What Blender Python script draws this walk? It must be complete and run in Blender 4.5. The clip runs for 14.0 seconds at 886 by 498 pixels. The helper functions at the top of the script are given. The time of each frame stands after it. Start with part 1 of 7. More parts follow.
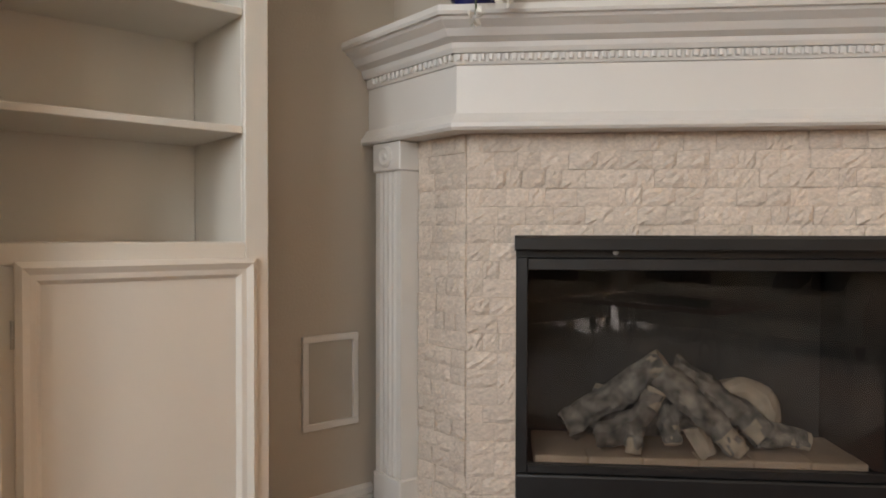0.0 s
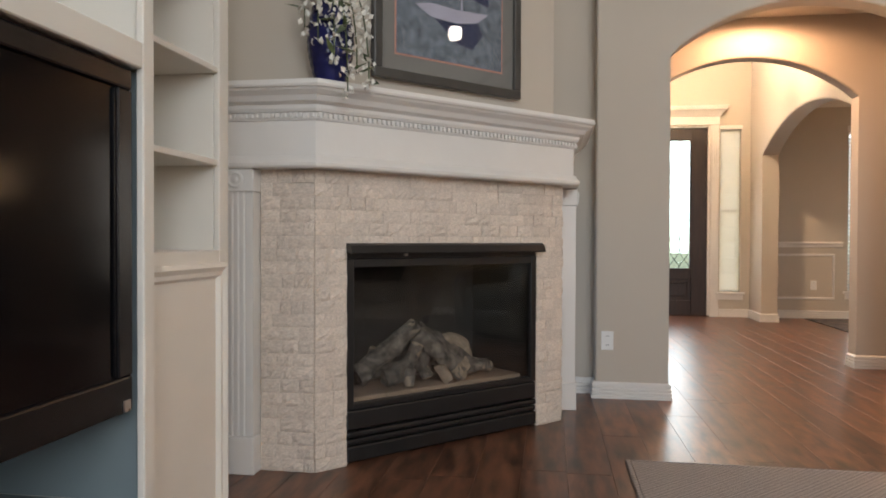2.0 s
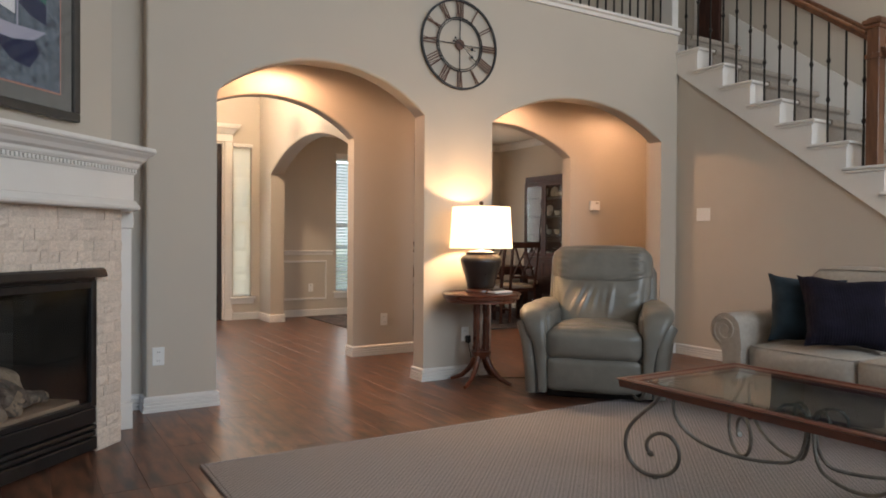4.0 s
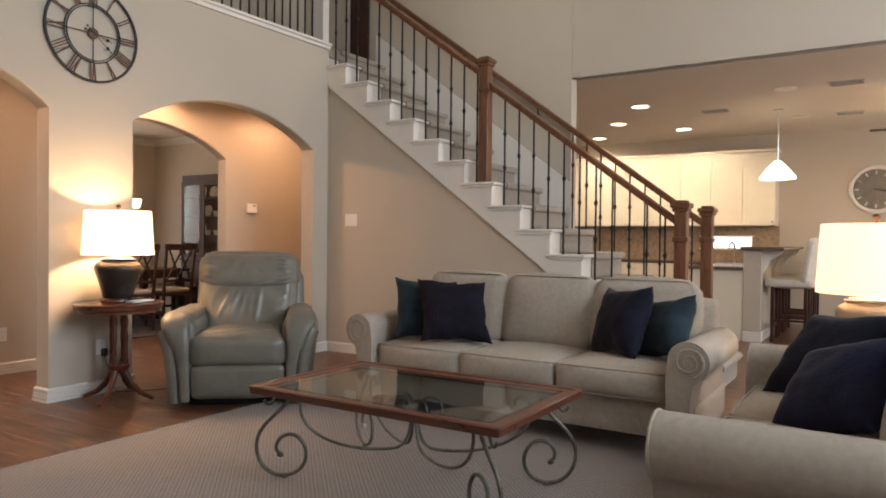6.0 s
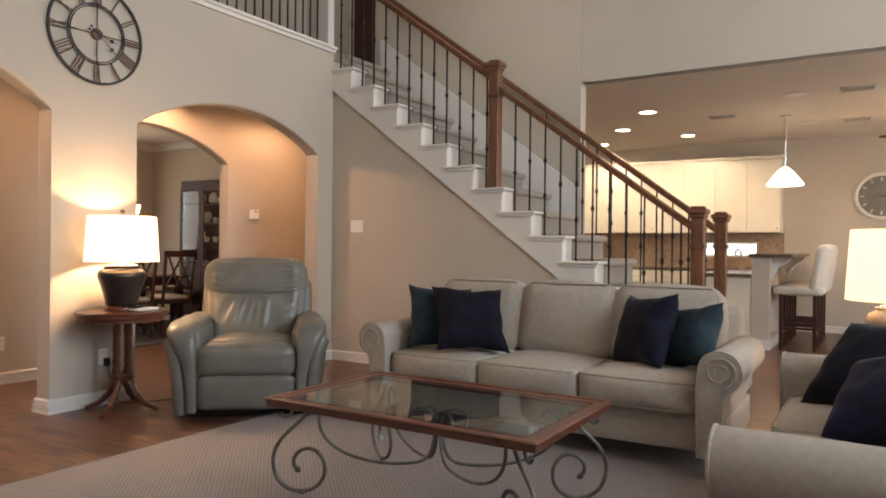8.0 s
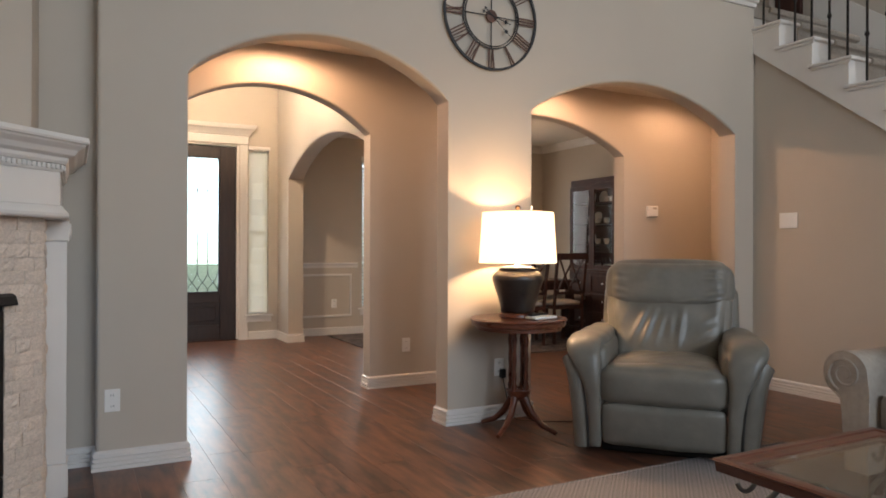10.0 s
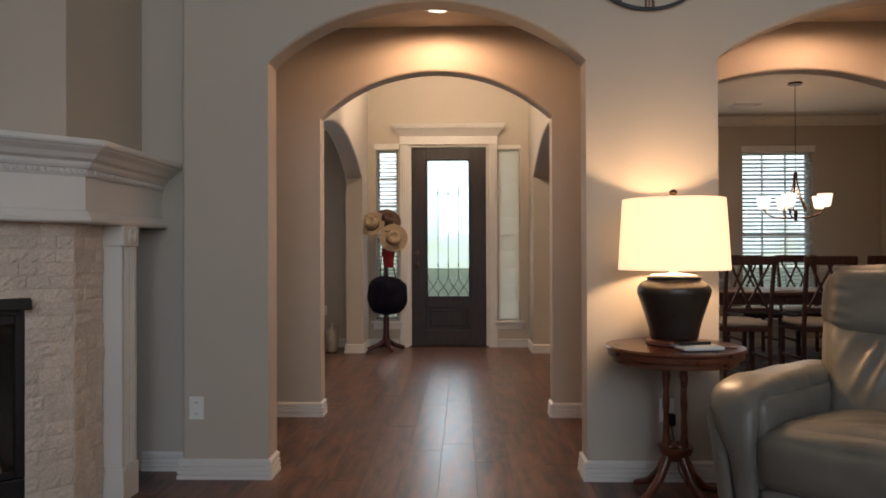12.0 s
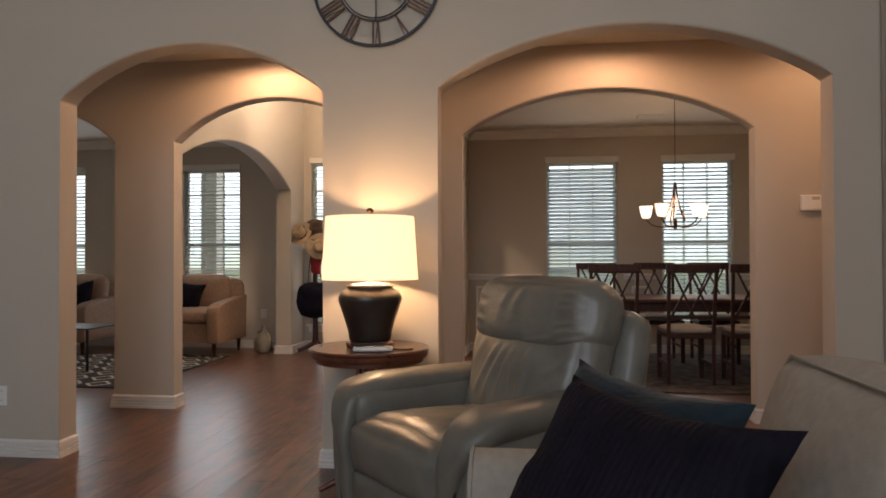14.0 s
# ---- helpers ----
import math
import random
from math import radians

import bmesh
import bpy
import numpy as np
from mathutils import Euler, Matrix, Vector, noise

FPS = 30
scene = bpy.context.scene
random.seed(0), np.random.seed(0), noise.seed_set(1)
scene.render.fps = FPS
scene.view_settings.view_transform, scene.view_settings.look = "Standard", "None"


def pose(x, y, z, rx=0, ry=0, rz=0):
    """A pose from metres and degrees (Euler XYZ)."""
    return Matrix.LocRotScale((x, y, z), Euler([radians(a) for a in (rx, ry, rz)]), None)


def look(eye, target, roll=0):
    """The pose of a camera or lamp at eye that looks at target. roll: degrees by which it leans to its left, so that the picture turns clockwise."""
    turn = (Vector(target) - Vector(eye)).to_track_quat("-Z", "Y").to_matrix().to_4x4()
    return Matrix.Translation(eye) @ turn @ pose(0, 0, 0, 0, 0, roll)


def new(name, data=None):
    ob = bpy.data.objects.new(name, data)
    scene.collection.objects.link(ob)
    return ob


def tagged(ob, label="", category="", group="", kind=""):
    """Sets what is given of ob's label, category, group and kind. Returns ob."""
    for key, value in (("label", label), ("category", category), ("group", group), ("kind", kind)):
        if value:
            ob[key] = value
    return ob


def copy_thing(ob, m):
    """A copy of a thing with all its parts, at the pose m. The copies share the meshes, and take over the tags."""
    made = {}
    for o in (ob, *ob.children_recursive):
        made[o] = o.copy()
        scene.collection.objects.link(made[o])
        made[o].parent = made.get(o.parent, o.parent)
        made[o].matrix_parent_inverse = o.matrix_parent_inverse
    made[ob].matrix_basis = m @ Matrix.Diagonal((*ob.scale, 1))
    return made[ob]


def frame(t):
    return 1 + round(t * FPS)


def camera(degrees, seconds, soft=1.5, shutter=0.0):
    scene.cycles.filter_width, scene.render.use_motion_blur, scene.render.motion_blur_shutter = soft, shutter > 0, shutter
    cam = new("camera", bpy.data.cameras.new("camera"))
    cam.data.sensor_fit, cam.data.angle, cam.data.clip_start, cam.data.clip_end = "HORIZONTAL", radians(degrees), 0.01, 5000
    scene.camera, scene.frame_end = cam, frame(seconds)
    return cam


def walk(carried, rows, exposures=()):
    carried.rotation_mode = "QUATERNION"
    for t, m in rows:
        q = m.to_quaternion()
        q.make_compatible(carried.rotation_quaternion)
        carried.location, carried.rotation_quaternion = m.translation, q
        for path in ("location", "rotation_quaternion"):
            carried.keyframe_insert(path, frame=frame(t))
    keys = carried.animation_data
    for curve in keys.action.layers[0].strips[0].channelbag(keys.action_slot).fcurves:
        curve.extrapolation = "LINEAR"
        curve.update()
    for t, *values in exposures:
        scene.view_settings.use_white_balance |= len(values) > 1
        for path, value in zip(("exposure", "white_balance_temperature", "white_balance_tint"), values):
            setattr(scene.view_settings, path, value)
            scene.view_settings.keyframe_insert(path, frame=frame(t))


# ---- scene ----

# camera and walk
cam = camera(64.6, 14.0, soft=1.8)
PATH = [
    (0, (0.314, 0.211, 0.966), (-1.219, 1.496, 0.932), 0.1),
    (0.5, (0.174, -0.188, 0.977), (-1.126, 1.331, 0.939), 0.2),
    (1, (0.013, -0.555, 0.976), (-1.030, 1.159, 0.945), 0.2),
    (1.5, (-0.155, -0.886, 0.976), (-0.81, 1.004, 0.942), 0.2),
    (2, (-0.315, -1.181, 0.992), (-0.618, 0.796, 0.963), 0.2),
    (2.5, (-0.496, -1.354, 1.038), (-0.465, 0.645, 1.004), 0.4),
    (3, (-0.646, -1.45, 1.065), (-0.244, 0.509, 1.034), 0.4),
    (3.5, (-0.738, -1.534, 1.108), (-0.06, 0.347, 1.079), 0.4),
    (4, (-0.762, -1.55, 1.127), (0.283, 0.156, 1.103), 0.4),
    (4.2, (-0.752, -1.566, 1.13), (0.432, 0.045, 1.104), 0.3),
    (6.5, (-0.700, -1.815, 1.215), (1.025, -0.803, 1.197), 0.7),
    (7, (-0.700, -1.757, 1.207), (1.047, -0.782, 1.197), 0.7),
    (9.5, (-0.377, -1.062, 1.172), (0.864, 0.507, 1.174), 0.3),
    (10, (-0.151, -0.743, 1.155), (0.786, 1.024, 1.156), 0.2),
    (10.5, (0.143, -0.467, 1.153), (0.944, 1.365, 1.152), 0.1),
    (11, (0.474, -0.301, 1.153), (1.04, 1.617, 1.157), -0.1),
    (11.5, (0.915, -0.213, 1.156), (1.128, 1.776, 1.162), -0.1),
    (12, (1.406, -0.258, 1.15), (1.349, 1.741, 1.161), -0.2),
    (12.5, (1.952, -0.319, 1.155), (1.72, 1.668, 1.165), -0.1),
    (13, (2.439, -0.401, 1.184), (2.176, 1.582, 1.194), -0.2),
    (13.5, (2.843, -0.469, 1.174), (2.58, 1.514, 1.191), -0.1),
    (14, (3.213, -0.554, 1.181), (2.958, 1.429, 1.205), -0.2),
]
walk(cam, [(t, look(eye, target, roll)) for t, eye, target, roll in PATH],
     exposures=[(0, 0.32, 7100, 16), (1.5, 0.22, 6950, 16), (2.2, 0.16, 6750, 15), (4.2, -0.02, 6350, 13), (6.5, 0.25, 6750, 15), (7, 0.25, 6750, 15), (9.5, 0.06, 6350, 14), (11, -0.66, 6250, 14), (12.5, -0.95, 6480, 16), (14, -0.80, 6650, 17)])

# world, daylight and lamps
world = bpy.data.worlds.new("sky")
scene.world = world
world.use_nodes = True
wn = world.node_tree
sky = wn.nodes.new("ShaderNodeTexSky")
sky.sky_type, sky.sun_disc = "NISHITA", False
sky.sun_elevation, sky.sun_rotation = radians(54), radians(82)
wn.nodes["Background"].inputs[1].default_value = 0.15
wn.links.new(sky.outputs[0], wn.nodes["Background"].inputs[0])
sun = new("sun", bpy.data.lights.new("sun", "SUN"))
sun.data.energy, sun.data.angle, sun.data.color = 3.0, radians(15), (1, 0.96, 0.9)
sun.matrix_world = look((12, 2.5, 14), (2, 1, 0))


def area(name, eye, target, w, h, watts, color):
    d = bpy.data.lights.new(name, "AREA")
    d.shape, d.size, d.size_y, d.energy, d.color = "RECTANGLE", w, h, watts, color
    ob = new(name, d)
    ob.matrix_world = look(eye, target)
    return ob


def bulb(name, x, y, z, watts, color, r=0.03):
    d = bpy.data.lights.new(name, "POINT")
    d.energy, d.color, d.shadow_soft_size = watts, color, r
    ob = new(name, d)
    ob.location = (x, y, z)
    return ob


def spot(name, x, y, z, watts, color, deg=110, blend=0.6):
    d = bpy.data.lights.new(name, "SPOT")
    d.energy, d.color, d.spot_size, d.spot_blend, d.shadow_soft_size = watts, color, radians(deg), blend, 0.05
    ob = new(name, d)
    ob.location = (x, y, z)
    return ob


DAY = (0.83, 0.94, 1.0)
WARM = (1.0, 0.64, 0.34)
# daylight entering the tall rear windows
for i, x in enumerate((-0.6, 1.6, 3.8)):
    area("window_light", (x, -5.16, 3.3), (x, 3.3, 3.0), 1.5, 3.0, (34, 138, 112)[i], DAY)
# added fill for the kitchen end, set in an unseen, assumed rear opening
area("window_light", (8.6, -5.16, 1.55), (8.6, 0, 2.3), 2.2, 1.5, 75, (1.0, 0.95, 0.88))
# daylight entering the front windows
area("window_light", (3.82, 8.2, 1.4), (3.82, 4, 1.0), 0.8, 1.9, 9, (1.0, 0.93, 0.84))
area("window_light", (5.2, 8.2, 1.4), (5.2, 4, 1.0), 0.8, 1.9, 9, (1.0, 0.93, 0.84))
area("window_light", (-1.04, 8.2, 1.4), (-1.04, 4, 1.0), 0.75, 1.9, 24, DAY)
area("window_light", (-3.2, 8.2, 1.4), (-3.2, 4, 1.0), 0.75, 1.9, 22, DAY)
area("window_light", (1.23, 8.2, 1.45), (1.23, 4, 0.4), 0.5, 1.6, 14, DAY)
# added fill for the upper foyer; the wall has no opening here
area("window_light", (1.23, 8.2, 4.2), (1.23, 4, 2.0), 1.2, 1.2, 25, DAY)
# warm lamps
LAMP_A, LAMP_B = (2.375, 2.998), (3.88, -1.735)
bulb("lamp_bulb", *LAMP_A, 1.23, 41, WARM, 0.04)
bulb("lamp_bulb", *LAMP_B, 1.12, 11, WARM, 0.04)
for x, y, w in ((1.25, 4.28, 72), (3.75, 4.18, 58), (5.3, 4.05, 38)):
    spot("downlight_bulb", x, y, 2.71, w, (1.0, 0.58, 0.32), 176, 0.35)
bulb("foyer_bulb", 1.25, 6.5, 3.25, 190, (1.0, 0.77, 0.52), 0.1)
bulb("chandelier_bulb", 4.60, 6.56, 1.72, 20, WARM, 0.1)
KITCHEN_CANS = ((7.857, 0.80), (8.987, 1.45), (9.88, 0.77), (10.2, 2.17))
for x, y in KITCHEN_CANS:
    spot("downlight_bulb", x, y, 2.84, 60, (1.0, 0.80, 0.56), 172, 0.5)
bulb("pendant_bulb", 8.88, -0.617, 1.97, 16, WARM, 0.05)
bulb("fan_bulb", 8.75, -2.25, 2.28, 24, WARM, 0.08)


# materials
def mat(name, color, rough=0.6, metal=0.0, var=0.12, scale=6.0, bump=0.0, bscale=60.0, color2=None, stretch=(1, 1, 1), rand=0.0, coat=0.0, spec=0.5):
    m = bpy.data.materials.new(name)
    m.use_nodes = True
    n, l = m.node_tree.nodes, m.node_tree.links
    b = n["Principled BSDF"]
    b.inputs["Roughness"].default_value, b.inputs["Metallic"].default_value = rough, metal
    b.inputs["Coat Weight"].default_value = coat
    b.inputs["Specular IOR Level"].default_value = spec
    co = n.new("ShaderNodeTexCoord")
    mp = n.new("ShaderNodeMapping")
    mp.inputs["Scale"].default_value = stretch
    l.new(co.outputs["Object"], mp.inputs[0])
    vec = mp.outputs[0]
    if rand:
        oi = n.new("ShaderNodeObjectInfo")
        ad = n.new("ShaderNodeVectorMath")
        ad.operation = "ADD"
        sc = n.new("ShaderNodeVectorMath")
        sc.operation = "SCALE"
        sc.inputs[0].default_value = (37.0, 53.0, 71.0)
        l.new(oi.outputs["Random"], sc.inputs["Scale"])
        l.new(mp.outputs[0], ad.inputs[0])
        l.new(sc.outputs[0], ad.inputs[1])
        vec = ad.outputs[0]
    t = n.new("ShaderNodeTexNoise")
    t.inputs["Scale"].default_value, t.inputs["Detail"].default_value = scale, 6
    l.new(vec, t.inputs["Vector"])
    r = n.new("ShaderNodeValToRGB")
    c1 = [c * (1 - var) for c in color]
    c2 = color2 or [min(1, c * (1 + var)) for c in color]
    r.color_ramp.elements[0].position, r.color_ramp.elements[1].position = 0.3, 0.7
    r.color_ramp.elements[0].color, r.color_ramp.elements[1].color = (*c1, 1), (*c2, 1)
    l.new(t.outputs[0], r.inputs[0])
    out = r.outputs[0]
    if rand:
        hs = n.new("ShaderNodeHueSaturation")
        mr = n.new("ShaderNodeMapRange")
        mr.inputs[3].default_value, mr.inputs[4].default_value = 1 - rand, 1 + rand
        l.new(oi.outputs["Random"], mr.inputs[0])
        l.new(mr.outputs[0], hs.inputs["Value"])
        l.new(out, hs.inputs["Color"])
        out = hs.outputs[0]
    l.new(out, b.inputs["Base Color"])
    rr = n.new("ShaderNodeMapRange")
    rr.inputs[3].default_value, rr.inputs[4].default_value = max(0.02, rough - 0.08), min(1, rough + 0.08)
    l.new(t.outputs[0], rr.inputs[0])
    l.new(rr.outputs[0], b.inputs["Roughness"])
    if bump:
        bt = n.new("ShaderNodeTexNoise")
        bt.inputs["Scale"].default_value, bt.inputs["Detail"].default_value = bscale, 4
        l.new(vec, bt.inputs["Vector"])
        bp = n.new("ShaderNodeBump")
        bp.inputs["Strength"].default_value, bp.inputs["Distance"].default_value = bump, 0.01
        l.new(bt.outputs[0], bp.inputs["Height"])
        l.new(bp.outputs[0], b.inputs["Normal"])
    return m


def glow(name, color, strength):
    m = bpy.data.materials.new(name)
    m.use_nodes = True
    b = m.node_tree.nodes["Principled BSDF"]
    b.inputs["Base Color"].default_value = (*color, 1)
    b.inputs["Emission Color"].default_value = (*color, 1)
    b.inputs["Emission Strength"].default_value = strength
    return m


def glassy(name, tint=(1, 1, 1), gloss=0.05, rough=0.02):
    """Thin pane: mostly clear, with a Fresnel-like gloss."""
    m = bpy.data.materials.new(name)
    m.use_nodes = True
    n, l = m.node_tree.nodes, m.node_tree.links
    tr, gl, mx = n.new("ShaderNodeBsdfTransparent"), n.new("ShaderNodeBsdfGlossy"), n.new("ShaderNodeMixShader")
    tr.inputs[0].default_value, gl.inputs["Roughness"].default_value = (*tint, 1), rough
    lw = n.new("ShaderNodeLayerWeight")
    lw.inputs[0].default_value = 0.5
    pw = n.new("ShaderNodeMath")
    pw.operation = "POWER"
    pw.inputs[1].default_value = 5.0
    l.new(lw.outputs["Facing"], pw.inputs[0])
    mr = n.new("ShaderNodeMath")
    mr.operation = "MULTIPLY_ADD"
    mr.inputs[1].default_value, mr.inputs[2].default_value = 1.0 - gloss, gloss
    mr.use_clamp = True
    l.new(pw.outputs[0], mr.inputs[0])
    l.new(mr.outputs[0], mx.inputs[0])
    l.new(tr.outputs[0], mx.inputs[1])
    l.new(gl.outputs[0], mx.inputs[2])
    l.new(mx.outputs[0], n["Material Output"].inputs[0])
    return m


def cloth_shade(name, color, strength):
    """Thin cloth that scatters light through it, plus an added even glow of the given strength."""
    m = bpy.data.materials.new(name)
    m.use_nodes = True
    n, l = m.node_tree.nodes, m.node_tree.links
    d, t, x, e, a = (n.new("ShaderNodeBsdfDiffuse"), n.new("ShaderNodeBsdfTranslucent"), n.new("ShaderNodeMixShader"),
                     n.new("ShaderNodeEmission"), n.new("ShaderNodeAddShader"))
    w = n.new("ShaderNodeTexNoise")
    w.inputs["Scale"].default_value = 90
    r = n.new("ShaderNodeValToRGB")
    r.color_ramp.elements[0].color, r.color_ramp.elements[1].color = (*[c * 0.9 for c in color], 1), (*color, 1)
    l.new(w.outputs[0], r.inputs[0])
    for s in (d, t, e):
        l.new(r.outputs[0], s.inputs[0])
    x.inputs[0].default_value, e.inputs[1].default_value = 0.5, strength
    l.new(d.outputs[0], x.inputs[1])
    l.new(t.outputs[0], x.inputs[2])
    l.new(x.outputs[0], a.inputs[0])
    l.new(e.outputs[0], a.inputs[1])
    l.new(a.outputs[0], n["Material Output"].inputs[0])
    return m


PAINT = mat("wall_paint", (0.50, 0.442, 0.37), 0.75, var=0.03, scale=1.5, bump=0.12, bscale=140)
CEIL = mat("ceiling_paint", (0.66, 0.60, 0.52), 0.85, var=0.02, scale=2, bump=0.15, bscale=120)
WHITE = mat("white_trim", (0.71, 0.68, 0.64), 0.38, var=0.025, scale=4, bump=0.03, bscale=40)
CREAM = mat("cream_cabinet", (0.74, 0.70, 0.63), 0.42, var=0.03, scale=3, bump=0.03, bscale=60)
PLANK = mat("plank_wood", (0.105, 0.056, 0.040), 0.33, var=0.75, scale=3.4, stretch=(6, 1.5, 1), color2=(0.215, 0.098, 0.058), rand=0.10, bump=0.015, bscale=3.0)
WOODDARK = mat("dark_wood", (0.046, 0.016, 0.010), 0.46, spec=0.3, var=0.4, scale=7, stretch=(5, 5, 0.8), bump=0.08, bscale=30)
CHERRY = mat("cherry_wood", (0.115, 0.035, 0.018), 0.3, var=0.3, scale=6, stretch=(4, 1, 4), bump=0.05, bscale=40, coat=0.2)
OAK = mat("stair_wood", (0.15, 0.062, 0.029), 0.4, var=0.3, scale=7, stretch=(4, 4, 0.8), bump=0.08, bscale=35)
STONE = mat("split_travertine", (0.66, 0.56, 0.47), 0.85, var=0.14, scale=7, bump=0.42, bscale=8, rand=0.075)
MORTAR = mat("mortar", (0.42, 0.37, 0.31), 0.95, var=0.1, scale=20)
BLACK = mat("black_metal", (0.018, 0.017, 0.017), 0.38, metal=0.2, var=0.2, scale=12)
SOOT = mat("soot_panel", (0.040, 0.034, 0.028), 0.9, var=0.4, scale=5, bump=0.2, bscale=20)
IRON = mat("wrought_iron", (0.02, 0.017, 0.015), 0.5, metal=0.4, var=0.3, scale=25)
PEWTER = mat("pewter_iron", (0.155, 0.145, 0.13), 0.45, metal=0.7, var=0.3, scale=18, bump=0.15, bscale=60)
LEATHER = mat("grey_leather", (0.158, 0.149, 0.127), 0.38, var=0.12, scale=9, bump=0.22, bscale=20)
LEATHERW = mat("creased_leather", (0.160, 0.150, 0.128), 0.33, var=0.14, scale=9, bump=0.35, bscale=14)
LINEN = mat("beige_linen", (0.385, 0.338, 0.287), 0.95, var=0.08, scale=40, bump=0.35, bscale=380)
NAVY = mat("navy_corduroy", (0.0095, 0.0080, 0.0150), 0.9, var=0.4, scale=9, bump=0.5, bscale=60, spec=0.15)
nn, nl = NAVY.node_tree.nodes, NAVY.node_tree.links
rib = nn.new("ShaderNodeTexWave")
rib.inputs["Scale"].default_value, rib.inputs["Distortion"].default_value, rib.inputs["Detail"].default_value = 22.0, 0.6, 1.0
nl.new(nn["Texture Coordinate"].outputs["Object"], rib.inputs[0])
rib_bump = nn.new("ShaderNodeBump")
rib_bump.inputs["Strength"].default_value, rib_bump.inputs["Distance"].default_value = 0.8, 0.0035
nl.new(rib.outputs["Color"], rib_bump.inputs["Height"])
nl.new(nn["Bump"].outputs[0], rib_bump.inputs["Normal"])
nl.new(rib_bump.outputs[0], nn["Principled BSDF"].inputs["Normal"])
VELVET = mat("dark_navy_velvet", (0.0075, 0.0078, 0.0165), 0.9, var=0.4, scale=9, bump=0.3, bscale=60, spec=0.15)
BLUE = mat("royal_blue_velvet", (0.008, 0.010, 0.034), 0.85, var=0.4, scale=9, bump=0.3, bscale=60, spec=0.2)
TEAL = mat("teal_velvet", (0.014, 0.026, 0.036), 0.85, var=0.4, scale=9, bump=0.3, bscale=60, spec=0.2)
for m_ in (BLUE, TEAL, VELVET):
    m_.node_tree.nodes["Principled BSDF"].inputs["Sheen Weight"].default_value = 0.06
PLASTIC = mat("white_plastic", (0.78, 0.77, 0.74), 0.4, var=0.02, scale=10)
STEEL = mat("brushed_steel", (0.55, 0.54, 0.52), 0.3, metal=1.0, var=0.1, scale=30)
BRONZE = mat("bronze_metal", (0.10, 0.055, 0.03), 0.4, metal=0.8, var=0.3, scale=25)
CARPET = mat("stair_carpet", (0.38, 0.33, 0.28), 1.0, var=0.14, scale=60, bump=0.5, bscale=300)
GLASS = glassy("clear_glass")
DARKGLASS = glassy("fire_glass", (0.85, 0.85, 0.85), 0.055)
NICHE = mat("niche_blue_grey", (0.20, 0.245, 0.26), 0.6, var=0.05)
SHADE = cloth_shade("linen_shade", (1.0, 0.86, 0.66), 0.9)


# mesh helpers
def finish(name, bm, material, smooth=0.0):
    me = bpy.data.meshes.new(name)
    bmesh.ops.recalc_face_normals(bm, faces=bm.faces)
    bm.to_mesh(me)
    bm.free()
    me.materials.append(material)
    if smooth:
        me.shade_smooth()
        me.set_sharp_from_angle(angle=radians(smooth))
    return me


def part(name, bm, material, parent=None, label="", smooth=0.0, m=None):
    ob = new(name, finish(name, bm, material, smooth))
    if parent:
        ob.parent = parent
    if m is not None:
        ob.matrix_basis = m
    return tagged(ob, label)


def thing(name, m, label, category, group=""):
    ob = new(name)
    ob.empty_display_size = 0.1
    ob.matrix_basis = m
    return tagged(ob, label, category, group)


def structure(name, bm, material, label, category="", smooth=0.0):
    return tagged(part(name, bm, material, None, "", smooth), label, category or name.split("_")[0], "", "structure")


def BM():
    return bmesh.new()


def box(bm, x0, y0, z0, x1, y1, z1, bev=0.0, seg=1, m=None):
    r = bmesh.ops.create_cube(bm, size=1)
    vs = r["verts"]
    bmesh.ops.scale(bm, vec=(x1 - x0, y1 - y0, z1 - z0), verts=vs)
    bmesh.ops.translate(bm, vec=((x0 + x1) / 2, (y0 + y1) / 2, (z0 + z1) / 2), verts=vs)
    if m is not None:
        bmesh.ops.transform(bm, matrix=m, verts=vs)
    if bev:
        es = list({e for v in vs for e in v.link_edges})
        bmesh.ops.bevel(bm, geom=es, offset=bev, segments=seg, affect="EDGES", profile=0.5)
    return bm


def bx(*a, **k):
    return box(BM(), *a, **k)


def lathe(pts, n=24, bm=None, m=None, caps=True):
    """Turned body from (radius, height) pairs."""
    bm = bm or BM()
    rings = []
    for r, z in pts:
        rings.append([bm.verts.new((r * math.cos(2 * math.pi * i / n), r * math.sin(2 * math.pi * i / n), z)) for i in range(n)])
    for a, b in zip(rings, rings[1:]):
        for i in range(n):
            bm.faces.new((a[i], a[(i + 1) % n], b[(i + 1) % n], b[i]))
    for ring, r in ((rings[0], pts[0][0]), (rings[-1], pts[-1][0])):
        if r > 1e-4 and caps:
            bm.faces.new(ring)
    if m is not None:
        bmesh.ops.transform(bm, matrix=m, verts=[v for r in rings for v in r])
    return bm


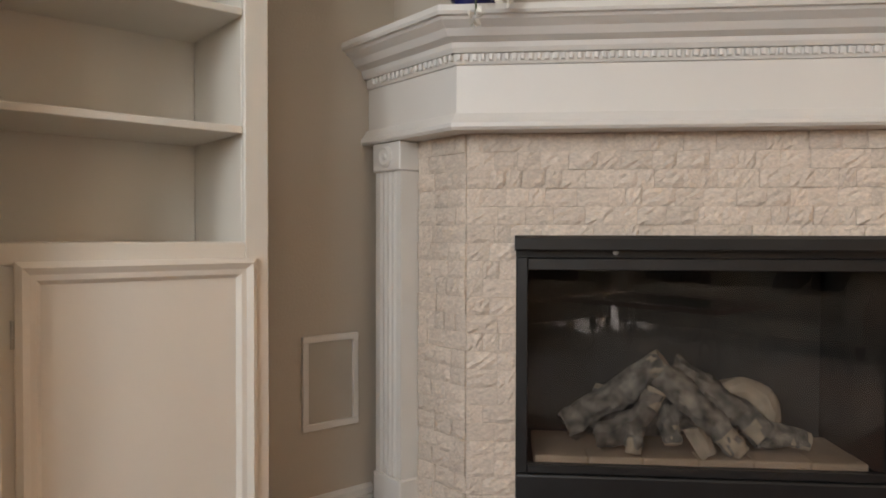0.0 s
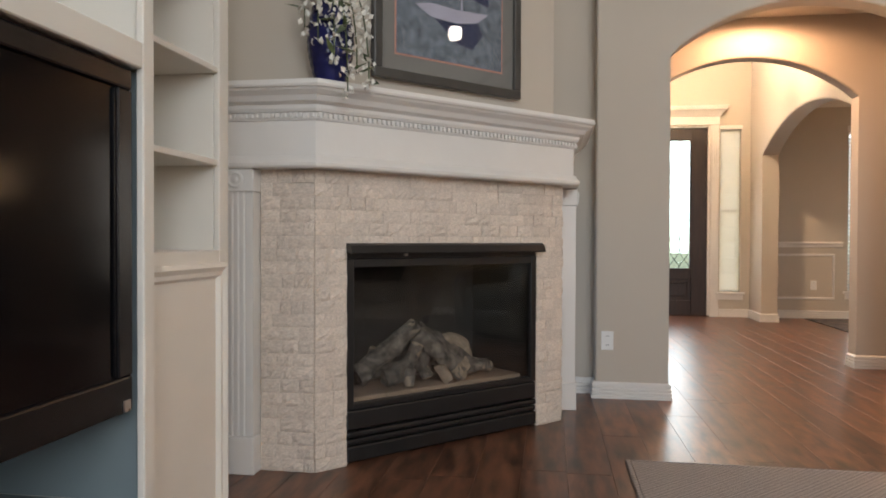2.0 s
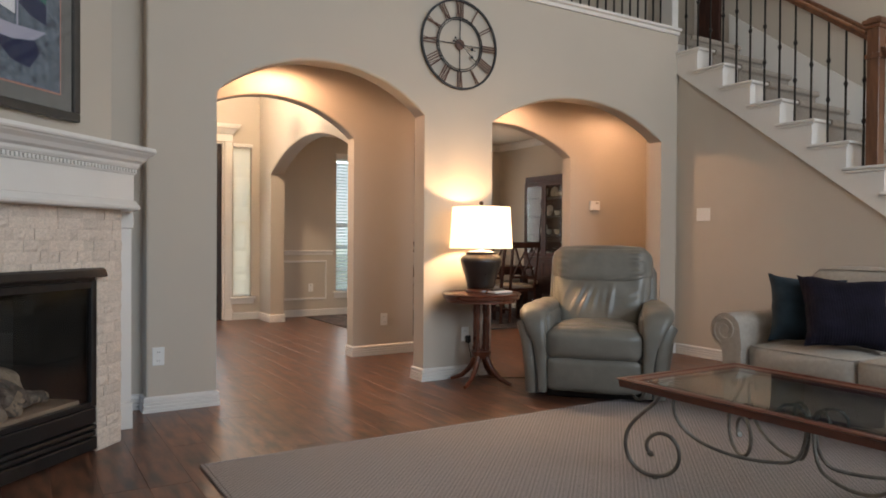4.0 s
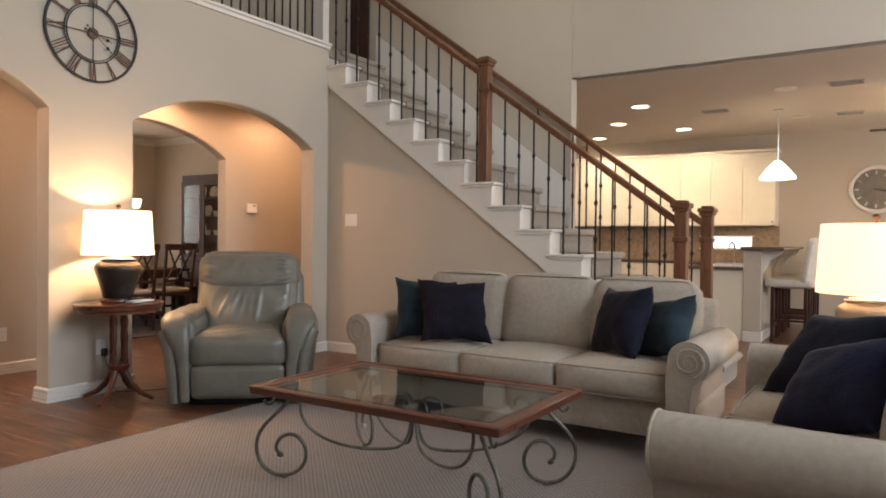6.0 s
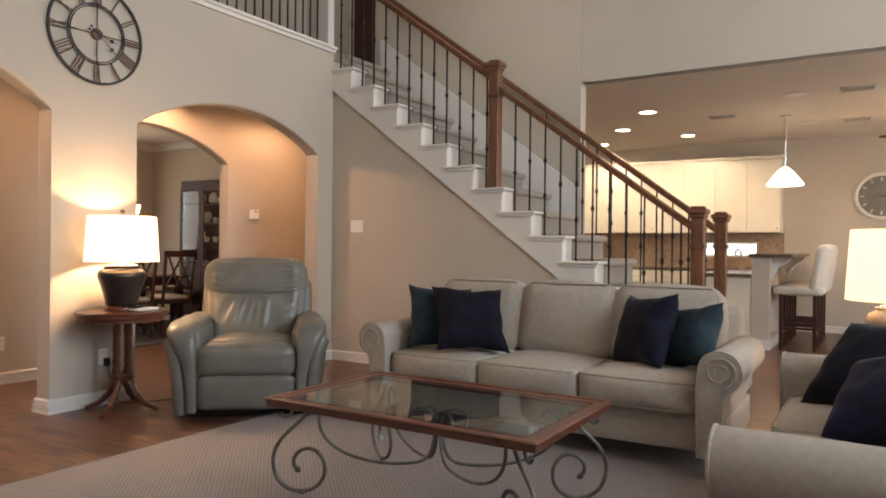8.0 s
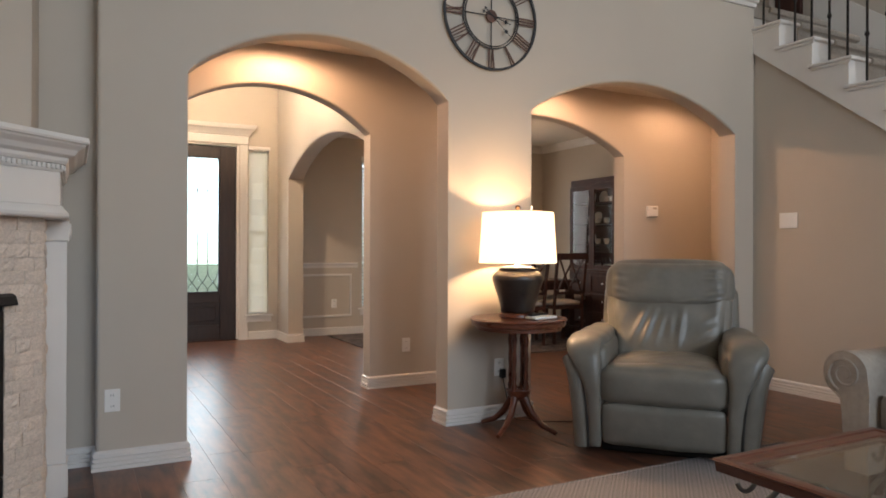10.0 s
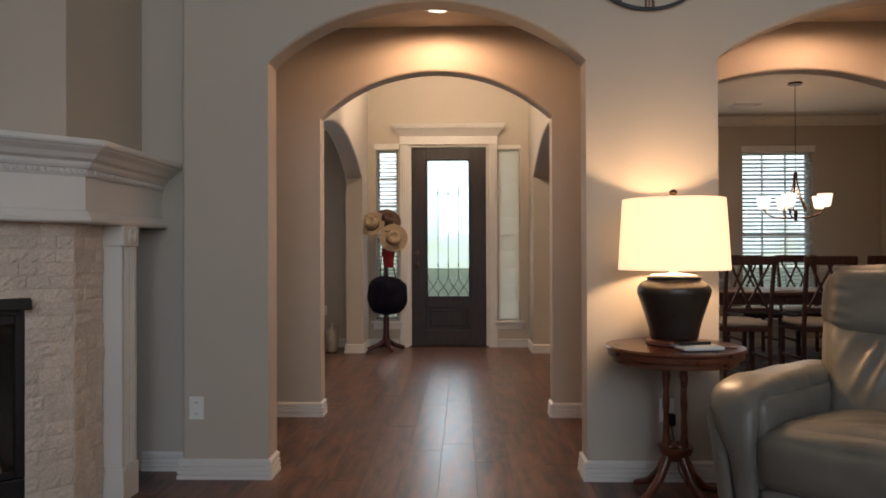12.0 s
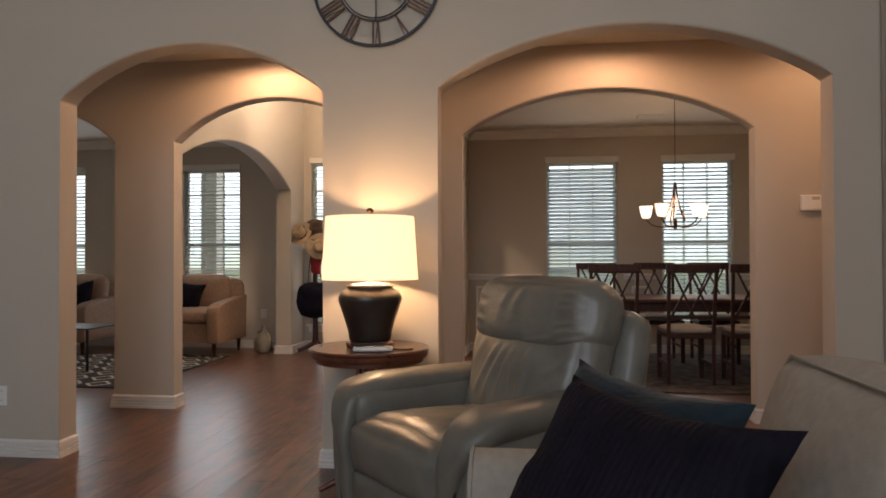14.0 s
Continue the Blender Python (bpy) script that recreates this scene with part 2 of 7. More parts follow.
def tube(bm, pts, r, n=8, r_end=None, caps=True):
    """A round bar along a line of points."""
    P = [Vector(p) for p in pts]
    r_end = r if r_end is None else r_end
    rings, side = [], None
    for i, p in enumerate(P):
        d = (P[min(i + 1, len(P) - 1)] - P[max(i - 1, 0)]).normalized()
        if side is None:
            side = d.orthogonal().normalized()
        side = (side - d * side.dot(d)).normalized()
        up = d.cross(side)
        rr = r + (r_end - r) * i / max(1, len(P) - 1)
        rings.append([bm.verts.new(p + side * math.cos(2 * math.pi * k / n) * rr + up * math.sin(2 * math.pi * k / n) * rr) for k in range(n)])
    for a, b in zip(rings, rings[1:]):
        for k in range(n):
            bm.faces.new((a[k], a[(k + 1) % n], b[(k + 1) % n], b[k]))
    if caps:
        bm.faces.new(rings[0])
        bm.faces.new(rings[-1])
    return bm


def prism(outline, depth, bm=None, m=None):
    """A plate: an outline in x and z, given depth along y."""
    bm = bm or BM()
    a = [bm.verts.new((x, 0, z)) for x, z in outline]
    b = [bm.verts.new((x, depth, z)) for x, z in outline]
    bm.faces.new(a)
    bm.faces.new(b[::-1])
    n = len(a)
    for i in range(n):
        bm.faces.new((a[i], b[i], b[(i + 1) % n], a[(i + 1) % n]))
    if m is not None:
        bmesh.ops.transform(bm, matrix=m, verts=a + b)
    return bm


def sweep(path, profile, closed=False, bm=None):
    """A moulding: (out, z) profile along a plan line, out to the line's right, with mitred corners."""
    bm = bm or BM()
    P = [Vector(p) for p in path]
    n = len(P)
    rings = []
    for i, p in enumerate(P):
        da = (P[i] - P[i - 1]).normalized() if (i or closed) else None
        db = (P[(i + 1) % n] - P[i]).normalized() if (i < n - 1 or closed) else None
        da, db = da or db, db or da
        na, nb = Vector((da.y, -da.x)), Vector((db.y, -db.x))
        mi = (na + nb) / max(0.2, 1 + na.dot(nb))
        rings.append([bm.verts.new((p.x + mi.x * d, p.y + mi.y * d, z)) for d, z in profile])
    k = len(profile)
    for i in range(n if closed else n - 1):
        a, b = rings[i], rings[(i + 1) % n]
        for j in range(k):
            bm.faces.new((a[j], a[(j + 1) % k], b[(j + 1) % k], b[j]))
    if not closed:
        bm.faces.new(rings[0])
        bm.faces.new(rings[-1])
    return bm


TAU = 2 * math.pi


def bez(p0, p1, p2, p3, n=14):
    return [tuple((1 - s) ** 3 * a + 3 * s * (1 - s) ** 2 * b + 3 * s * s * (1 - s) * c + s ** 3 * d for a, b, c, d in zip(p0, p1, p2, p3)) for s in [i / n for i in range(n + 1)]]


def soft(sx, sy, sz, r=0.06, puff=0.0, n=9, bm=None, m=None, crease=0.0, seed=0, warp=None):
    """A stuffed, rounded block centred on its middle; puff swells its broad faces."""
    bm = bm or BM()
    made = {}

    def vert(i, j, k):
        key = (i, j, k)
        if key not in made:
            u, v, w = (2 * i / n - 1), (2 * j / n - 1), (2 * k / n - 1)
            p = Vector((u * sx / 2, v * sy / 2, w * sz / 2))
            inner = Vector((max(-sx / 2 + r, min(sx / 2 - r, p.x)), max(-sy / 2 + r, min(sy / 2 - r, p.y)), max(-sz / 2 + r, min(sz / 2 - r, p.z))))
            d = p - inner
            if d.length > 1e-6:
                p = inner + d.normalized() * r
            fu, fv, fw = 1 - u * u, 1 - v * v, 1 - w * w
            p.x += u * puff * fv * fw
            p.y += v * puff * fu * fw
            p.z += w * puff * fu * fv
            if crease:
                p += noise.noise_vector(p * 7 + Vector((seed, 0, 0))) * crease
            if warp:
                p = p + warp(p, u, v, w)
            made[key] = bm.verts.new(m @ p if m is not None else p)
        return made[key]

    for a in range(n):
        for b in range(n):
            for f in (lambda a, b: (a, b, 0), lambda a, b: (a, b, n), lambda a, b: (a, 0, b), lambda a, b: (a, n, b), lambda a, b: (0, a, b), lambda a, b: (n, a, b)):
                bm.faces.new((vert(*f(a, b)), vert(*f(a + 1, b)), vert(*f(a + 1, b + 1)), vert(*f(a, b + 1))))
    return bm


def folds(lines, axis, sign):
    """Soft ridges along segments (x0, z0, x1, z1, height, width) on one face of a stuffed block."""
    def warp(p, u, v, w):
        face = (u, v, w)[axis] * sign
        if face < 0.3:
            return Vector((0, 0, 0))
        a = Vector((p.x, p.y if axis == 2 else p.z))
        h = 0.0
        for x0, z0, x1, z1, amp, wid in lines:
            s, e = Vector((x0, z0)), Vector((x1, z1))
            d = e - s
            k = max(0.0, min(1.0, (a - s).dot(d) / d.length_squared))
            q = (a - s - d * k).length / wid
            h += amp * math.exp(-q * q) * (0.35 + 0.65 * math.sin(math.pi * min(1, max(0, k))))
        o = Vector((0, 0, 0))
        o[axis] = sign * h
        return o
    return warp


def wall(name, axis, at, thick, a0, a1, z0, z1, holes=(), material=None, label="", bevel=0.018):
    """A wall with openings: axis "x" runs along x at y = at .. at + thick. holes: (from, to, bottom, spring, apex)."""
    bm = BM()

    def quad(p, q, r, s):
        """Front and back face of one strip, as (along, z)."""
        for off in (0, thick):
            vs = [bm.verts.new((u, at + off, z) if axis == "x" else (at + off, u, z)) for u, z in (p, q, r, s)]
            bm.faces.new(vs)

    def rim(p, q):
        vs = [bm.verts.new((u, at + off, z) if axis == "x" else (at + off, u, z)) for (u, z), off in ((p, 0), (q, 0), (q, thick), (p, thick))]
        bm.faces.new(vs)

    cur = a0
    for b0, b1, zb, zs, za in sorted(holes):
        if b0 > cur + 1e-6:
            quad((cur, z0), (b0, z0), (b0, z1), (cur, z1))
        n = 28 if za > zs else 1
        pts = []
        if za > zs:
            h, w = za - zs, (b1 - b0) / 2
            R = (w * w + h * h) / (2 * h)
            for i in range(n + 1):
                u = -w + 2 * w * i / n
                pts.append((b0 + w + u, za - R + math.sqrt(R * R - u * u)))
        else:
            pts = [(b0, zs), (b1, zs)]
        for p, q in zip(pts, pts[1:]):
            quad(p, q, (q[0], z1), (p[0], z1))
            rim(p, q)
        rim((b0, zb), (b0, zs))
        rim((b1, zs), (b1, zb))
        if zb > z0:
            quad((b0, z0), (b1, z0), (b1, zb), (b0, zb))
            rim((b0, zb), (b1, zb))
        cur = b1
    if cur < a1:
        quad((cur, z0), (a1, z0), (a1, z1), (cur, z1))
    rim((a0, z0), (a0, z1))
    rim((a1, z1), (a1, z0))
    rim((a0, z1), (a1, z1))
    bmesh.ops.remove_doubles(bm, verts=bm.verts, dist=1e-4)
    ob = structure(name, bm, material or PAINT, label or "painted greige plaster wall", "wall")
    if bevel:
        mod = ob.modifiers.new("bevel", "BEVEL")
        mod.width, mod.segments, mod.limit_method, mod.angle_limit = bevel, 3, "ANGLE", radians(50)
    return ob


BASE = [(0, 0.0), (0.022, 0.0), (0.022, 0.0184), (0.011, 0.0207), (0.011, 0.0245), (0.02, 0.0275), (0.02, 0.0413), (0.01, 0.0436), (0.01, 0.0474), (0.018, 0.0505), (0.018, 0.0635), (0.008, 0.0658), (0.008, 0.0696), (0.015, 0.0727), (0.015, 0.0903), (0.006, 0.0995), (0, 0.101)]


def baseboard(path, label="white profiled baseboard"):
    b = structure("baseboard", sweep(path, BASE), WHITE, label, "baseboard")
    return b


# ---- the large structure
YA, YB = 3.30, 4.66          # the two arched walls
TOP = 5.6
wall("wall_arches", "x", YA, 0.16, -0.036, 5.0, 0, 3.22, [(0.41, 2.03, 0, 2.13, 2.435), (2.69, 4.76, 0, 2.13, 2.435)], label="greige living room wall with two arched openings")
wall("wall_recess", "x", YA + 0.13, 0.10, -2.0, -0.036, 0, TOP, bevel=0)
wall("wall_upper", "x", YA, 0.16, -0.036, 2.05, 3.22, TOP, bevel=0)
wall("wall_hall", "x", YB, 0.14, -3.6, 7.2, 0, TOP, [(-1.75, -0.10, 0, 2.105, 2.425), (0.40, 2.03, 0, 2.105, 2.425), (2.69, 4.78, 0, 2.105, 2.412)], label="greige hallway wall with arched openings")
wall("wall_bookcase", "y", -1.90, 0.16, -5.3, 1.75, 0, TOP, bevel=0)
CHASE = [(-1.739, 1.70), (-1.316, 1.70), (-0.303, 2.713), (-0.303, 3.428)]
structure("wall_chimney", sweep(CHASE, [(-0.1, 1.268), (0.0, 1.268), (0.0, TOP), (-0.1, TOP)]), PAINT, "greige chimney breast over the mantel", "wall")
wall("wall_rear", "x", -5.36, 0.16, -1.9, 12.0, 0, TOP, [(-1.35, 0.15, 1.2, 5.2, 5.2), (0.85, 2.35, 1.2, 5.2, 5.2), (3.05, 4.55, 1.2, 5.2, 5.2), (7.5, 9.7, 0.8, 2.3, 2.3)], bevel=0)
wall("wall_front", "x", 8.30, 0.16, -4.2, 7.2, 0, TOP,
     [(-3.62, -2.85, 0.35, 2.37, 2.37), (-1.44, -0.64, 0.35, 2.37, 2.37), (0.34, 0.62, 0.32, 2.43, 2.43), (0.74, 1.72, 0, 2.46, 2.46),
      (1.84, 2.10, 0.32, 2.43, 2.43), (3.38, 4.25, 0.35, 2.37, 2.37), (4.78, 5.62, 0.35, 2.37, 2.37)], bevel=0.008)
wall("wall_foyer_study", "y", 0.06, 0.19, YB + 0.14, 8.30, 0, TOP, [(5.0, 7.78, 0, 2.02, 2.36)], label="greige foyer wall with an arch")
wall("wall_foyer_dining", "y", 2.21, 0.19, YB + 0.14, 8.30, 0, TOP, [(5.0, 7.78, 0, 2.02, 2.36)], label="greige foyer wall with an arch")
wall("wall_dining_side", "y", 6.42, 0.15, YB + 0.14, 8.30, 0, 3.0, bevel=0)
wall("wall_study_side", "y", -4.2, 0.15, YB + 0.14, 8.30, 0, 3.0, bevel=0)
wall("wall_hall_end_left", "y", -2.1, 0.12, YA + 0.23, YB, 0, 3.0, bevel=0)
wall("wall_under_stairs", "x", YA, 0.16, 5.001, 6.029, 0, 2.75, bevel=0)
wall("wall_hall_end", "y", 6.35, 0.12, YA + 0.1, YB, 0, 3.0, bevel=0)
wall("wall_stair_far", "y", 6.03, 0.14, 0.95, YB, 0, TOP, bevel=0.01)
wall("wall_kitchen_header", "y", 6.03, 0.14, -5.2, 0.95, 2.86, TOP, bevel=0.006)
wall("wall_kitchen_back", "y", 11.0, 0.15, -5.2, 5.0, 0, 3.0, bevel=0)
wall("wall_kitchen_side", "x", 4.86, 0.14, 6.17, 11.0, 0, 3.0, bevel=0)

structure("ceiling_living", bx(-2.0, -5.4, TOP, 6.2, 8.5, TOP + 0.12), CEIL, "high off-white living room ceiling", "ceiling")
structure("ceiling_kitchen", bx(6.171, -5.2, 2.86, 11.2, 5.0, 2.98), CEIL, "off-white kitchen ceiling", "ceiling")
structure("ceiling_hall", bx(-2.1, YA + 0.161, 2.74, 6.35, YB - 0.001, 2.86), CEIL, "off-white hallway ceiling", "ceiling")
structure("ceiling_dining", bx(2.401, YB + 0.141, 2.77, 6.42, 8.299, 2.87), CEIL, "off-white dining room ceiling", "ceiling")
structure("ceiling_study", bx(-4.05, YB + 0.141, 2.77, 0.059, 8.299, 2.87), CEIL, "off-white study ceiling", "ceiling")
structure("floor_landing", bx(2.05, YA + 0.02, 3.16, 6.03, YB - 0.001, 3.265), CARPET, "carpeted upstairs landing floor", "floor")
structure("subfloor", bx(-4.3, -5.4, -0.12, 11.2, 8.46, -0.012), MORTAR, "floor bed under the planks", "floor")

baseboard([(-0.036, YA + 0.13), (-0.036, YA), (0.41, YA), (0.41, YA + 0.158)])
baseboard([(-0.3, YA + 0.13), (-0.038, YA + 0.13)])
baseboard([(2.69, YA + 0.16), (2.03, YA + 0.16), (2.03, YA), (2.69, YA), (2.69, YA + 0.158)])
baseboard([(4.76, YA + 0.16), (4.76, YA), (4.999, YA)])
for a, b in ((-0.10, 0.40), (2.03, 2.69)):
    baseboard([(a, YB + 0.14), (a, YB), (b, YB), (b, YB + 0.138)])
baseboard([(4.78, YB + 0.14), (4.78, YB), (6.34, YB)])
baseboard([(5.0, 3.296), (5.0, -0.75)])
baseboard([(0.25, 7.78), (0.25, 8.298), (0.62, 8.298)])
baseboard([(0.06, 8.298), (0.06, 7.78), (0.25, 7.78)])
baseboard([(1.84, 8.298), (2.21, 8.298), (2.21, 7.78), (2.40, 7.78)])
baseboard([(2.40, 7.78), (2.40, 8.298), (6.418, 8.298), (6.418, 4.81)])
baseboard([(-4.04, 4.81), (-4.04, 8.298), (0.058, 8.298)])
baseboard([(-1.74, 1.062), (-1.74, 1.60)])
baseboard([(11.0, 4.8), (11.0, -5.2)])

CROWN = [(0, 0), (0.012, 0), (0.03, 0.02), (0.05, 0.06), (0.085, 0.085), (0.09, 0.105), (0, 0.105)]
structure("trim_crown", sweep([(2.401, 4.80), (2.401, 8.299), (6.419, 8.299), (6.419, 4.80)], [(d, 2.664 + z) for d, z in CROWN]), WHITE, "white crown moulding in the dining room", "crown moulding")
structure("trim_crown", sweep([(-4.049, 4.80), (-4.049, 8.299), (0.059, 8.299), (0.059, 4.80)], [(d, 2.664 + z) for d, z in CROWN]), WHITE, "white crown moulding in the study", "crown moulding")
# half wall cap on the balcony
structure("trim_cap", sweep([(2.05, YA), (5.0, YA)], [(-0.2, 3.225), (-0.2, 3.285), (0.045, 3.285), (0.045, 3.262), (0.02, 3.255), (0.012, 3.225)]), WHITE, "white painted cap on the balcony edge", "trim")


# ---- fireplace
S0 = (-1.299, 1.659)
FP = pose(*S0, 0, 0, 0, 45)          # x along the stone front, -y out of it
LF = 1.467
fire = thing("fireplace", FP, "corner gas fireplace with split travertine surround and white mantel", "fireplace")
inv = FP.inverted()


def in_fp(path):
    return [tuple((inv @ Vector((x, y, 0))).xy) for x, y in path]


MLINE = in_fp([(-1.738, 1.659), (-1.299, 1.659), (-0.262, 2.696), (-0.262, 3.428)])
mantel = part("mantel_shelf", sweep(MLINE, [(0.0, 1.511), (0.088, 1.511), (0.096, 1.524), (0.099, 1.538), (0.122, 1.550), (0.136, 1.570), (0.160, 1.588), (0.165, 1.596), (0.176, 1.598), (0.180, 1.607), (0.176, 1.625), (0.0, 1.627)]), WHITE, fire, "white crown-moulded mantel shelf")
part("frieze", sweep(MLINE, [(0.0, 1.336), (0.068, 1.336), (0.068, 1.478), (0.0, 1.478)]), WHITE, fire)
part("dentil_rail", sweep(MLINE, [(0.0, 1.479), (0.074, 1.479), (0.077, 1.486), (0.077, 1.510), (0.0, 1.510)]), WHITE, fire)
part("bottom_moulding", sweep(MLINE, [(0.0, 1.283), (0.094, 1.283), (0.101, 1.291), (0.101, 1.303), (0.093, 1.311), (0.086, 1.320), (0.078, 1.334), (0.0, 1.335)]), WHITE, fire)
part("mantel_top_board", sweep(MLINE, [(-0.035, 1.595), (0.0, 1.595), (0.0, 1.626), (-0.035, 1.626)]), WHITE, fire)
dent = bx(-0.0065, -0.012, -0.010, 0.0065, 0.0, 0.010, bev=0.002)
dent_me = finish("dentil", dent, WHITE)


def dentils(p, q):
    p, q = Vector(p), Vector(q)
    L = (q - p).length
    k = int(L / 0.0235)
    ang = math.degrees(math.atan2(q.y - p.y, q.x - p.x))
    for i in range(k):
        c = p.lerp(q, (i + 0.5) / k)
        ob = new("dentil", dent_me)
        ob.parent, ob.matrix_basis = fire, pose(c.x, c.y, 1.4985, 0, 0, ang)


D = 0.077
dentils(in_fp([(-1.70, 1.659 - D)])[0], in_fp([(-1.299 + 0.414 * D, 1.659 - D)])[0])
dentils(in_fp([(-1.299 + 0.414 * D, 1.659 - D)])[0], in_fp([(-0.262 + D, 2.696 - 0.414 * D)])[0])
dentils(in_fp([(-0.262 + D, 2.70)])[0], in_fp([(-0.262 + D, 3.40)])[0])


def pilaster(side):
    """Fluted pilaster with a rosette block and a plinth; local front faces -y."""
    W, Dp = 0.145, 0.09
    out = [(0, 0.0), (W, 0.0), (W, Dp)]
    prof = [(0.0, Dp)]
    prof.append((0.0, 0.0))
    for i in range(4):
        a = 0.025 + i * 0.026
        prof += [(a, 0.0), (a + 0.004, 0.008), (a + 0.013, 0.008), (a + 0.017, 0.0)]
    prof += [(W, 0.0), (W, Dp)]
    bm = BM()
    lo = [bm.verts.new((x, y, 0.16)) for x, y in prof]
    hi = [bm.verts.new((x, y, 1.185)) for x, y in prof]
    bm.faces.new(lo)
    bm.faces.new(hi)
    for i in range(len(prof)):
        j = (i + 1) % len(prof)
        bm.faces.new((lo[i], lo[j], hi[j], hi[i]))
    if side < 0:
        m = inv @ Matrix.Translation((-1.685, 1.585, 0))
    else:
        # mirror across the diagonal
        m = inv @ pose(-0.170, 3.082, 0, 0, 0, 90) @ Matrix.Translation((-W, 0, 0))
    p = part("pilaster", bm, WHITE, fire, "white fluted pilaster", m=m)
    part("plinth", bx(-0.006, -0.008, 0, W + 0.006, Dp, 0.159, bev=0.004), WHITE, p)
    part("rosette_block", bx(-0.005, -0.010, 1.186, W + 0.005, Dp, 1.282, bev=0.004), WHITE, p)
    part("rosette", lathe([(0.036, 0), (0.036, 0.006), (0.028, 0.010), (0.022, 0.005), (0.012, 0.005), (0.008, 0.011), (0.0, 0.012)], 20, m=pose(W / 2, -0.010, 1.235, 90)), WHITE, p, smooth=40)
    return p


pilaster(-1)
pilaster(1)
# masonry core behind the stones
core = BM()
box(core, 0.012, 0.012, 0, 0.152, 0.06, 1.268)
box(core, LF - 0.184, 0.012, 0, LF - 0.012, 0.06, 1.268)
box(core, 0.152, 0.012, 0.975, LF - 0.184, 0.06, 1.268)
part("masonry", core, MORTAR, fire)
part("masonry", bx(-1.60, 1.671, 0, -1.292, 1.73, 1.268, m=inv), MORTAR, fire)
part("masonry", bx(-0.335, 2.71, 0, -0.274, 3.0, 1.268, m=inv), MORTAR, fire)
# firebox insert
FX0, FX1, FZ = 0.152, LF - 0.184, 0.972
ins = thing("fireplace_insert", FP, "black metal gas fireplace insert with glass front", "fireplace insert")
shell = BM()
box(shell, FX0, 0.52, 0, FX1, 0.53, FZ)
box(shell, FX0, 0.03, 0, FX0 + 0.01, 0.52, FZ)
box(shell, FX1 - 0.01, 0.03, 0, FX1, 0.52, FZ)
box(shell, FX0 + 0.01, 0.03, FZ - 0.01, FX1 - 0.01, 0.52, FZ)
box(shell, FX0 + 0.01, 0.03, 0.226, FX1 - 0.01, 0.52, 0.236)
part("firebox", shell, SOOT, ins)
fr = BM()
box(fr, FX0, -0.006, 0.240, FX0 + 0.036, 0.03, 0.905, bev=0.003)
box(fr, FX1 - 0.036, -0.006, 0.240, FX1, 0.03, 0.905, bev=0.003)
box(fr, FX0 + 0.036, -0.004, 0.865, FX1 - 0.036, 0.03, 0.903, bev=0.003)
box(fr, FX0 + 0.036, -0.004, 0.240, FX1 - 0.036, 0.03, 0.266, bev=0.003)
part("door_frame", fr, BLACK, ins)
part("hood", prism([(0, 0.935), (-0.055, 0.925), (-0.060, 0.930), (-0.048, 0.962), (-0.030, 0.972), (0, 0.972)], FX1 - FX0 + 0.02, m=pose(FX0 - 0.005, -0.002, 0, 0, 0, -90) @ Matrix.Diagonal((-1, 1, 1, 1)) @ pose(0, 0, 0)), BLACK, ins)
part("upper_slot", bx(FX0, 0.004, 0.905, FX1, 0.03, 0.934), BLACK, ins)
for i in range(4):
    z = (0.012, 0.085, 0.118, 0.151)[i]
    part("louver", bx(FX0, -0.012 + 0.006 * (i % 2), z, FX1, 0.03, z + (0.068, 0.026, 0.026, 0.086)[i], bev=0.008, seg=2), BLACK, ins)
part("louver_backing", bx(FX0, 0.031, 0.0, FX1, 0.04, 0.225), BLACK, ins)
g = part("glass_front", bx(FX0 + 0.036, 0.012, 0.266, FX1 - 0.036, 0.015, 0.865), DARKGLASS, ins)
g.visible_shadow = False
part("knob", lathe([(0.008, 0), (0.008, 0.012), (0, 0.014)], 12, m=pose(0.45, -0.012, 0.92, 90)), STEEL, ins)
TRAY = mat("refractory_tray", (0.40, 0.29, 0.20), 0.9, var=0.15, scale=12, bump=0.3)
ASH = mat("ceramic_log", (0.075, 0.062, 0.050), 0.95, var=0.5, scale=26, color2=(0.28, 0.24, 0.195), bump=1.0, bscale=45, rand=0.25)
logs = thing("log_set", FP @ Matrix.Translation((0, -0.02, 0.237)), "grey ceramic gas logs on a tan tray", "gas logs")
part("tray", bx(FX0 + 0.06, 0.064, 0.0, FX1 - 0.07, 0.36, 0.043, bev=0.004), TRAY, logs)
for i in range(6):
    w = (FX1 - FX0 - 0.13) / 6
    part("tray_brick", bx(FX0 + 0.06 + i * w + 0.0008, 0.058, 0.0, FX0 + 0.06 + (i + 1) * w - 0.0008, 0.16, 0.046, bev=0.004), TRAY, logs)


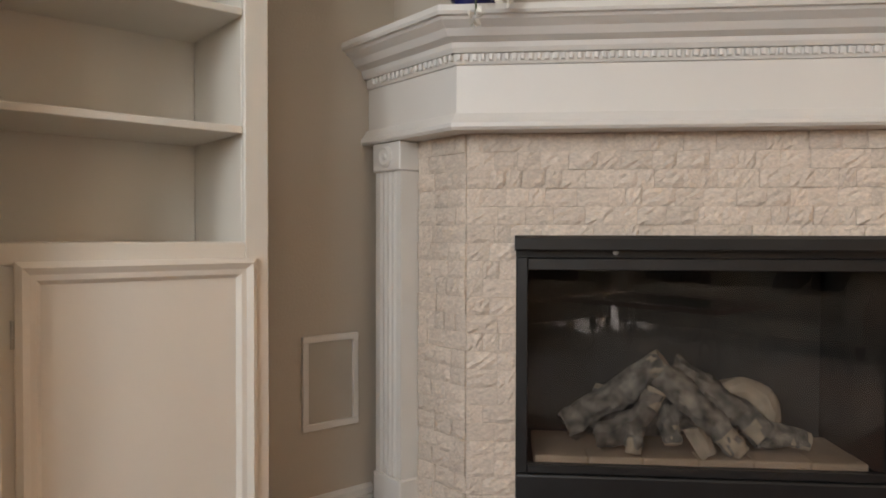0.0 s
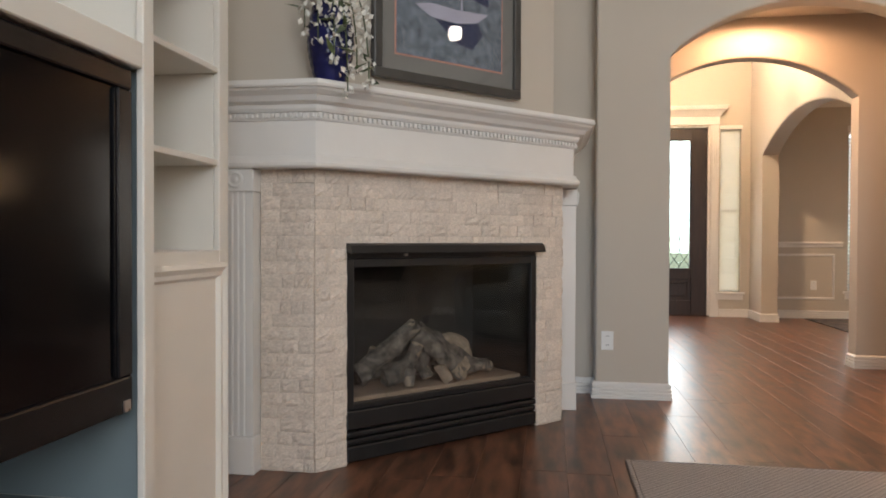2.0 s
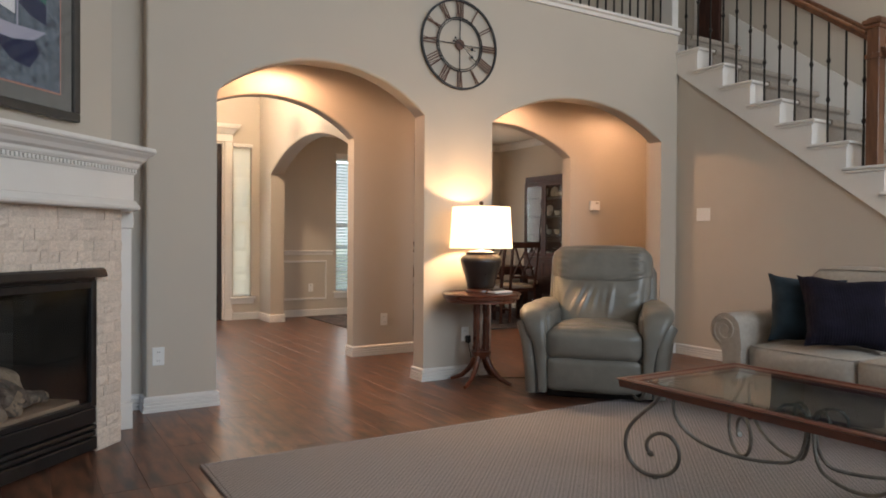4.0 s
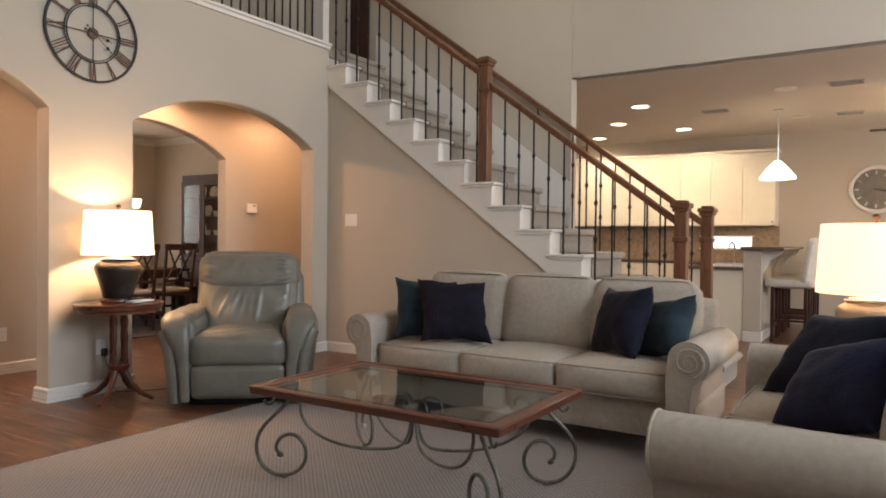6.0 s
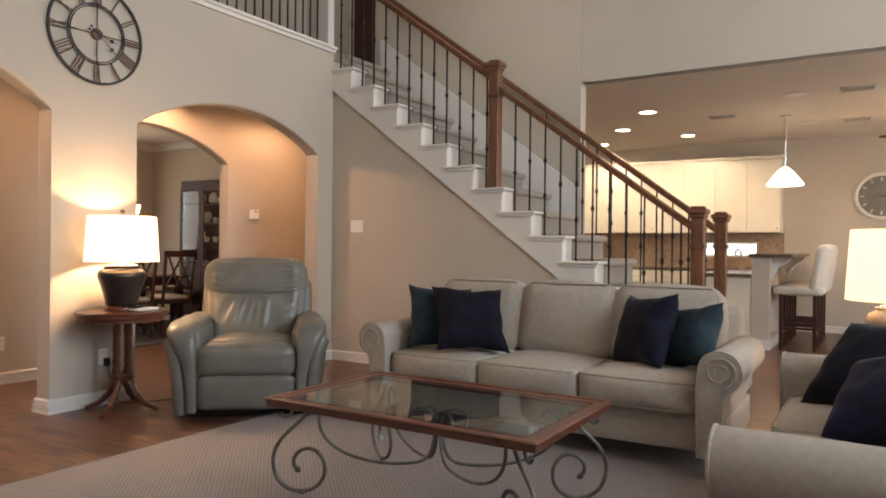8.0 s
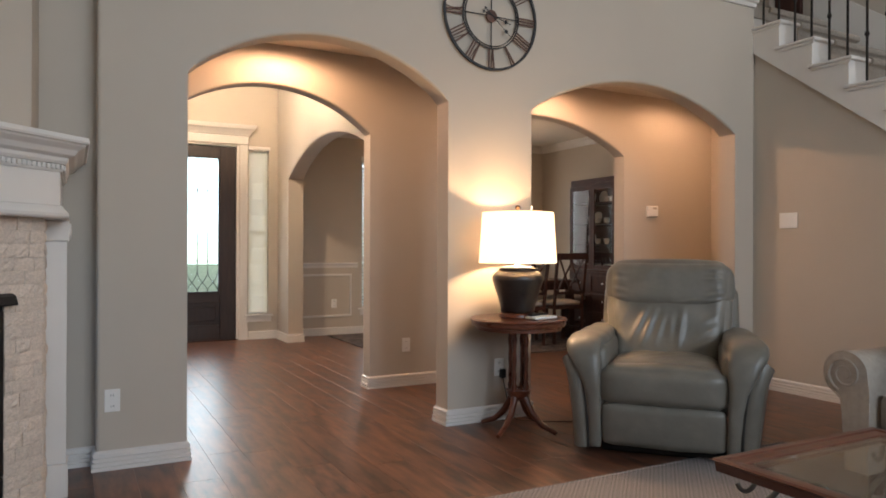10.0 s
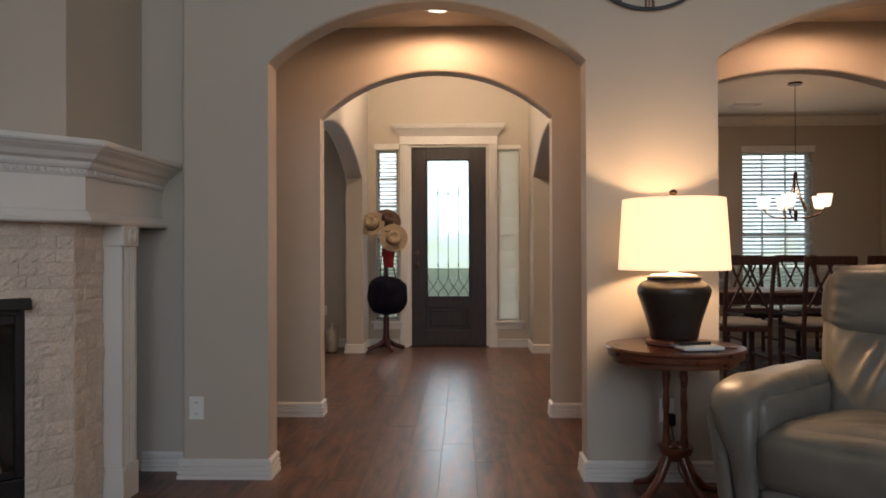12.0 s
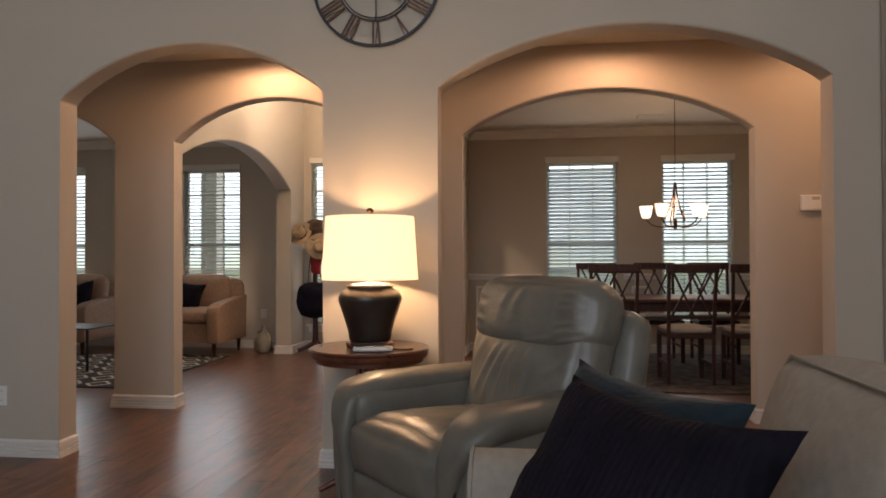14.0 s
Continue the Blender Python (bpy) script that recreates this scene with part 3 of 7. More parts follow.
def log(pts, r, seed, cut=1):
    """A gnarled, bark-covered log along a bow, with a pale sawn face at one end."""
    bm = BM()
    a, b, c = (Vector(p) for p in pts)
    P = [a * (1 - s) ** 2 + b * 2 * s * (1 - s) + c * s * s for s in [i / 15 for i in range(16)]]
    tube(bm, P, r, 14, r * 0.8)
    for v in bm.verts:
        v.co += noise.noise_vector(v.co * 14 + Vector((seed, seed, 0))) * 0.018 + noise.noise_vector(v.co * 42 + Vector((0, seed, 0))) * 0.011
    lg = part("log", bm, ASH, logs, smooth=24)
    e, d = (P[-1], P[-1] - P[-2]) if cut == 1 else (P[0], P[0] - P[1])
    rr = r * (0.8 if cut == 1 else 1.0)
    m = Matrix.Translation(e) @ d.to_track_quat("Z", "X").to_matrix().to_4x4()
    part("sawn_face", lathe([(rr * 0.98, -0.05), (rr * 1.0, 0.006), (rr * 0.5, 0.010), (0, 0.011)], 12, m=m), SAWN, lg, "pale sawn end", smooth=30)


SAWN = mat("sawn_log_face", (0.36, 0.28, 0.20), 0.95, var=0.3, scale=20, bump=0.4, bscale=60)
log([(0.33, 0.25, 0.085), (0.46, 0.24, 0.19), (0.63, 0.19, 0.325)], 0.054, 1)
log([(0.62, 0.15, 0.285), (0.73, 0.12, 0.19), (0.83, 0.085, 0.08)], 0.046, 2)
log([(0.67, 0.26, 0.285), (0.80, 0.22, 0.22), (0.94, 0.17, 0.10)], 0.056, 3)
log([(0.41, 0.12, 0.09), (0.52, 0.11, 0.11), (0.60, 0.13, 0.235)], 0.042, 4)
log([(0.53, 0.105, 0.14), (0.525, 0.09, 0.10), (0.52, 0.08, 0.06)], 0.032, 5)
log([(0.92, 0.17, 0.095), (1.0, 0.16, 0.10), (1.07, 0.15, 0.085)], 0.038, 6)
log([(0.75, 0.14, 0.16), (0.80, 0.11, 0.11), (0.85, 0.085, 0.065)], 0.034, 7)
log([(0.64, 0.16, 0.18), (0.645, 0.14, 0.13), (0.65, 0.12, 0.08)], 0.034, 8)
log([(0.40, 0.30, 0.10), (0.43, 0.29, 0.16), (0.445, 0.28, 0.215)], 0.028, 9)
log([(0.36, 0.33, 0.08), (0.6, 0.33, 0.09), (0.9, 0.33, 0.08)], 0.045, 10)
chunk = BM()
tube(chunk, bez((0.82, 0.29, 0.15), (0.83, 0.29, 0.215), (0.91, 0.28, 0.235), (0.965, 0.27, 0.195), 10) + bez((0.965, 0.27, 0.195), (0.985, 0.26, 0.17), (0.985, 0.25, 0.13), (0.965, 0.25, 0.10), 6)[1:], 0.044, 12, 0.050)
tube(chunk, [(0.70, 0.085, 0.135), (0.725, 0.078, 0.095), (0.745, 0.07, 0.058)], 0.026, 10)
for v in chunk.verts:
    v.co += noise.noise_vector(v.co * 16) * 0.014 + noise.noise_vector(v.co * 44) * 0.006
part("split_log", chunk, SAWN, logs, "pale split log with a hollow", smooth=24)

# wall vent by the fireplace
vent = thing("wall_vent", pose(-1.74, 1.435, 0.48), "flat beige wall grille in a white frame", "vent")
vf = BM()
for a in ((-0.108, 0.135, 0.108, 0.158), (-0.108, -0.158, 0.108, -0.135), (-0.108, -0.135, -0.086, 0.135), (0.086, -0.135, 0.108, 0.135)):
    box(vf, 0, a[0], a[1], 0.012, a[2], a[3], bev=0.002)
part("frame", vf, WHITE, vent)
VENT = mat("vent_grey", (0.46, 0.42, 0.36), 0.6, var=0.04)
part("backing", bx(0.001, -0.086, -0.135, 0.003, 0.086, 0.135), VENT, vent)

# ---- bookcase with the television niche
XB = -1.385                 # face frame front
book = thing("bookcase", pose(-1.74, 0, 0), "cream built-in bookcase with empty shelves and panel doors", "bookcase")
FD = XB + 1.74              # depth
Y1, Y0 = 1.040, 0.455        # right-hand unit


def bpart(name, y0, z0, y1, z1, x0=None, x1=None, bev=0.002, parent=None, label=""):
    return part(name, bx(FD - 0.02 if x0 is None else x0, y0, z0, FD if x1 is None else x1, y1, z1, bev=bev), CREAM, parent or book, label)


def shelf_unit(y0, y1):
    bpart("side_panel", y0 - 0.02, 0, y0, 2.5, 0.004, FD - 0.021)
    bpart("side_panel", y1, 0, y1 + 0.018, 2.5, 0.004, FD - 0.021)
    bpart("back_panel", y0 + 0.001, 0, y1 - 0.001, 2.5, 0.004, 0.016)
    for z in (0.935, 1.23, 1.53, 1.83, 2.13, 2.43):
        bpart("shelf", y0 + 0.002, z - 0.001, y1 - 0.002, z + 0.018, 0.017, FD - 0.004)
    bpart("rail", y0, 0.905, y1, 0.952)


shelf_unit(Y0 - 0.02, Y1 - 0.066)
bpart("stile", Y1 - 0.066, 0, Y1, 2.5, bev=0.003)
FT = -1.283 + 1.74           # the deeper television unit
YT = 0.425
bpart("stile", YT - 0.047, 0, YT, 2.5, FT - 0.02, FT, bev=0.003)
bpart("side_panel", YT - 0.020, 0, YT - 0.001, 2.5, 0.004, FT - 0.021)
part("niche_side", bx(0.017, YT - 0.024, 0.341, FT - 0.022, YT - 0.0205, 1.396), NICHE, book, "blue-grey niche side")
bpart("stile", YT + 0.001, 0, Y0 + 0.010, 0.904)
part("hinge", lathe([(0.006, -0.03), (0.006, 0.03)], 10, m=pose(FD + 0.004, Y0 + 0.006, 0.76)), STEEL, book, "small steel hinge")
# door with an applied moulding
door = bpart("cabinet_door", Y0 + 0.012, 0.10, Y1 - 0.078, 0.903, x0=FD - 0.018, x1=FD - 0.002)


def panel_mould(parent, y0, z0, y1, z1, x, mat_=None, w=0.034, h=0.016, name="panel_moulding"):
    """A raised picture-frame moulding on a face that looks towards +x."""
    bm = BM()
    ring = []
    for d, o in ((0, 0), (0, h * 0.7), (w * 0.25, h), (w * 0.55, h * 0.6), (w * 0.8, h * 0.55), (w, 0)):
        ring.append([bm.verts.new((x + o, y, z)) for y, z in ((y0 + d, z0 + d), (y1 - d, z0 + d), (y1 - d, z1 - d), (y0 + d, z1 - d))])
    for a, b in zip(ring, ring[1:]):
        for i in range(4):
            bm.faces.new((a[i], a[(i + 1) % 4], b[(i + 1) % 4], b[i]))
    return part(name, bm, mat_ or CREAM, parent)


panel_mould(door, Y0 + 0.008, 0.10, Y1 - 0.04, 0.912, FD - 0.002, w=0.05, h=0.024)
# television niche: lintel, upper shelf, floor cabinet
YL = -1.35
YR = YT - 0.048
bpart("lintel", YL, 1.397, YR, 1.46, FT - 0.02, FT, bev=0.003)
bpart("shelf", YL, 1.40, YR + 0.026, 1.42, 0.017, FT - 0.021)
bpart("shelf", YL, 1.86, YR + 0.026, 1.88, 0.017, FT - 0.021)
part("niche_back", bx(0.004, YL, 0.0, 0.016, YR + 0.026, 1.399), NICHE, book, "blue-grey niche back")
bpart("back_panel", YL, 1.40, YR + 0.026, 2.5, 0.004, 0.016)
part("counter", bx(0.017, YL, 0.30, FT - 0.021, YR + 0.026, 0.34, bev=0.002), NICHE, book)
bpart("lower_front", YL, 0.0, YR, 0.34, FT - 0.02, FT)
bpart("stile", YL - 0.05, 0, YL - 0.001, 2.5, FT - 0.02, FT, bev=0.003)
bpart("stile", -0.55, 1.461, -0.48, 2.5, FT - 0.02, FT, bev=0.003)
bpart("crown", YL - 0.05, 2.501, YT, 2.6, 0.004, FT + 0.03)
shelf_unit(YL - 0.65, YL - 0.07)
bpart("stile", YL - 0.74, 0, YL - 0.65, 2.5, bev=0.003)
bpart("cabinet_door", YL - 0.645, 0.10, YL - 0.115, 0.903, x0=FD - 0.018, x1=FD - 0.002)

# television
TVG = mat("screen_glass", (0.004, 0.004, 0.005), 0.12, var=0.1, scale=3, spec=0.14)
PIANO = mat("black_gloss_plastic", (0.007, 0.007, 0.008), 0.22, var=0.1, scale=5, spec=0.3)
tv = thing("television", pose(-1.298, -0.318, 0.985), "large black flat television switched off in the bookcase niche", "television")
W2, H2 = 0.675, 0.405
tvb = BM()
box(tvb, -0.08, -W2, -H2, 0.0, W2, -H2 + 0.085, bev=0.006, seg=2)
box(tvb, -0.08, -W2, H2 - 0.05, 0.0, W2, H2, bev=0.006, seg=2)
box(tvb, -0.08, -W2, -H2 + 0.085, 0.0, -W2 + 0.055, H2 - 0.05, bev=0.004)
box(tvb, -0.08, W2 - 0.055, -H2 + 0.085, 0.0, W2, H2 - 0.05, bev=0.004)
part("bezel", tvb, PIANO, tv)
part("screen", bx(-0.06, -W2 + 0.055, -H2 + 0.085, -0.012, W2 - 0.055, H2 - 0.05), TVG, tv)
part("inner_trim", bx(-0.011, W2 - 0.062, -H2 + 0.09, -0.006, W2 - 0.057, H2 - 0.055), PIANO, tv)
part("badge", bx(-0.002, W2 - 0.04, -H2 + 0.004, 0.004, W2 - 0.015, -H2 + 0.03), STEEL, tv)
part("mount", bx(-0.424, -0.2, -0.15, -0.081, 0.2, 0.15), BLACK, tv)
dvd = thing("media_box", pose(-1.47, -0.02, 0.341), "flat black media player on the niche counter", "media player")
part("body", bx(-0.12, -0.22, 0.006, 0.12, 0.22, 0.06, bev=0.006), PIANO, dvd)
for a, b in ((-0.1, -0.19), (0.1, -0.19), (-0.1, 0.19), (0.1, 0.19)):
    part("foot", bx(a - 0.01, b - 0.01, 0, a + 0.01, b + 0.01, 0.006), BLACK, dvd)

# ---- stairs, rising towards +y
RISE, RUN, NS, YTOP = 0.2177, 0.293, 15, 3.345
XS0, XS1 = 5.0, 6.03
stairs = thing("staircase", pose(XS0, 0, 0), "white staircase with grey-beige carpet runner and plastered side", "staircase")


def nose(n):
    return YTOP - (NS - n) * RUN + (0.10 if n == 1 else 0.0)


# plastered side under the stringer
PL = (RISE / RUN)


def diagz(y):
    return RISE * NS + (y - YTOP) * PL - 0.398


y_low = YTOP - (RISE * NS - 0.398) / PL
part("side_wall", prism([(y_low, 0.0), (3.298, 0.0), (3.298, diagz(3.298))], 0.10, m=pose(0.004, 0, 0, 0, 0, 90) @ Matrix.Diagonal((1, -1, 1, 1))), PAINT, stairs, "greige plaster under the stairs")
# white stringer with a stepped top
saw = [(y_low, 0.0), (nose(1) + 0.03, 0.0)]
for n in range(1, NS + 1):
    saw += [(nose(n) + 0.03, RISE * n - 0.026), (nose(n + 1) + 0.03 if n < NS else YTOP + 0.03, RISE * n - 0.026)]
saw = [p for p in saw if p[0] <= 3.46]
saw += [(3.46, RISE * NS - 0.026), (3.46, diagz(3.46))]
part("stringer", prism(saw, 0.035, m=pose(-0.022, 0, 0, 0, 0, 90) @ Matrix.Diagonal((1, -1, 1, 1))), WHITE, stairs, "white stepped stringer")
part("far_skirt", prism([(0.93, diagz(0.93) + 0.25), (3.46, diagz(3.46) + 0.25), (3.46, diagz(3.46) + 0.71), (0.93, diagz(0.93) + 0.71)], 0.02, m=pose(XS1 - XS0 - 0.021, 0, 0, 0, 0, 90) @ Matrix.Diagonal((1, -1, 1, 1))), WHITE, stairs)
tread = bx(-0.045, -0.035, -0.026, XS1 - XS0 - 0.025, RUN + 0.03, 0, bev=0.008, seg=2)
tread_me = finish("tread", tread, WHITE)
riser_me = finish("riser", bx(-0.023, 0.0, -RISE, XS1 - XS0 - 0.025, 0.03, -0.027), WHITE)
run = BM()
w0, w1 = 0.20, XS1 - XS0 - 0.03
prof = [(RUN + 0.028, 0.002), (RUN + 0.028, 0.016), (-0.02, 0.016), (-0.047, 0.004), (-0.056, -0.02), (-0.047, -0.042), (-0.02, -0.05), (-0.012, -0.06), (-0.012, -RISE + 0.018), (-0.001, -RISE + 0.018), (-0.001, -0.028), (-0.036, -0.028), (-0.036, 0.002)]
va = [run.verts.new((w0, y, z)) for y, z in prof]
vb = [run.verts.new((w1, y, z)) for y, z in prof]
for i in range(len(prof)):
    j = (i + 1) % len(prof)
    run.faces.new((va[i], va[j], vb[j], vb[i]))
run.faces.new(va)
run.faces.new(vb)
run_me = finish("carpet_runner", run, CARPET, 50)
for n in range(1, NS + 1):
    for me, nm in ((tread_me, "tread"), (riser_me, "riser"), (run_me, "carpet_runner")):
        if n == NS and nm == "tread":
            continue
        ob = new(nm, me)
        ob.parent, ob.matrix_basis = stairs, Matrix.Translation((0, nose(n), RISE * n))
mol = finish("nosing_moulding", bx(-0.034, -0.02, -0.05, -0.023, RUN, -0.027, bev=0.004), WHITE)
for n in range(1, NS):
    ob = new("nosing_moulding", mol)
    ob.parent, ob.matrix_basis = stairs, Matrix.Translation((0, nose(n), RISE * n))


def newel(x, y, z, h, label):
    nw = thing("newel_post", pose(x, y, z), label, "newel post", "stair newel posts")
    s = 0.048
    part("post", bx(-s, -s, 0, s, s, h - 0.09, bev=0.004), OAK, nw)
    part("collar", bx(-s - 0.012, -s - 0.012, h - 0.33, s + 0.012, s + 0.012, h - 0.29, bev=0.006, seg=2), OAK, nw)
    cap = BM()
    box(cap, -s - 0.014, -s - 0.014, h - 0.09, s + 0.014, s + 0.014, h - 0.06, bev=0.006)
    box(cap, -s - 0.028, -s - 0.028, h - 0.06, s + 0.028, s + 0.028, h - 0.02, bev=0.01, seg=2)
    box(cap, -s - 0.006, -s - 0.006, h - 0.02, s + 0.006, s + 0.006, h, bev=0.012)
    part("cap", cap, OAK, nw)
    return nw


XR = XS0 + 0.045
N2Y, N1Y = nose(8) + 0.11, nose(2) + 0.067
newel(XR, N2Y, RISE * 8, 1.17, "square wooden newel post at mid flight")
newel(XR, N1Y, RISE * 2, 1.10, "square wooden newel post at the foot of the stairs")
newel(XS1 - 0.045, N1Y, RISE * 2, 1.10, "square wooden newel post at the foot of the stairs")
RAILZ = 0.90
rail_prof = [(-0.022, -0.028), (0.022, -0.028), (0.026, -0.014), (0.024, 0.004), (0.032, 0.012), (0.030, 0.028), (0.016, 0.040), (-0.016, 0.040), (-0.030, 0.028), (-0.032, 0.012), (-0.024, 0.004), (-0.026, -0.014)]


def railing(x, ya, yb, z_at, name="handrail"):
    bm = BM()
    rings = []
    for y in (ya, yb):
        rings.append([bm.verts.new((x + a, y, z_at(y) + b)) for a, b in rail_prof])
    k = len(rail_prof)
    for i in range(k):
        bm.faces.new((rings[0][i], rings[0][(i + 1) % k], rings[1][(i + 1) % k], rings[1][i]))
    for r in rings:
        bm.faces.new(r)
    return bm


def rz(y):
    return RISE * NS + (y - YTOP) * PL + RAILZ


rail = thing("stair_railing", pose(0, 0, 0), "wooden stair handrail with black iron balusters", "railing")
part("handrail", railing(XR, N2Y + 0.05, 3.6, rz), OAK, rail, "brown wooden handrail", smooth=40)
part("handrail", railing(XR, N1Y + 0.05, N2Y - 0.05, lambda y: rz(y) - 0.05), OAK, rail, "brown wooden handrail", smooth=40)
rail2 = thing("stair_railing", pose(0, 0, 0), "wooden wall-side stair handrail with iron balusters below", "railing")
part("handrail", railing(XS1 - 0.06, N1Y + 0.05, 3.6, lambda y: rz(y) - 0.04), OAK, rail2, "brown wooden handrail", smooth=40)


def baluster_mesh(h, knots):
    bm = bx(-0.0065, -0.0065, 0, 0.0065, 0.0065, h)
    for k in knots:
        lathe([(0.0065, k - 0.032), (0.011, k - 0.02), (0.0175, k - 0.006), (0.0175, k + 0.006), (0.011, k + 0.02), (0.0065, k + 0.032)], 8, bm)
    lathe([(0.014, 0.0), (0.014, 0.012), (0.008, 0.022)], 8, bm)
    return finish("baluster", bm, IRON)


BAL = {}


def balusters(parent, x, y0, y1, z_top):
    for n in range(1, NS):
        for k, f in enumerate((0.06, 0.206)):
            y = nose(n) + f - 0.01
            if not (y0 < y < y1):
                continue
            h = round(z_top(y) - RISE * n - 0.03, 2)
            key = (h, k)
            if key not in BAL:
                BAL[key] = baluster_mesh(h, (0.52 * h,) if k == 0 else (0.36 * h, 0.68 * h))
            ob = new("baluster", BAL[key])
            ob.parent, ob.matrix_basis = parent, Matrix.Translation((x, y, RISE * n))


balusters(rail, XR, N2Y + 0.07, 3.45, rz)
balusters(rail, XR, N1Y + 0.07, N2Y - 0.07, lambda y: rz(y) - 0.05)
balusters(rail2, XS1 - 0.06, N1Y + 0.07, 0.93, lambda y: rz(y) - 0.04)
for y in (1.3, 2.2, 3.1):
    bk = BM()
    tube(bk, [(XS1, y, rz(y) - 0.13), (XS1 - 0.05, y, rz(y) - 0.13), (XS1 - 0.06, y, rz(y) - 0.07)], 0.008)
    part("bracket", bk, BRONZE, rail2)
# balcony rail
brail = thing("balcony_railing", pose(0, 0, 3.285), "balcony railing with black iron balusters above the arches", "railing")
part("handrail", bx(2.05, YA + 0.05, 0.93, 4.93, YA + 0.11, 0.99, bev=0.015, seg=2), OAK, brail, "brown wooden handrail")
bme = baluster_mesh(0.93, (0.5,))
for i in range(26):
    ob = new("baluster", bme)
    ob.parent, ob.matrix_basis = brail, Matrix.Translation((2.12 + i * 0.108, YA + 0.08, 0))
post = thing("balcony_post", pose(4.96, YA + 0.08, 3.285), "white painted post at the balcony end", "post")
part("post", bx(-0.055, -0.075, 0, 0.04, 0.075, 2.30, bev=0.004), WHITE, post)
landing_door = thing("landing_door", pose(6.029, 3.71, 3.266), "dark door standing ajar at the stair head", "door")
part("panel", bx(-0.04, -0.14, 0.0, 0.0, 0.14, 2.0, bev=0.004), WOODDARK, landing_door)
part("casing", bx(-0.02, 0.141, 0.0, 0.0, 0.22, 2.08, bev=0.004), WHITE, landing_door)


# ---- living room furniture
def rug_mat(name, c1, c2, scale=70):
    m = bpy.data.materials.new(name)
    m.use_nodes = True
    n, l = m.node_tree.nodes, m.node_tree.links
    b = n["Principled BSDF"]
    b.inputs["Roughness"].default_value = 1.0
    co = n.new("ShaderNodeTexCoord")
    mp = n.new("ShaderNodeMapping")
    mp.inputs["Rotation"].default_value = (0, 0, radians(45))
    l.new(co.outputs["Object"], mp.inputs[0])
    w = n.new("ShaderNodeTexWave")
    w.bands_direction = "X"
    w.inputs["Scale"].default_value, w.inputs["Distortion"].default_value, w.inputs["Detail"].default_value, w.inputs["Detail Scale"].default_value = 21, 6.0, 2, 5
    ck = n.new("ShaderNodeTexChecker")
    ck.inputs["Scale"].default_value = scale
    l.new(mp.outputs[0], w.inputs[0])
    l.new(co.outputs["Object"], ck.inputs[0])
    nz = n.new("ShaderNodeTexNoise")
    nz.inputs["Scale"].default_value = 3
    mx = n.new("ShaderNodeMath")
    mx.operation = "ADD"
    l.new(w.outputs[1], mx.inputs[0])
    l.new(ck.outputs[1], mx.inputs[1])
    ad = n.new("ShaderNodeMath")
    ad.operation = "MULTIPLY_ADD"
    ad.inputs[1].default_value = 0.5
    l.new(mx.outputs[0], ad.inputs[0])
    sc = n.new("ShaderNodeMath")
    sc.operation = "MULTIPLY"
    sc.inputs[1].default_value = 0.3
    l.new(nz.outputs[0], sc.inputs[0])
    l.new(sc.outputs[0], ad.inputs[2])
    r = n.new("ShaderNodeValToRGB")
    r.color_ramp.elements[0].position, r.color_ramp.elements[1].position = 0.25, 1.0
    r.color_ramp.elements[0].color, r.color_ramp.elements[1].color = (*c1, 1), (*c2, 1)
    l.new(ad.outputs[0], r.inputs[0])
    l.new(r.outputs[0], b.inputs["Base Color"])
    bp = n.new("ShaderNodeBump")
    bp.inputs["Strength"].default_value, bp.inputs["Distance"].default_value = 0.6, 0.006
    l.new(ad.outputs[0], bp.inputs["Height"])
    l.new(bp.outputs[0], b.inputs["Normal"])
    return m


WEAVE = rug_mat("grey_weave", (0.20, 0.178, 0.178), (0.345, 0.309, 0.30))
rug = thing("area_rug", pose(1.82, 0.45, 0.0), "grey and beige flat-weave area rug on the wood floor", "rug")
part("weave", bx(-1.78, -1.55, 0.001, 1.78, 1.55, 0.012, bev=0.004), WEAVE, rug)
rb = BM()
for a in ((-1.80, -1.57, -1.78, 1.57), (1.78, -1.57, 1.80, 1.57), (-1.78, 1.55, 1.78, 1.57), (-1.78, -1.57, 1.78, -1.55)):
    box(rb, a[0], a[1], 0.001, a[2], a[3], 0.013, bev=0.004)
part("binding", rb, WEAVE, rug, "bound edge")


# coffee table
CT = thing("coffee_table", pose(2.135, 0.165, 0.0135), "coffee table with cherry frame, glass top and scrolled iron base", "coffee table")
CX, CY, CH = 0.432, 0.695, 0.465
FRP = [(0.0, CH - 0.012), (0.012, CH - 0.004), (0.0, CH), (-0.02, CH), (-0.028, CH - 0.005), (-0.062, CH - 0.008), (-0.07, CH - 0.016), (-0.085, CH - 0.016), (-0.085, CH - 0.03), (-0.02, CH - 0.045), (-0.004, CH - 0.042)]
part("wooden_frame", sweep([(-CX, -CY), (-CX, CY), (CX, CY), (CX, -CY)][::-1], FRP, closed=True), CHERRY, CT, "cherry-stained moulded frame")
TABLEGLASS = glassy("table_glass", (0.90, 0.94, 0.92), 0.05, 0.015)
gt = part("glass_top", bx(-CX + 0.08, -CY + 0.08, CH - 0.013, CX - 0.08, CY - 0.08, CH - 0.006), TABLEGLASS, CT, "clear bevelled glass pane")
gt.visible_shadow = False


def iron(pts3, r=0.0085, name="scroll"):
    bm = BM()
    tube(bm, pts3, r, 8)
    return part(name, bm, PEWTER, CT, smooth=60)


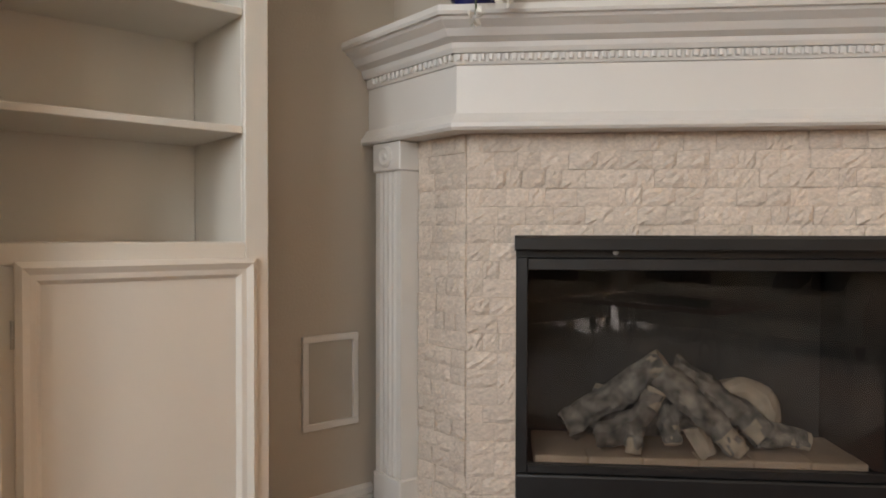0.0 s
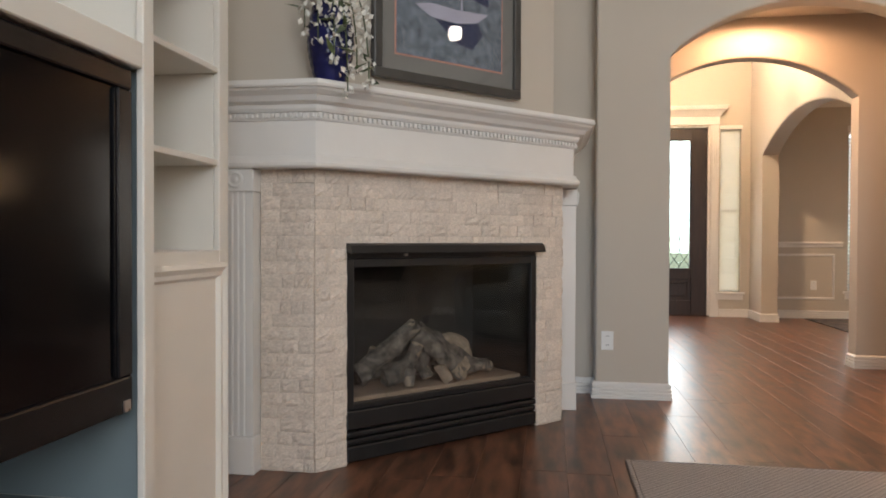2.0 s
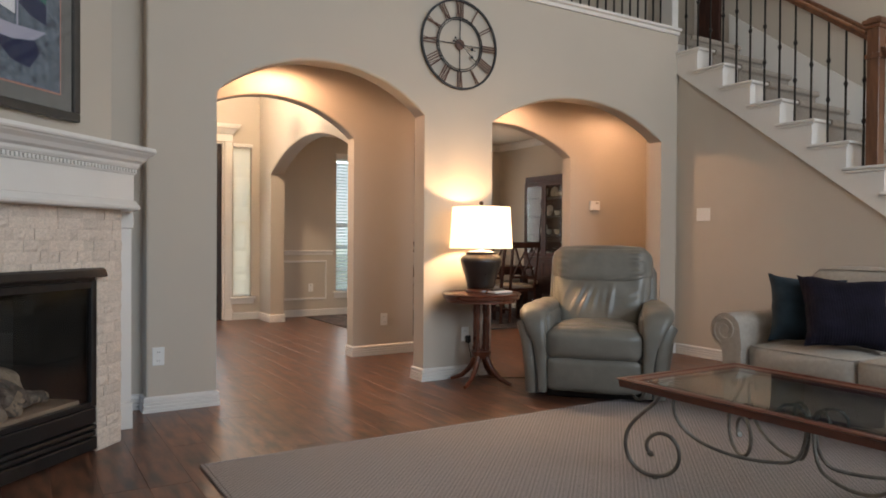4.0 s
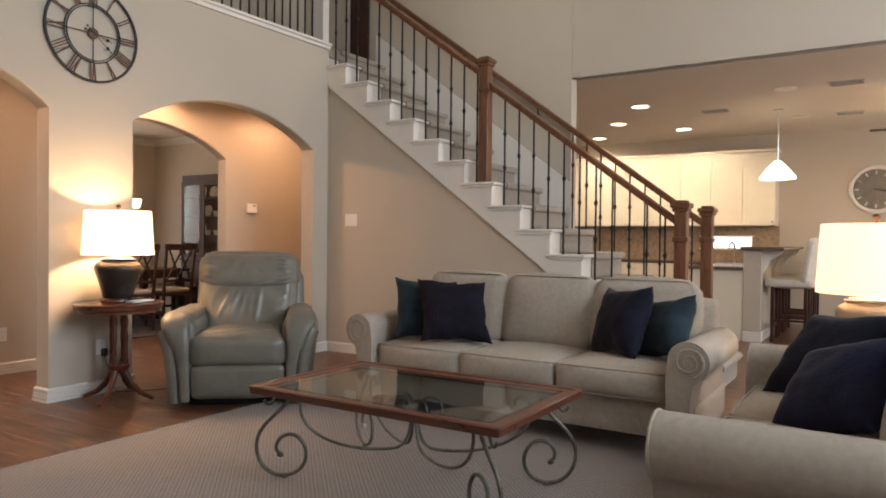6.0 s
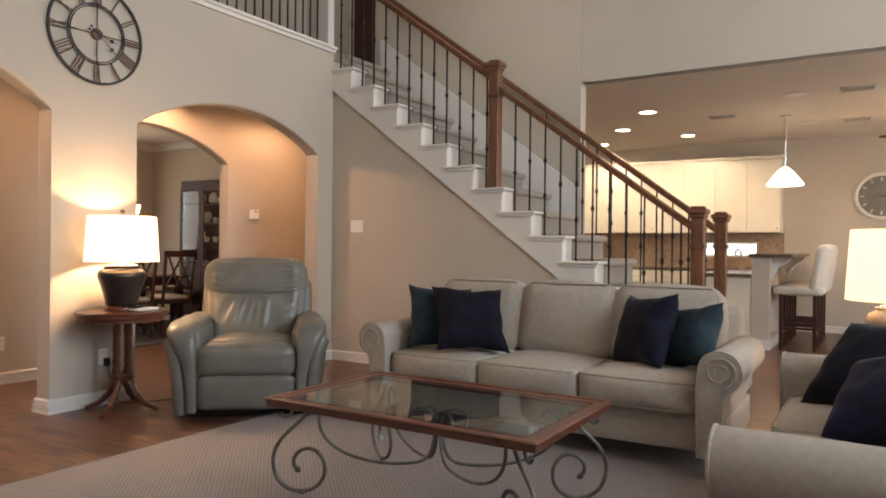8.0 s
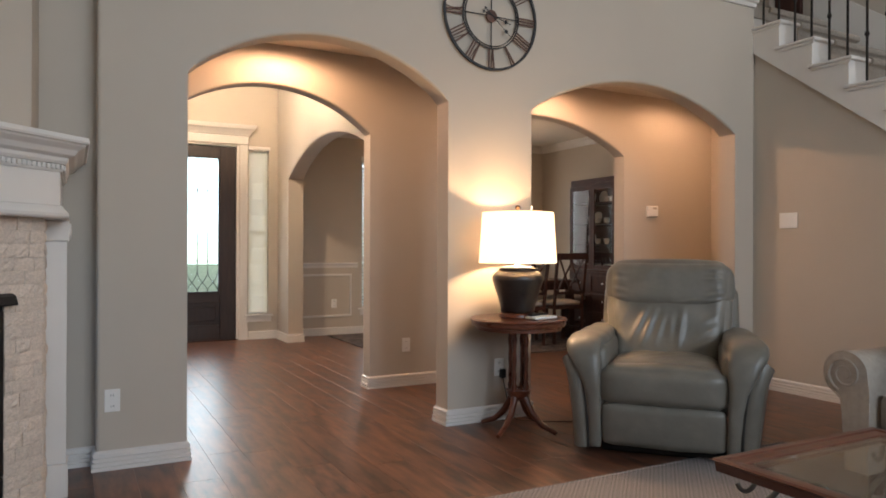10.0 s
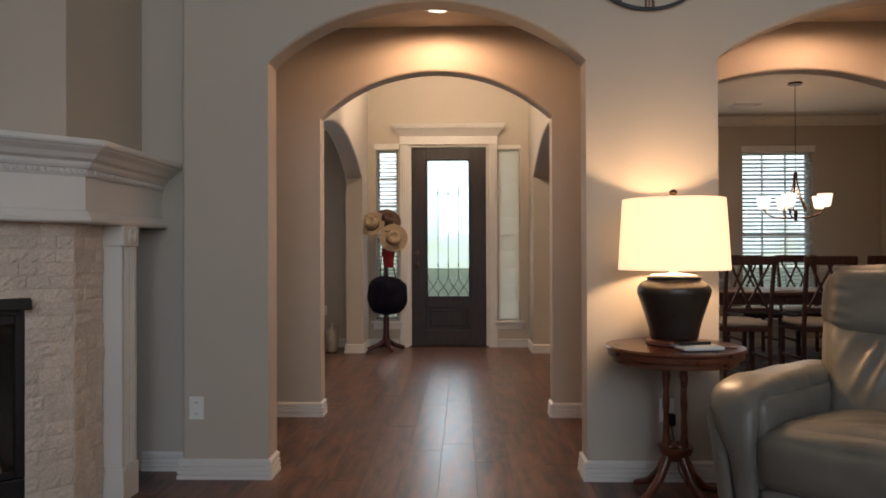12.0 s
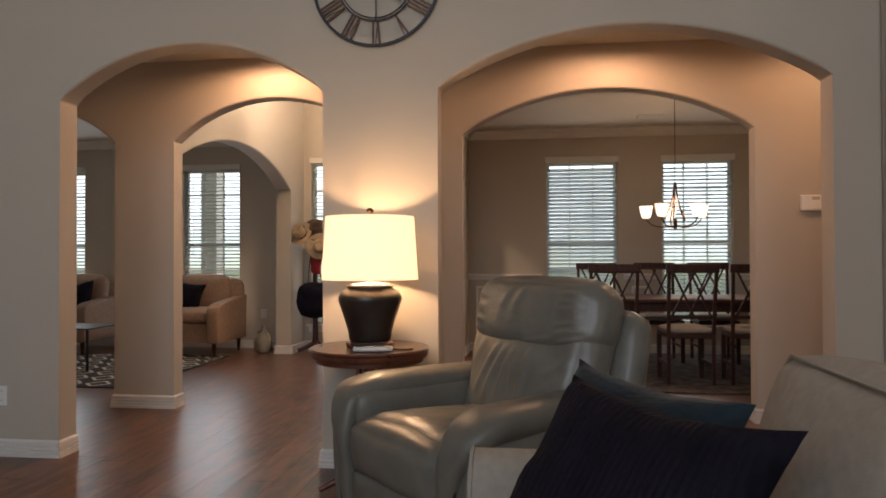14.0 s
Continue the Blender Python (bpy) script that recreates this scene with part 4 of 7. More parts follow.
for sy in (1, -1):
    for sx in (1, -1):
        # corner scroll: top hook, outward belly, curled foot, in the upright plane from the centre to the corner
        def P(u, z, sx=sx, sy=sy):
            return (sx * 0.519 * u, sy * 0.917 * u, z)
        leg = bez((0.585, 0.425), (0.60, 0.33), (0.755, 0.28), (0.75, 0.15)) + bez((0.75, 0.15), (0.745, 0.05), (0.68, 0.008), (0.615, 0.012))[1:]
        leg += bez((0.615, 0.012), (0.51, 0.02), (0.48, 0.14), (0.55, 0.205), 12)[1:] + bez((0.55, 0.205), (0.615, 0.245), (0.68, 0.17), (0.645, 0.122), 10)[1:]
        iron([P(u, z) for u, z in leg], 0.0095)
        iron([P(0.645, 0.120), P(0.634, 0.112), P(0.625, 0.116)], 0.014, "ball_end")
        brace = bez((0.47, 0.385), (0.45, 0.425), (0.52, 0.44), (0.54, 0.38)) + bez((0.54, 0.38), (0.56, 0.20), (0.30, 0.13), (0.10, 0.16), 16)[1:] + bez((0.10, 0.16), (0.03, 0.17), (0.02, 0.25), (0.015, 0.33), 8)[1:]
        iron([P(u, z) for u, z in brace], 0.008)
        curl = bez((0.015, 0.36), (0.03, 0.44), (0.13, 0.43), (0.13, 0.36)) + bez((0.13, 0.36), (0.13, 0.31), (0.075, 0.31), (0.08, 0.35), 8)[1:]
        iron([P(u, z) for u, z in curl], 0.007)
        part("foot_pad", lathe([(0.014, 0), (0.014, 0.008), (0.009, 0.012)], 10, m=pose(sx * 0.319, sy * 0.564, -0.001)), PEWTER, CT)
        h2 = bez((0.66, 0.425), (0.66, 0.37), (0.70, 0.34), (0.715, 0.385), 8)
        iron([P(u, z) for u, z in h2], 0.008, "hook")


def pillow(name, m, s, material, label, th=0.19):
    """A square throw pillow with pinched corners, lying in its local x-z plane."""
    bm = BM()
    n = 22
    for side in (1, -1):
        g = []
        for i in range(n + 1):
            row = []
            for j in range(n + 1):
                u, v = 2 * i / n - 1, 2 * j / n - 1
                pin = 1 - 0.13 * (1 - u * u) - 0.0
                pin2 = 1 - 0.13 * (1 - v * v)
                t = side * th / 2 * ((1 - u ** 4) * (1 - v ** 4)) ** 0.6
                p = Vector((u * s / 2 * pin2, t, v * s / 2 * pin))
                p += noise.noise_vector(p * 6 + m.translation) * 0.016 * (1 - abs(u * v)) + noise.noise_vector(p * 17 + m.translation * 3) * 0.005
                row.append(bm.verts.new(p))
            g.append(row)
        for i in range(n):
            for j in range(n):
                bm.faces.new((g[i][j], g[i + 1][j], g[i + 1][j + 1], g[i][j + 1]))
    bmesh.ops.remove_doubles(bm, verts=bm.verts, dist=0.002)
    ob = tagged(part(name, bm, material, None, "", 60, m), label, "pillow", "throw pillows")
    return ob


def couch(name, m, length, seats, label, group=""):
    """Roll-arm sofa: local x along its length, front towards -y, origin on the floor at the front middle."""
    so = thing(name, m, label, "sofa", group)
    hl, D = length / 2, 0.93
    aw = 0.17
    part("base", soft(length - 0.12, D - 0.10, 0.21, 0.03, 0.0, 6, m=pose(0, D / 2 + 0.03, 0.225)), LINEN, so, smooth=60)
    for x in (-hl * 0.9, -hl * 0.5, 0, hl * 0.5, hl * 0.9):
        part("button", lathe([(0.0, -0.004), (0.012, 0.0), (0.012, 0.004), (0, 0.008)], 10, m=pose(x * 0.82, 0.028, 0.19, 90)), LINEN, so, smooth=60)
    for x in (-hl + 0.14, hl - 0.14):
        for y in (0.12, D - 0.08):
            part("foot", lathe([(0.028, 0), (0.036, 0.06), (0.034, 0.125)], 12, m=pose(x, y, 0)), WOODDARK, so, smooth=40)
    for sx in (-1, 1):
        ax = sx * (hl - aw / 2 - 0.03)
        R = 0.105
        ax2 = ax + sx * 0.035
        roll = [(ax2 + sx * R * math.cos(radians(a)), 0.578 + R * math.sin(radians(a))) for a in range(165, -75, -12)]
        outline = [(ax - sx * 0.072, 0.13), (ax - sx * 0.078, 0.50), (ax2 - sx * 0.106, 0.56)] + roll + [(ax + sx * 0.055, 0.46), (ax + sx * 0.047, 0.40), (ax + sx * 0.030, 0.13)]
        bm = prism(outline, D - 0.10, m=pose(0, -0.034, 0))
        rim = [e for e in bm.edges if all(abs(v.co.y + 0.034) < 1e-4 for v in e.verts)]
        bmesh.ops.bevel(bm, geom=rim, offset=0.012, segments=3, affect="EDGES", profile=0.6)
        arm = part("arm", bm, LINEN, so, "rolled arm", smooth=42)
        pipe = BM()
        tube(pipe, [(x, -0.030, z) for x, z in outline], 0.0055, 6)
        part("piping", pipe, LINEN, arm, "welt seam", smooth=60)
        curl = BM()
        tube(curl, [(ax2 + sx * (R * 0.80 - R * 0.055 * k / 3) * math.cos(radians(-70 + 20 * k)), -0.035, 0.578 + (R * 0.80 - R * 0.055 * k / 3) * math.sin(radians(-70 + 20 * k))) for k in range(34)], 0.008, 6, 0.004)
        part("scroll_fold", curl, LINEN, arm, "gathered scroll", smooth=60)
    inner = length - 2 * (aw + 0.03)
    w = inner / seats
    part("back_frame", soft(length - 0.20, 0.20, 0.62, 0.07, 0.0, 8, m=pose(0, D - 0.10, 0.56, -6)), LINEN, so, smooth=60)
    for i in range(seats):
        cx = -inner / 2 + w * (i + 0.5)
        sc = part("seat_cushion", soft(w - 0.006, 0.66, 0.17, 0.035, 0.028, 10, m=pose(cx, 0.345, 0.415), crease=0.004, seed=i), LINEN, so, smooth=60)
        pp = BM()
        x0, x1, y0, y1 = cx - w / 2 + 0.014, cx + w / 2 - 0.014, 0.022, 0.66
        for z in (0.49, 0.342):
            tube(pp, [(x0, y1, z), (x0, y0 + 0.02, z), (x0 + 0.02, y0, z), (cx, y0 - 0.006, z), (x1 - 0.02, y0, z), (x1, y0 + 0.02, z), (x1, y1, z)], 0.0055, 6)
        part("piping", pp, LINEN, sc, "welt seam", smooth=60)
        bc = part("back_cushion", soft(w - 0.006, 0.21, 0.49, 0.055, 0.036, 12, m=pose(cx, 0.720, 0.705, -16), crease=0.005, seed=i + 9), LINEN, so, smooth=60)
        pb = BM()
        mm = pose(cx, 0.715, 0.715, -14)
        tube(pb, [mm @ Vector(v) for v in ((-w / 2 + 0.02, -0.075, -0.2), (-w / 2 + 0.018, -0.075, 0.18), (-w / 2 + 0.06, -0.075, 0.232), (w / 2 - 0.06, -0.075, 0.232), (w / 2 - 0.018, -0.075, 0.18), (w / 2 - 0.02, -0.075, -0.2))], 0.005, 6)
        part("piping", pb, LINEN, bc, "welt seam", smooth=60)
    return so


couch("sofa", pose(3.085, 0.175, 0, 0, 0, -90), 2.36, 3, "beige linen roll-arm sofa with three seat cushions")
couch("loveseat", pose(2.37, -1.225, 0, 0, 0, 180), 1.92, 2, "beige linen roll-arm loveseat with two seat cushions")
pillow("throw_pillow", pose(3.40, 0.95, 0.715, -24, 4, -47), 0.45, TEAL, "teal blue velvet throw pillow on the sofa")
pillow("throw_pillow", pose(3.355, 0.690, 0.722, -36, 3, -46), 0.49, NAVY, "dark navy ribbed throw pillow on the sofa")
pillow("throw_pillow", pose(3.50, -0.42, 0.715, -20, -5, -126), 0.45, VELVET, "dark navy throw pillow on the sofa")
pillow("throw_pillow", pose(3.52, -0.68, 0.69, -24, -10, -122), 0.40, TEAL, "dark teal velvet throw pillow on the sofa")
pillow("throw_pillow", pose(2.88, -1.585, 0.698, -44, -5, -130), 0.50, VELVET, "dark charcoal navy throw pillow on the loveseat")
pillow("throw_pillow", pose(2.32, -1.645, 0.660, -48, -17, -123), 0.46, BLUE, "royal blue velvet throw pillow on the loveseat")


def padded(stations, n=20):
    """A stuffed bolster through stations (x, y, z, half width, half height), smoothed between them."""
    S = [Vector(p) for p in stations]
    P = []
    for i in range(len(S) - 1):
        a, b, c, d = S[max(i - 1, 0)], S[i], S[i + 1], S[min(i + 2, len(S) - 1)]
        for k in range(5):
            t = k / 5
            P.append(0.5 * (2 * b + (c - a) * t + (2 * a - 5 * b + 4 * c - d) * t * t + (3 * b - a - 3 * c + d) * t ** 3))
    P.append(S[-1])
    bm = BM()
    rings = []
    for i, p in enumerate(P):
        e = P[min(i + 1, len(P) - 1)] - P[max(i - 1, 0)]
        d = Vector((0, e[1], e[2])).normalized()
        up = Vector((0, -d.z, d.y))
        ring = []
        for k in range(n):
            c, q = math.cos(TAU * k / n), math.sin(TAU * k / n)
            v = Vector(p[:3]) + Vector((math.copysign(abs(c) ** 0.7, c) * p[3], 0, 0)) + up * math.copysign(abs(q) ** 0.75, q) * p[4]
            ring.append(bm.verts.new(v + noise.noise_vector(v * 9) * 0.006 + noise.noise_vector(v * 26) * 0.002))
        rings.append(ring)
    for a, b in zip(rings, rings[1:]):
        for k in range(n):
            bm.faces.new((a[k], a[(k + 1) % n], b[(k + 1) % n], b[k]))
    bm.faces.new(rings[0])
    bm.faces.new(rings[-1])
    return bm


SEAM = mat("dark_leather_seam", (0.03, 0.028, 0.025), 0.6, var=0.1)
ARM = [(0.40, 0.33, 0.615, 0.03, 0.02), (0.405, 0.31, 0.625, 0.075, 0.05), (0.41, 0.12, 0.622, 0.094, 0.058), (0.42, -0.14, 0.620, 0.104, 0.058), (0.43, -0.30, 0.612, 0.106, 0.058),
       (0.425, -0.385, 0.578, 0.100, 0.054), (0.402, -0.425, 0.50, 0.076, 0.046), (0.378, -0.430, 0.38, 0.048, 0.040), (0.364, -0.42, 0.20, 0.036, 0.034), (0.360, -0.41, 0.07, 0.032, 0.028), (0.360, -0.41, 0.05, 0.015, 0.012)]


def recliner(m):
    rc = thing("recliner", m, "grey-green leather recliner armchair with creased headrest", "recliner")
    part("base", bx(-0.34, -0.28, 0.0, 0.34, 0.36, 0.08, bev=0.01), BLACK, rc, "dark swivel base")
    part("footrest", soft(0.64, 0.12, 0.235, 0.03, 0.010, 12, m=pose(0, -0.375, 0.190, 6), crease=0.004), LEATHER, rc, smooth=60)
    part("seat", soft(0.63, 0.72, 0.22, 0.085, 0.03, 30, m=pose(0, -0.06, 0.41, -4), crease=0.008, warp=folds(
        [(-0.26, -0.20, -0.02, 0.10, 0.007, 0.020), (-0.20, -0.28, 0.05, -0.02, 0.006, 0.018), (-0.08, -0.30, 0.12, -0.10, 0.006, 0.02), (0.05, 0.0, 0.22, 0.22, 0.007, 0.022), (-0.24, 0.02, -0.06, 0.25, 0.006, 0.02), (0.08, -0.28, 0.26, -0.12, 0.005, 0.018)], 2, 1)), LEATHERW, rc, smooth=60)
    sm = BM()
    tube(sm, [(x, -0.395 - 0.035 * (1 - (x / 0.3) ** 2), 0.485 + 0.016 * (1 - (x / 0.3) ** 2)) for x in [-0.29 + 0.58 * i / 16 for i in range(17)]], 0.0045, 6)
    part("seat_seam", sm, LEATHER, rc, "stitched seam", smooth=60)
    part("seat_front", soft(0.65, 0.17, 0.22, 0.06, 0.02, 14, m=pose(0, -0.372, 0.405, 6), crease=0.006), LEATHER, rc, smooth=60)
    rays = folds([(-0.31, 0.02, -0.23, 0.17, 0.008, 0.019), (-0.24, -0.06, -0.12, 0.15, 0.013, 0.018), (-0.17, -0.09, -0.07, 0.14, 0.014, 0.018), (-0.08, -0.08, -0.01, 0.13, 0.011, 0.018), (0.07, -0.09, 0.10, 0.13, 0.014, 0.018), (0.01, -0.05, 0.03, 0.12, 0.006, 0.02), (0.15, -0.12, 0.31, -0.04, 0.008, 0.018), (0.17, -0.04, 0.32, 0.04, 0.006, 0.018), (0.22, 0.06, 0.33, 0.12, 0.006, 0.017), (-0.2, -0.17, 0.2, -0.19, 0.006, 0.02)], 1, -1)
    part("backrest", soft(0.755, 0.22, 0.60, 0.085, 0.025, 60, m=pose(0, 0.270, 0.62, -16), crease=0.008, seed=3,
                          warp=lambda p, u, v, w: rays(p, u, v, w) + Vector((-0.065 * u * (1 - w) / 2, 0, 0))), LEATHERW, rc, "creased leather back cushion", smooth=60)
    crimps = folds([(0.22, -0.10 + 0.036 * i, 0.33, -0.095 + 0.034 * i, 0.011 if i % 2 else 0.008, 0.010) for i in range(6)] + [(-0.335, -0.09 + 0.05 * i, -0.25, -0.09 + 0.045 * i, 0.007, 0.012) for i in range(4)]
                   + [(-0.14, 0.0, -0.07, 0.11, 0.006, 0.018), (-0.05, -0.01, 0.0, 0.11, 0.006, 0.016), (0.02, -0.10, 0.24, -0.08, 0.008, 0.012)], 1, -1)
    part("headrest", soft(0.755, 0.25, 0.31, 0.10, 0.018, 48, m=pose(0, 0.352, 0.925, -15), crease=0.005, seed=6,
                          warp=lambda p, u, v, w: crimps(p, u, v, w) + Vector((0, 0, -0.04 * (1 - u * u) if w < 0 else 0.0))), LEATHERW, rc, "padded headrest with gathered sides", smooth=60)
    part("back_shell", soft(0.84, 0.17, 0.80, 0.08, 0.01, 10, m=pose(0, 0.445, 0.56, -14)), LEATHER, rc, smooth=60)
    for sx in (-1, 1):
        # flared outer wing with a rolled front edge, then the padded arm that drops to the floor in front
        bm = BM()
        soft(0.12, 0.78, 0.54, 0.055, 0.012, 12, bm=bm, m=pose(sx * 0.455, 0.0, 0.31, 0, sx * 7, 0))
        side = part("side_panel", bm, LEATHER, rc, smooth=60)
        fl = BM()
        tube(fl, bez((sx * 0.432, -0.38, 0.05), (sx * 0.435, -0.40, 0.28), (sx * 0.452, -0.405, 0.44), (sx * 0.505, -0.355, 0.545)), 0.053, 14, 0.058)
        part("front_roll", fl, LEATHER, side, smooth=60)
        part("arm_pad", padded([(sx * x, y, z, a, b) for x, y, z, a, b in ARM]), LEATHER, rc, "padded leather arm", smooth=70)
        inn = BM()
        soft(0.10, 0.70, 0.36, 0.045, 0.0, 8, bm=inn, m=pose(sx * 0.345, -0.06, 0.44))
        part("inner_panel", inn, LEATHER, rc, smooth=60)
        st = BM()
        tube(st, bez((sx * 0.398, -0.425, 0.05), (sx * 0.402, -0.447, 0.28), (sx * 0.412, -0.458, 0.44), (sx * 0.485, -0.425, 0.575)), 0.007, 6)
        part("piping", st, SEAM, side, "dark seam", smooth=60)
    return rc


recliner(pose(3.0, 2.34, 0, 0, 0, -48))

# round side table
ST = thing("side_table", pose(LAMP_A[0], LAMP_A[1] - 0.01, 0), "round cherry pedestal side table with four turned columns", "side table")
part("tabletop", lathe([(0.27, 0.672), (0.296, 0.676), (0.300, 0.684), (0.300, 0.702), (0.306, 0.706), (0.310, 0.714), (0.304, 0.722), (0.0, 0.724)], 40), CHERRY, ST, "round cherry top", smooth=40)
part("apron", lathe([(0.20, 0.645), (0.275, 0.65), (0.275, 0.671), (0.2, 0.671)], 40), CHERRY, ST, smooth=40)
for i in range(4):
    a = TAU * i / 4 + 0.5
    part("column", lathe([(0.014, 0.26), (0.02, 0.29), (0.013, 0.31), (0.016, 0.34), (0.012, 0.40), (0.017, 0.46), (0.012, 0.52), (0.019, 0.58), (0.014, 0.61), (0.02, 0.645)], 12, m=pose(0.055 * math.cos(a), 0.055 * math.sin(a), 0)), CHERRY, ST, smooth=50)
    lg = BM()
    tube(lg, [(0.03 * math.cos(a), 0.03 * math.sin(a), 0.27)] + [(r * math.cos(a), r * math.sin(a), z) for r, z in ((0.055, 0.20), (0.10, 0.12), (0.17, 0.055), (0.235, 0.03), (0.265, 0.018))], 0.026, 8, 0.014)
    part("leg", lg, CHERRY, ST, smooth=60)
part("hub", lathe([(0.0, 0.20), (0.045, 0.20), (0.075, 0.235), (0.08, 0.262), (0.0, 0.266)], 20), CHERRY, ST, smooth=50)


def table_lamp(x, y, z, material, label, size=1.0):
    tl = thing("table_lamp", pose(x, y, z) @ Matrix.Scale(size, 4), label, "table lamp", "table lamps")
    part("wooden_foot", lathe([(0.118, 0), (0.125, 0.006), (0.122, 0.022), (0.108, 0.03), (0.0, 0.03)], 32), CHERRY, tl, "wooden foot", smooth=40)
    part("base", lathe([(0.10, 0.031), (0.108, 0.04), (0.112, 0.07), (0.128, 0.13), (0.148, 0.19), (0.163, 0.235), (0.163, 0.258), (0.150, 0.282), (0.125, 0.296), (0.118, 0.300), (0.118, 0.306), (0.128, 0.312), (0.0, 0.314)], 40), material, tl, "urn-shaped ceramic base", smooth=50)
    part("cap", lathe([(0.105, 0.315), (0.105, 0.321), (0.02, 0.330), (0.016, 0.342), (0.0, 0.344)], 24), PLASTIC, tl, smooth=40)
    sh = BM()
    ra, rb, za, zb = 0.248, 0.228, 0.345, 0.668
    n = 48
    for r0, r1, fl in ((ra, rb, 1), (ra - 0.004, rb - 0.004, -1)):
        lo = [sh.verts.new((r0 * math.cos(TAU * i / n), r0 * math.sin(TAU * i / n), za)) for i in range(n)]
        hi = [sh.verts.new((r1 * math.cos(TAU * i / n), r1 * math.sin(TAU * i / n), zb)) for i in range(n)]
        for i in range(n):
            j = (i + 1) % n
            sh.faces.new((lo[i], lo[j], hi[j], hi[i]))
        if fl == 1:
            keep = lo, hi
    for (a, b) in ((keep[0], lo), (keep[1], hi)):
        for i in range(n):
            j = (i + 1) % n
            sh.faces.new((a[i], a[j], b[j], b[i]))
    part("shade", sh, SHADE if size == 1.0 else SHADE_B, tl, "lit cream linen drum shade", smooth=40)
    hp = BM()
    tube(hp, [(0, 0, 0.344), (0, 0, 0.42)], 0.008)
    tube(hp, [(0.05 * s, 0, 0.40 + 0.0) if k == 0 else (0.055 * s, 0, 0.56) if k == 1 else (0, 0, 0.672) for s in (1,) for k in range(3)], 0.003)
    for k in range(3):
        a = TAU * k / 3
        tube(hp, [(0, 0, 0.672), (0.22 * math.cos(a), 0.22 * math.sin(a), 0.662)], 0.003)
    part("harp", hp, BRONZE, tl)
    part("finial", lathe([(0.006, 0.672), (0.006, 0.685), (0.018, 0.695), (0.018, 0.705), (0.008, 0.714), (0, 0.716)], 14), BRONZE, tl, smooth=50)
    return tl


SHADE_B = cloth_shade("thick_linen_shade", (1.0, 0.86, 0.66), 0.55)
URN = mat("dark_urn_glaze", (0.022, 0.018, 0.016), 0.3, var=0.35, scale=7, bump=0.05, bscale=30)
URN2 = mat("taupe_urn_glaze", (0.30, 0.24, 0.19), 0.3, var=0.2, scale=7, bump=0.05, bscale=30)
table_lamp(*LAMP_A, 0.724, URN, "lit table lamp with dark urn base and cream drum shade")
table_lamp(*LAMP_B, 0.515, URN2, "large lit table lamp with taupe urn base and cream shade", 1.2)
rem = thing("remote_control", pose(2.41, 2.83, 0.746, 0, 0, 15), "dark remote control on a small white box", "remote control")
part("body", bx(-0.075, -0.02, 0, 0.075, 0.02, 0.014, bev=0.004), BLACK, rem)
tray = thing("tissue_tray", pose(2.43, 2.82, 0.7245, 0, 0, 10), "small white folded cloth on the side table", "cloth")
part("cloth", soft(0.19, 0.10, 0.02, 0.008, 0.002, 6, m=pose(0, 0, 0.0105)), PLASTIC, tray, smooth=60)
coaster = thing("coaster", pose(2.57, 2.90, 0.7245), "round cherry-red coaster on the side table", "coaster")
part("disc", lathe([(0.05, 0), (0.05, 0.006), (0.044, 0.007), (0, 0.007)], 24), CHERRY, coaster, smooth=40)
# end table under the second lamp
et = thing("end_table", pose(*LAMP_B, 0), "dark wooden end table behind the loveseat arm", "side table")
part("tabletop", bx(-0.28, -0.28, 0.48, 0.28, 0.28, 0.515, bev=0.008), WOODDARK, et)
for sx in (-1, 1):
    for sy in (-1, 1):
        part("leg", bx(sx * 0.25 - 0.022, sy * 0.25 - 0.022, 0, sx * 0.25 + 0.022, sy * 0.25 + 0.022, 0.479, bev=0.004), WOODDARK, et)

# wall clock with open metal dial
CLK = thing("wall_clock", pose(2.345, YA - 0.002, 2.728, 90), "large round open metal wall clock with Roman numerals", "clock")
RUST = mat("rusty_metal", (0.13, 0.075, 0.06), 0.6, metal=0.5, var=0.35, scale=20, bump=0.1)
DARKM = mat("dark_clock_metal", (0.035, 0.037, 0.042), 0.5, metal=0.6, var=0.3, scale=20)


def hoop(r, t, h):
    return lathe([(r - t / 2, 0.012), (r + t / 2, 0.012), (r + t / 2, 0.012 + h), (r - t / 2, 0.012 + h), (r - t / 2, 0.012)], 64, caps=False)


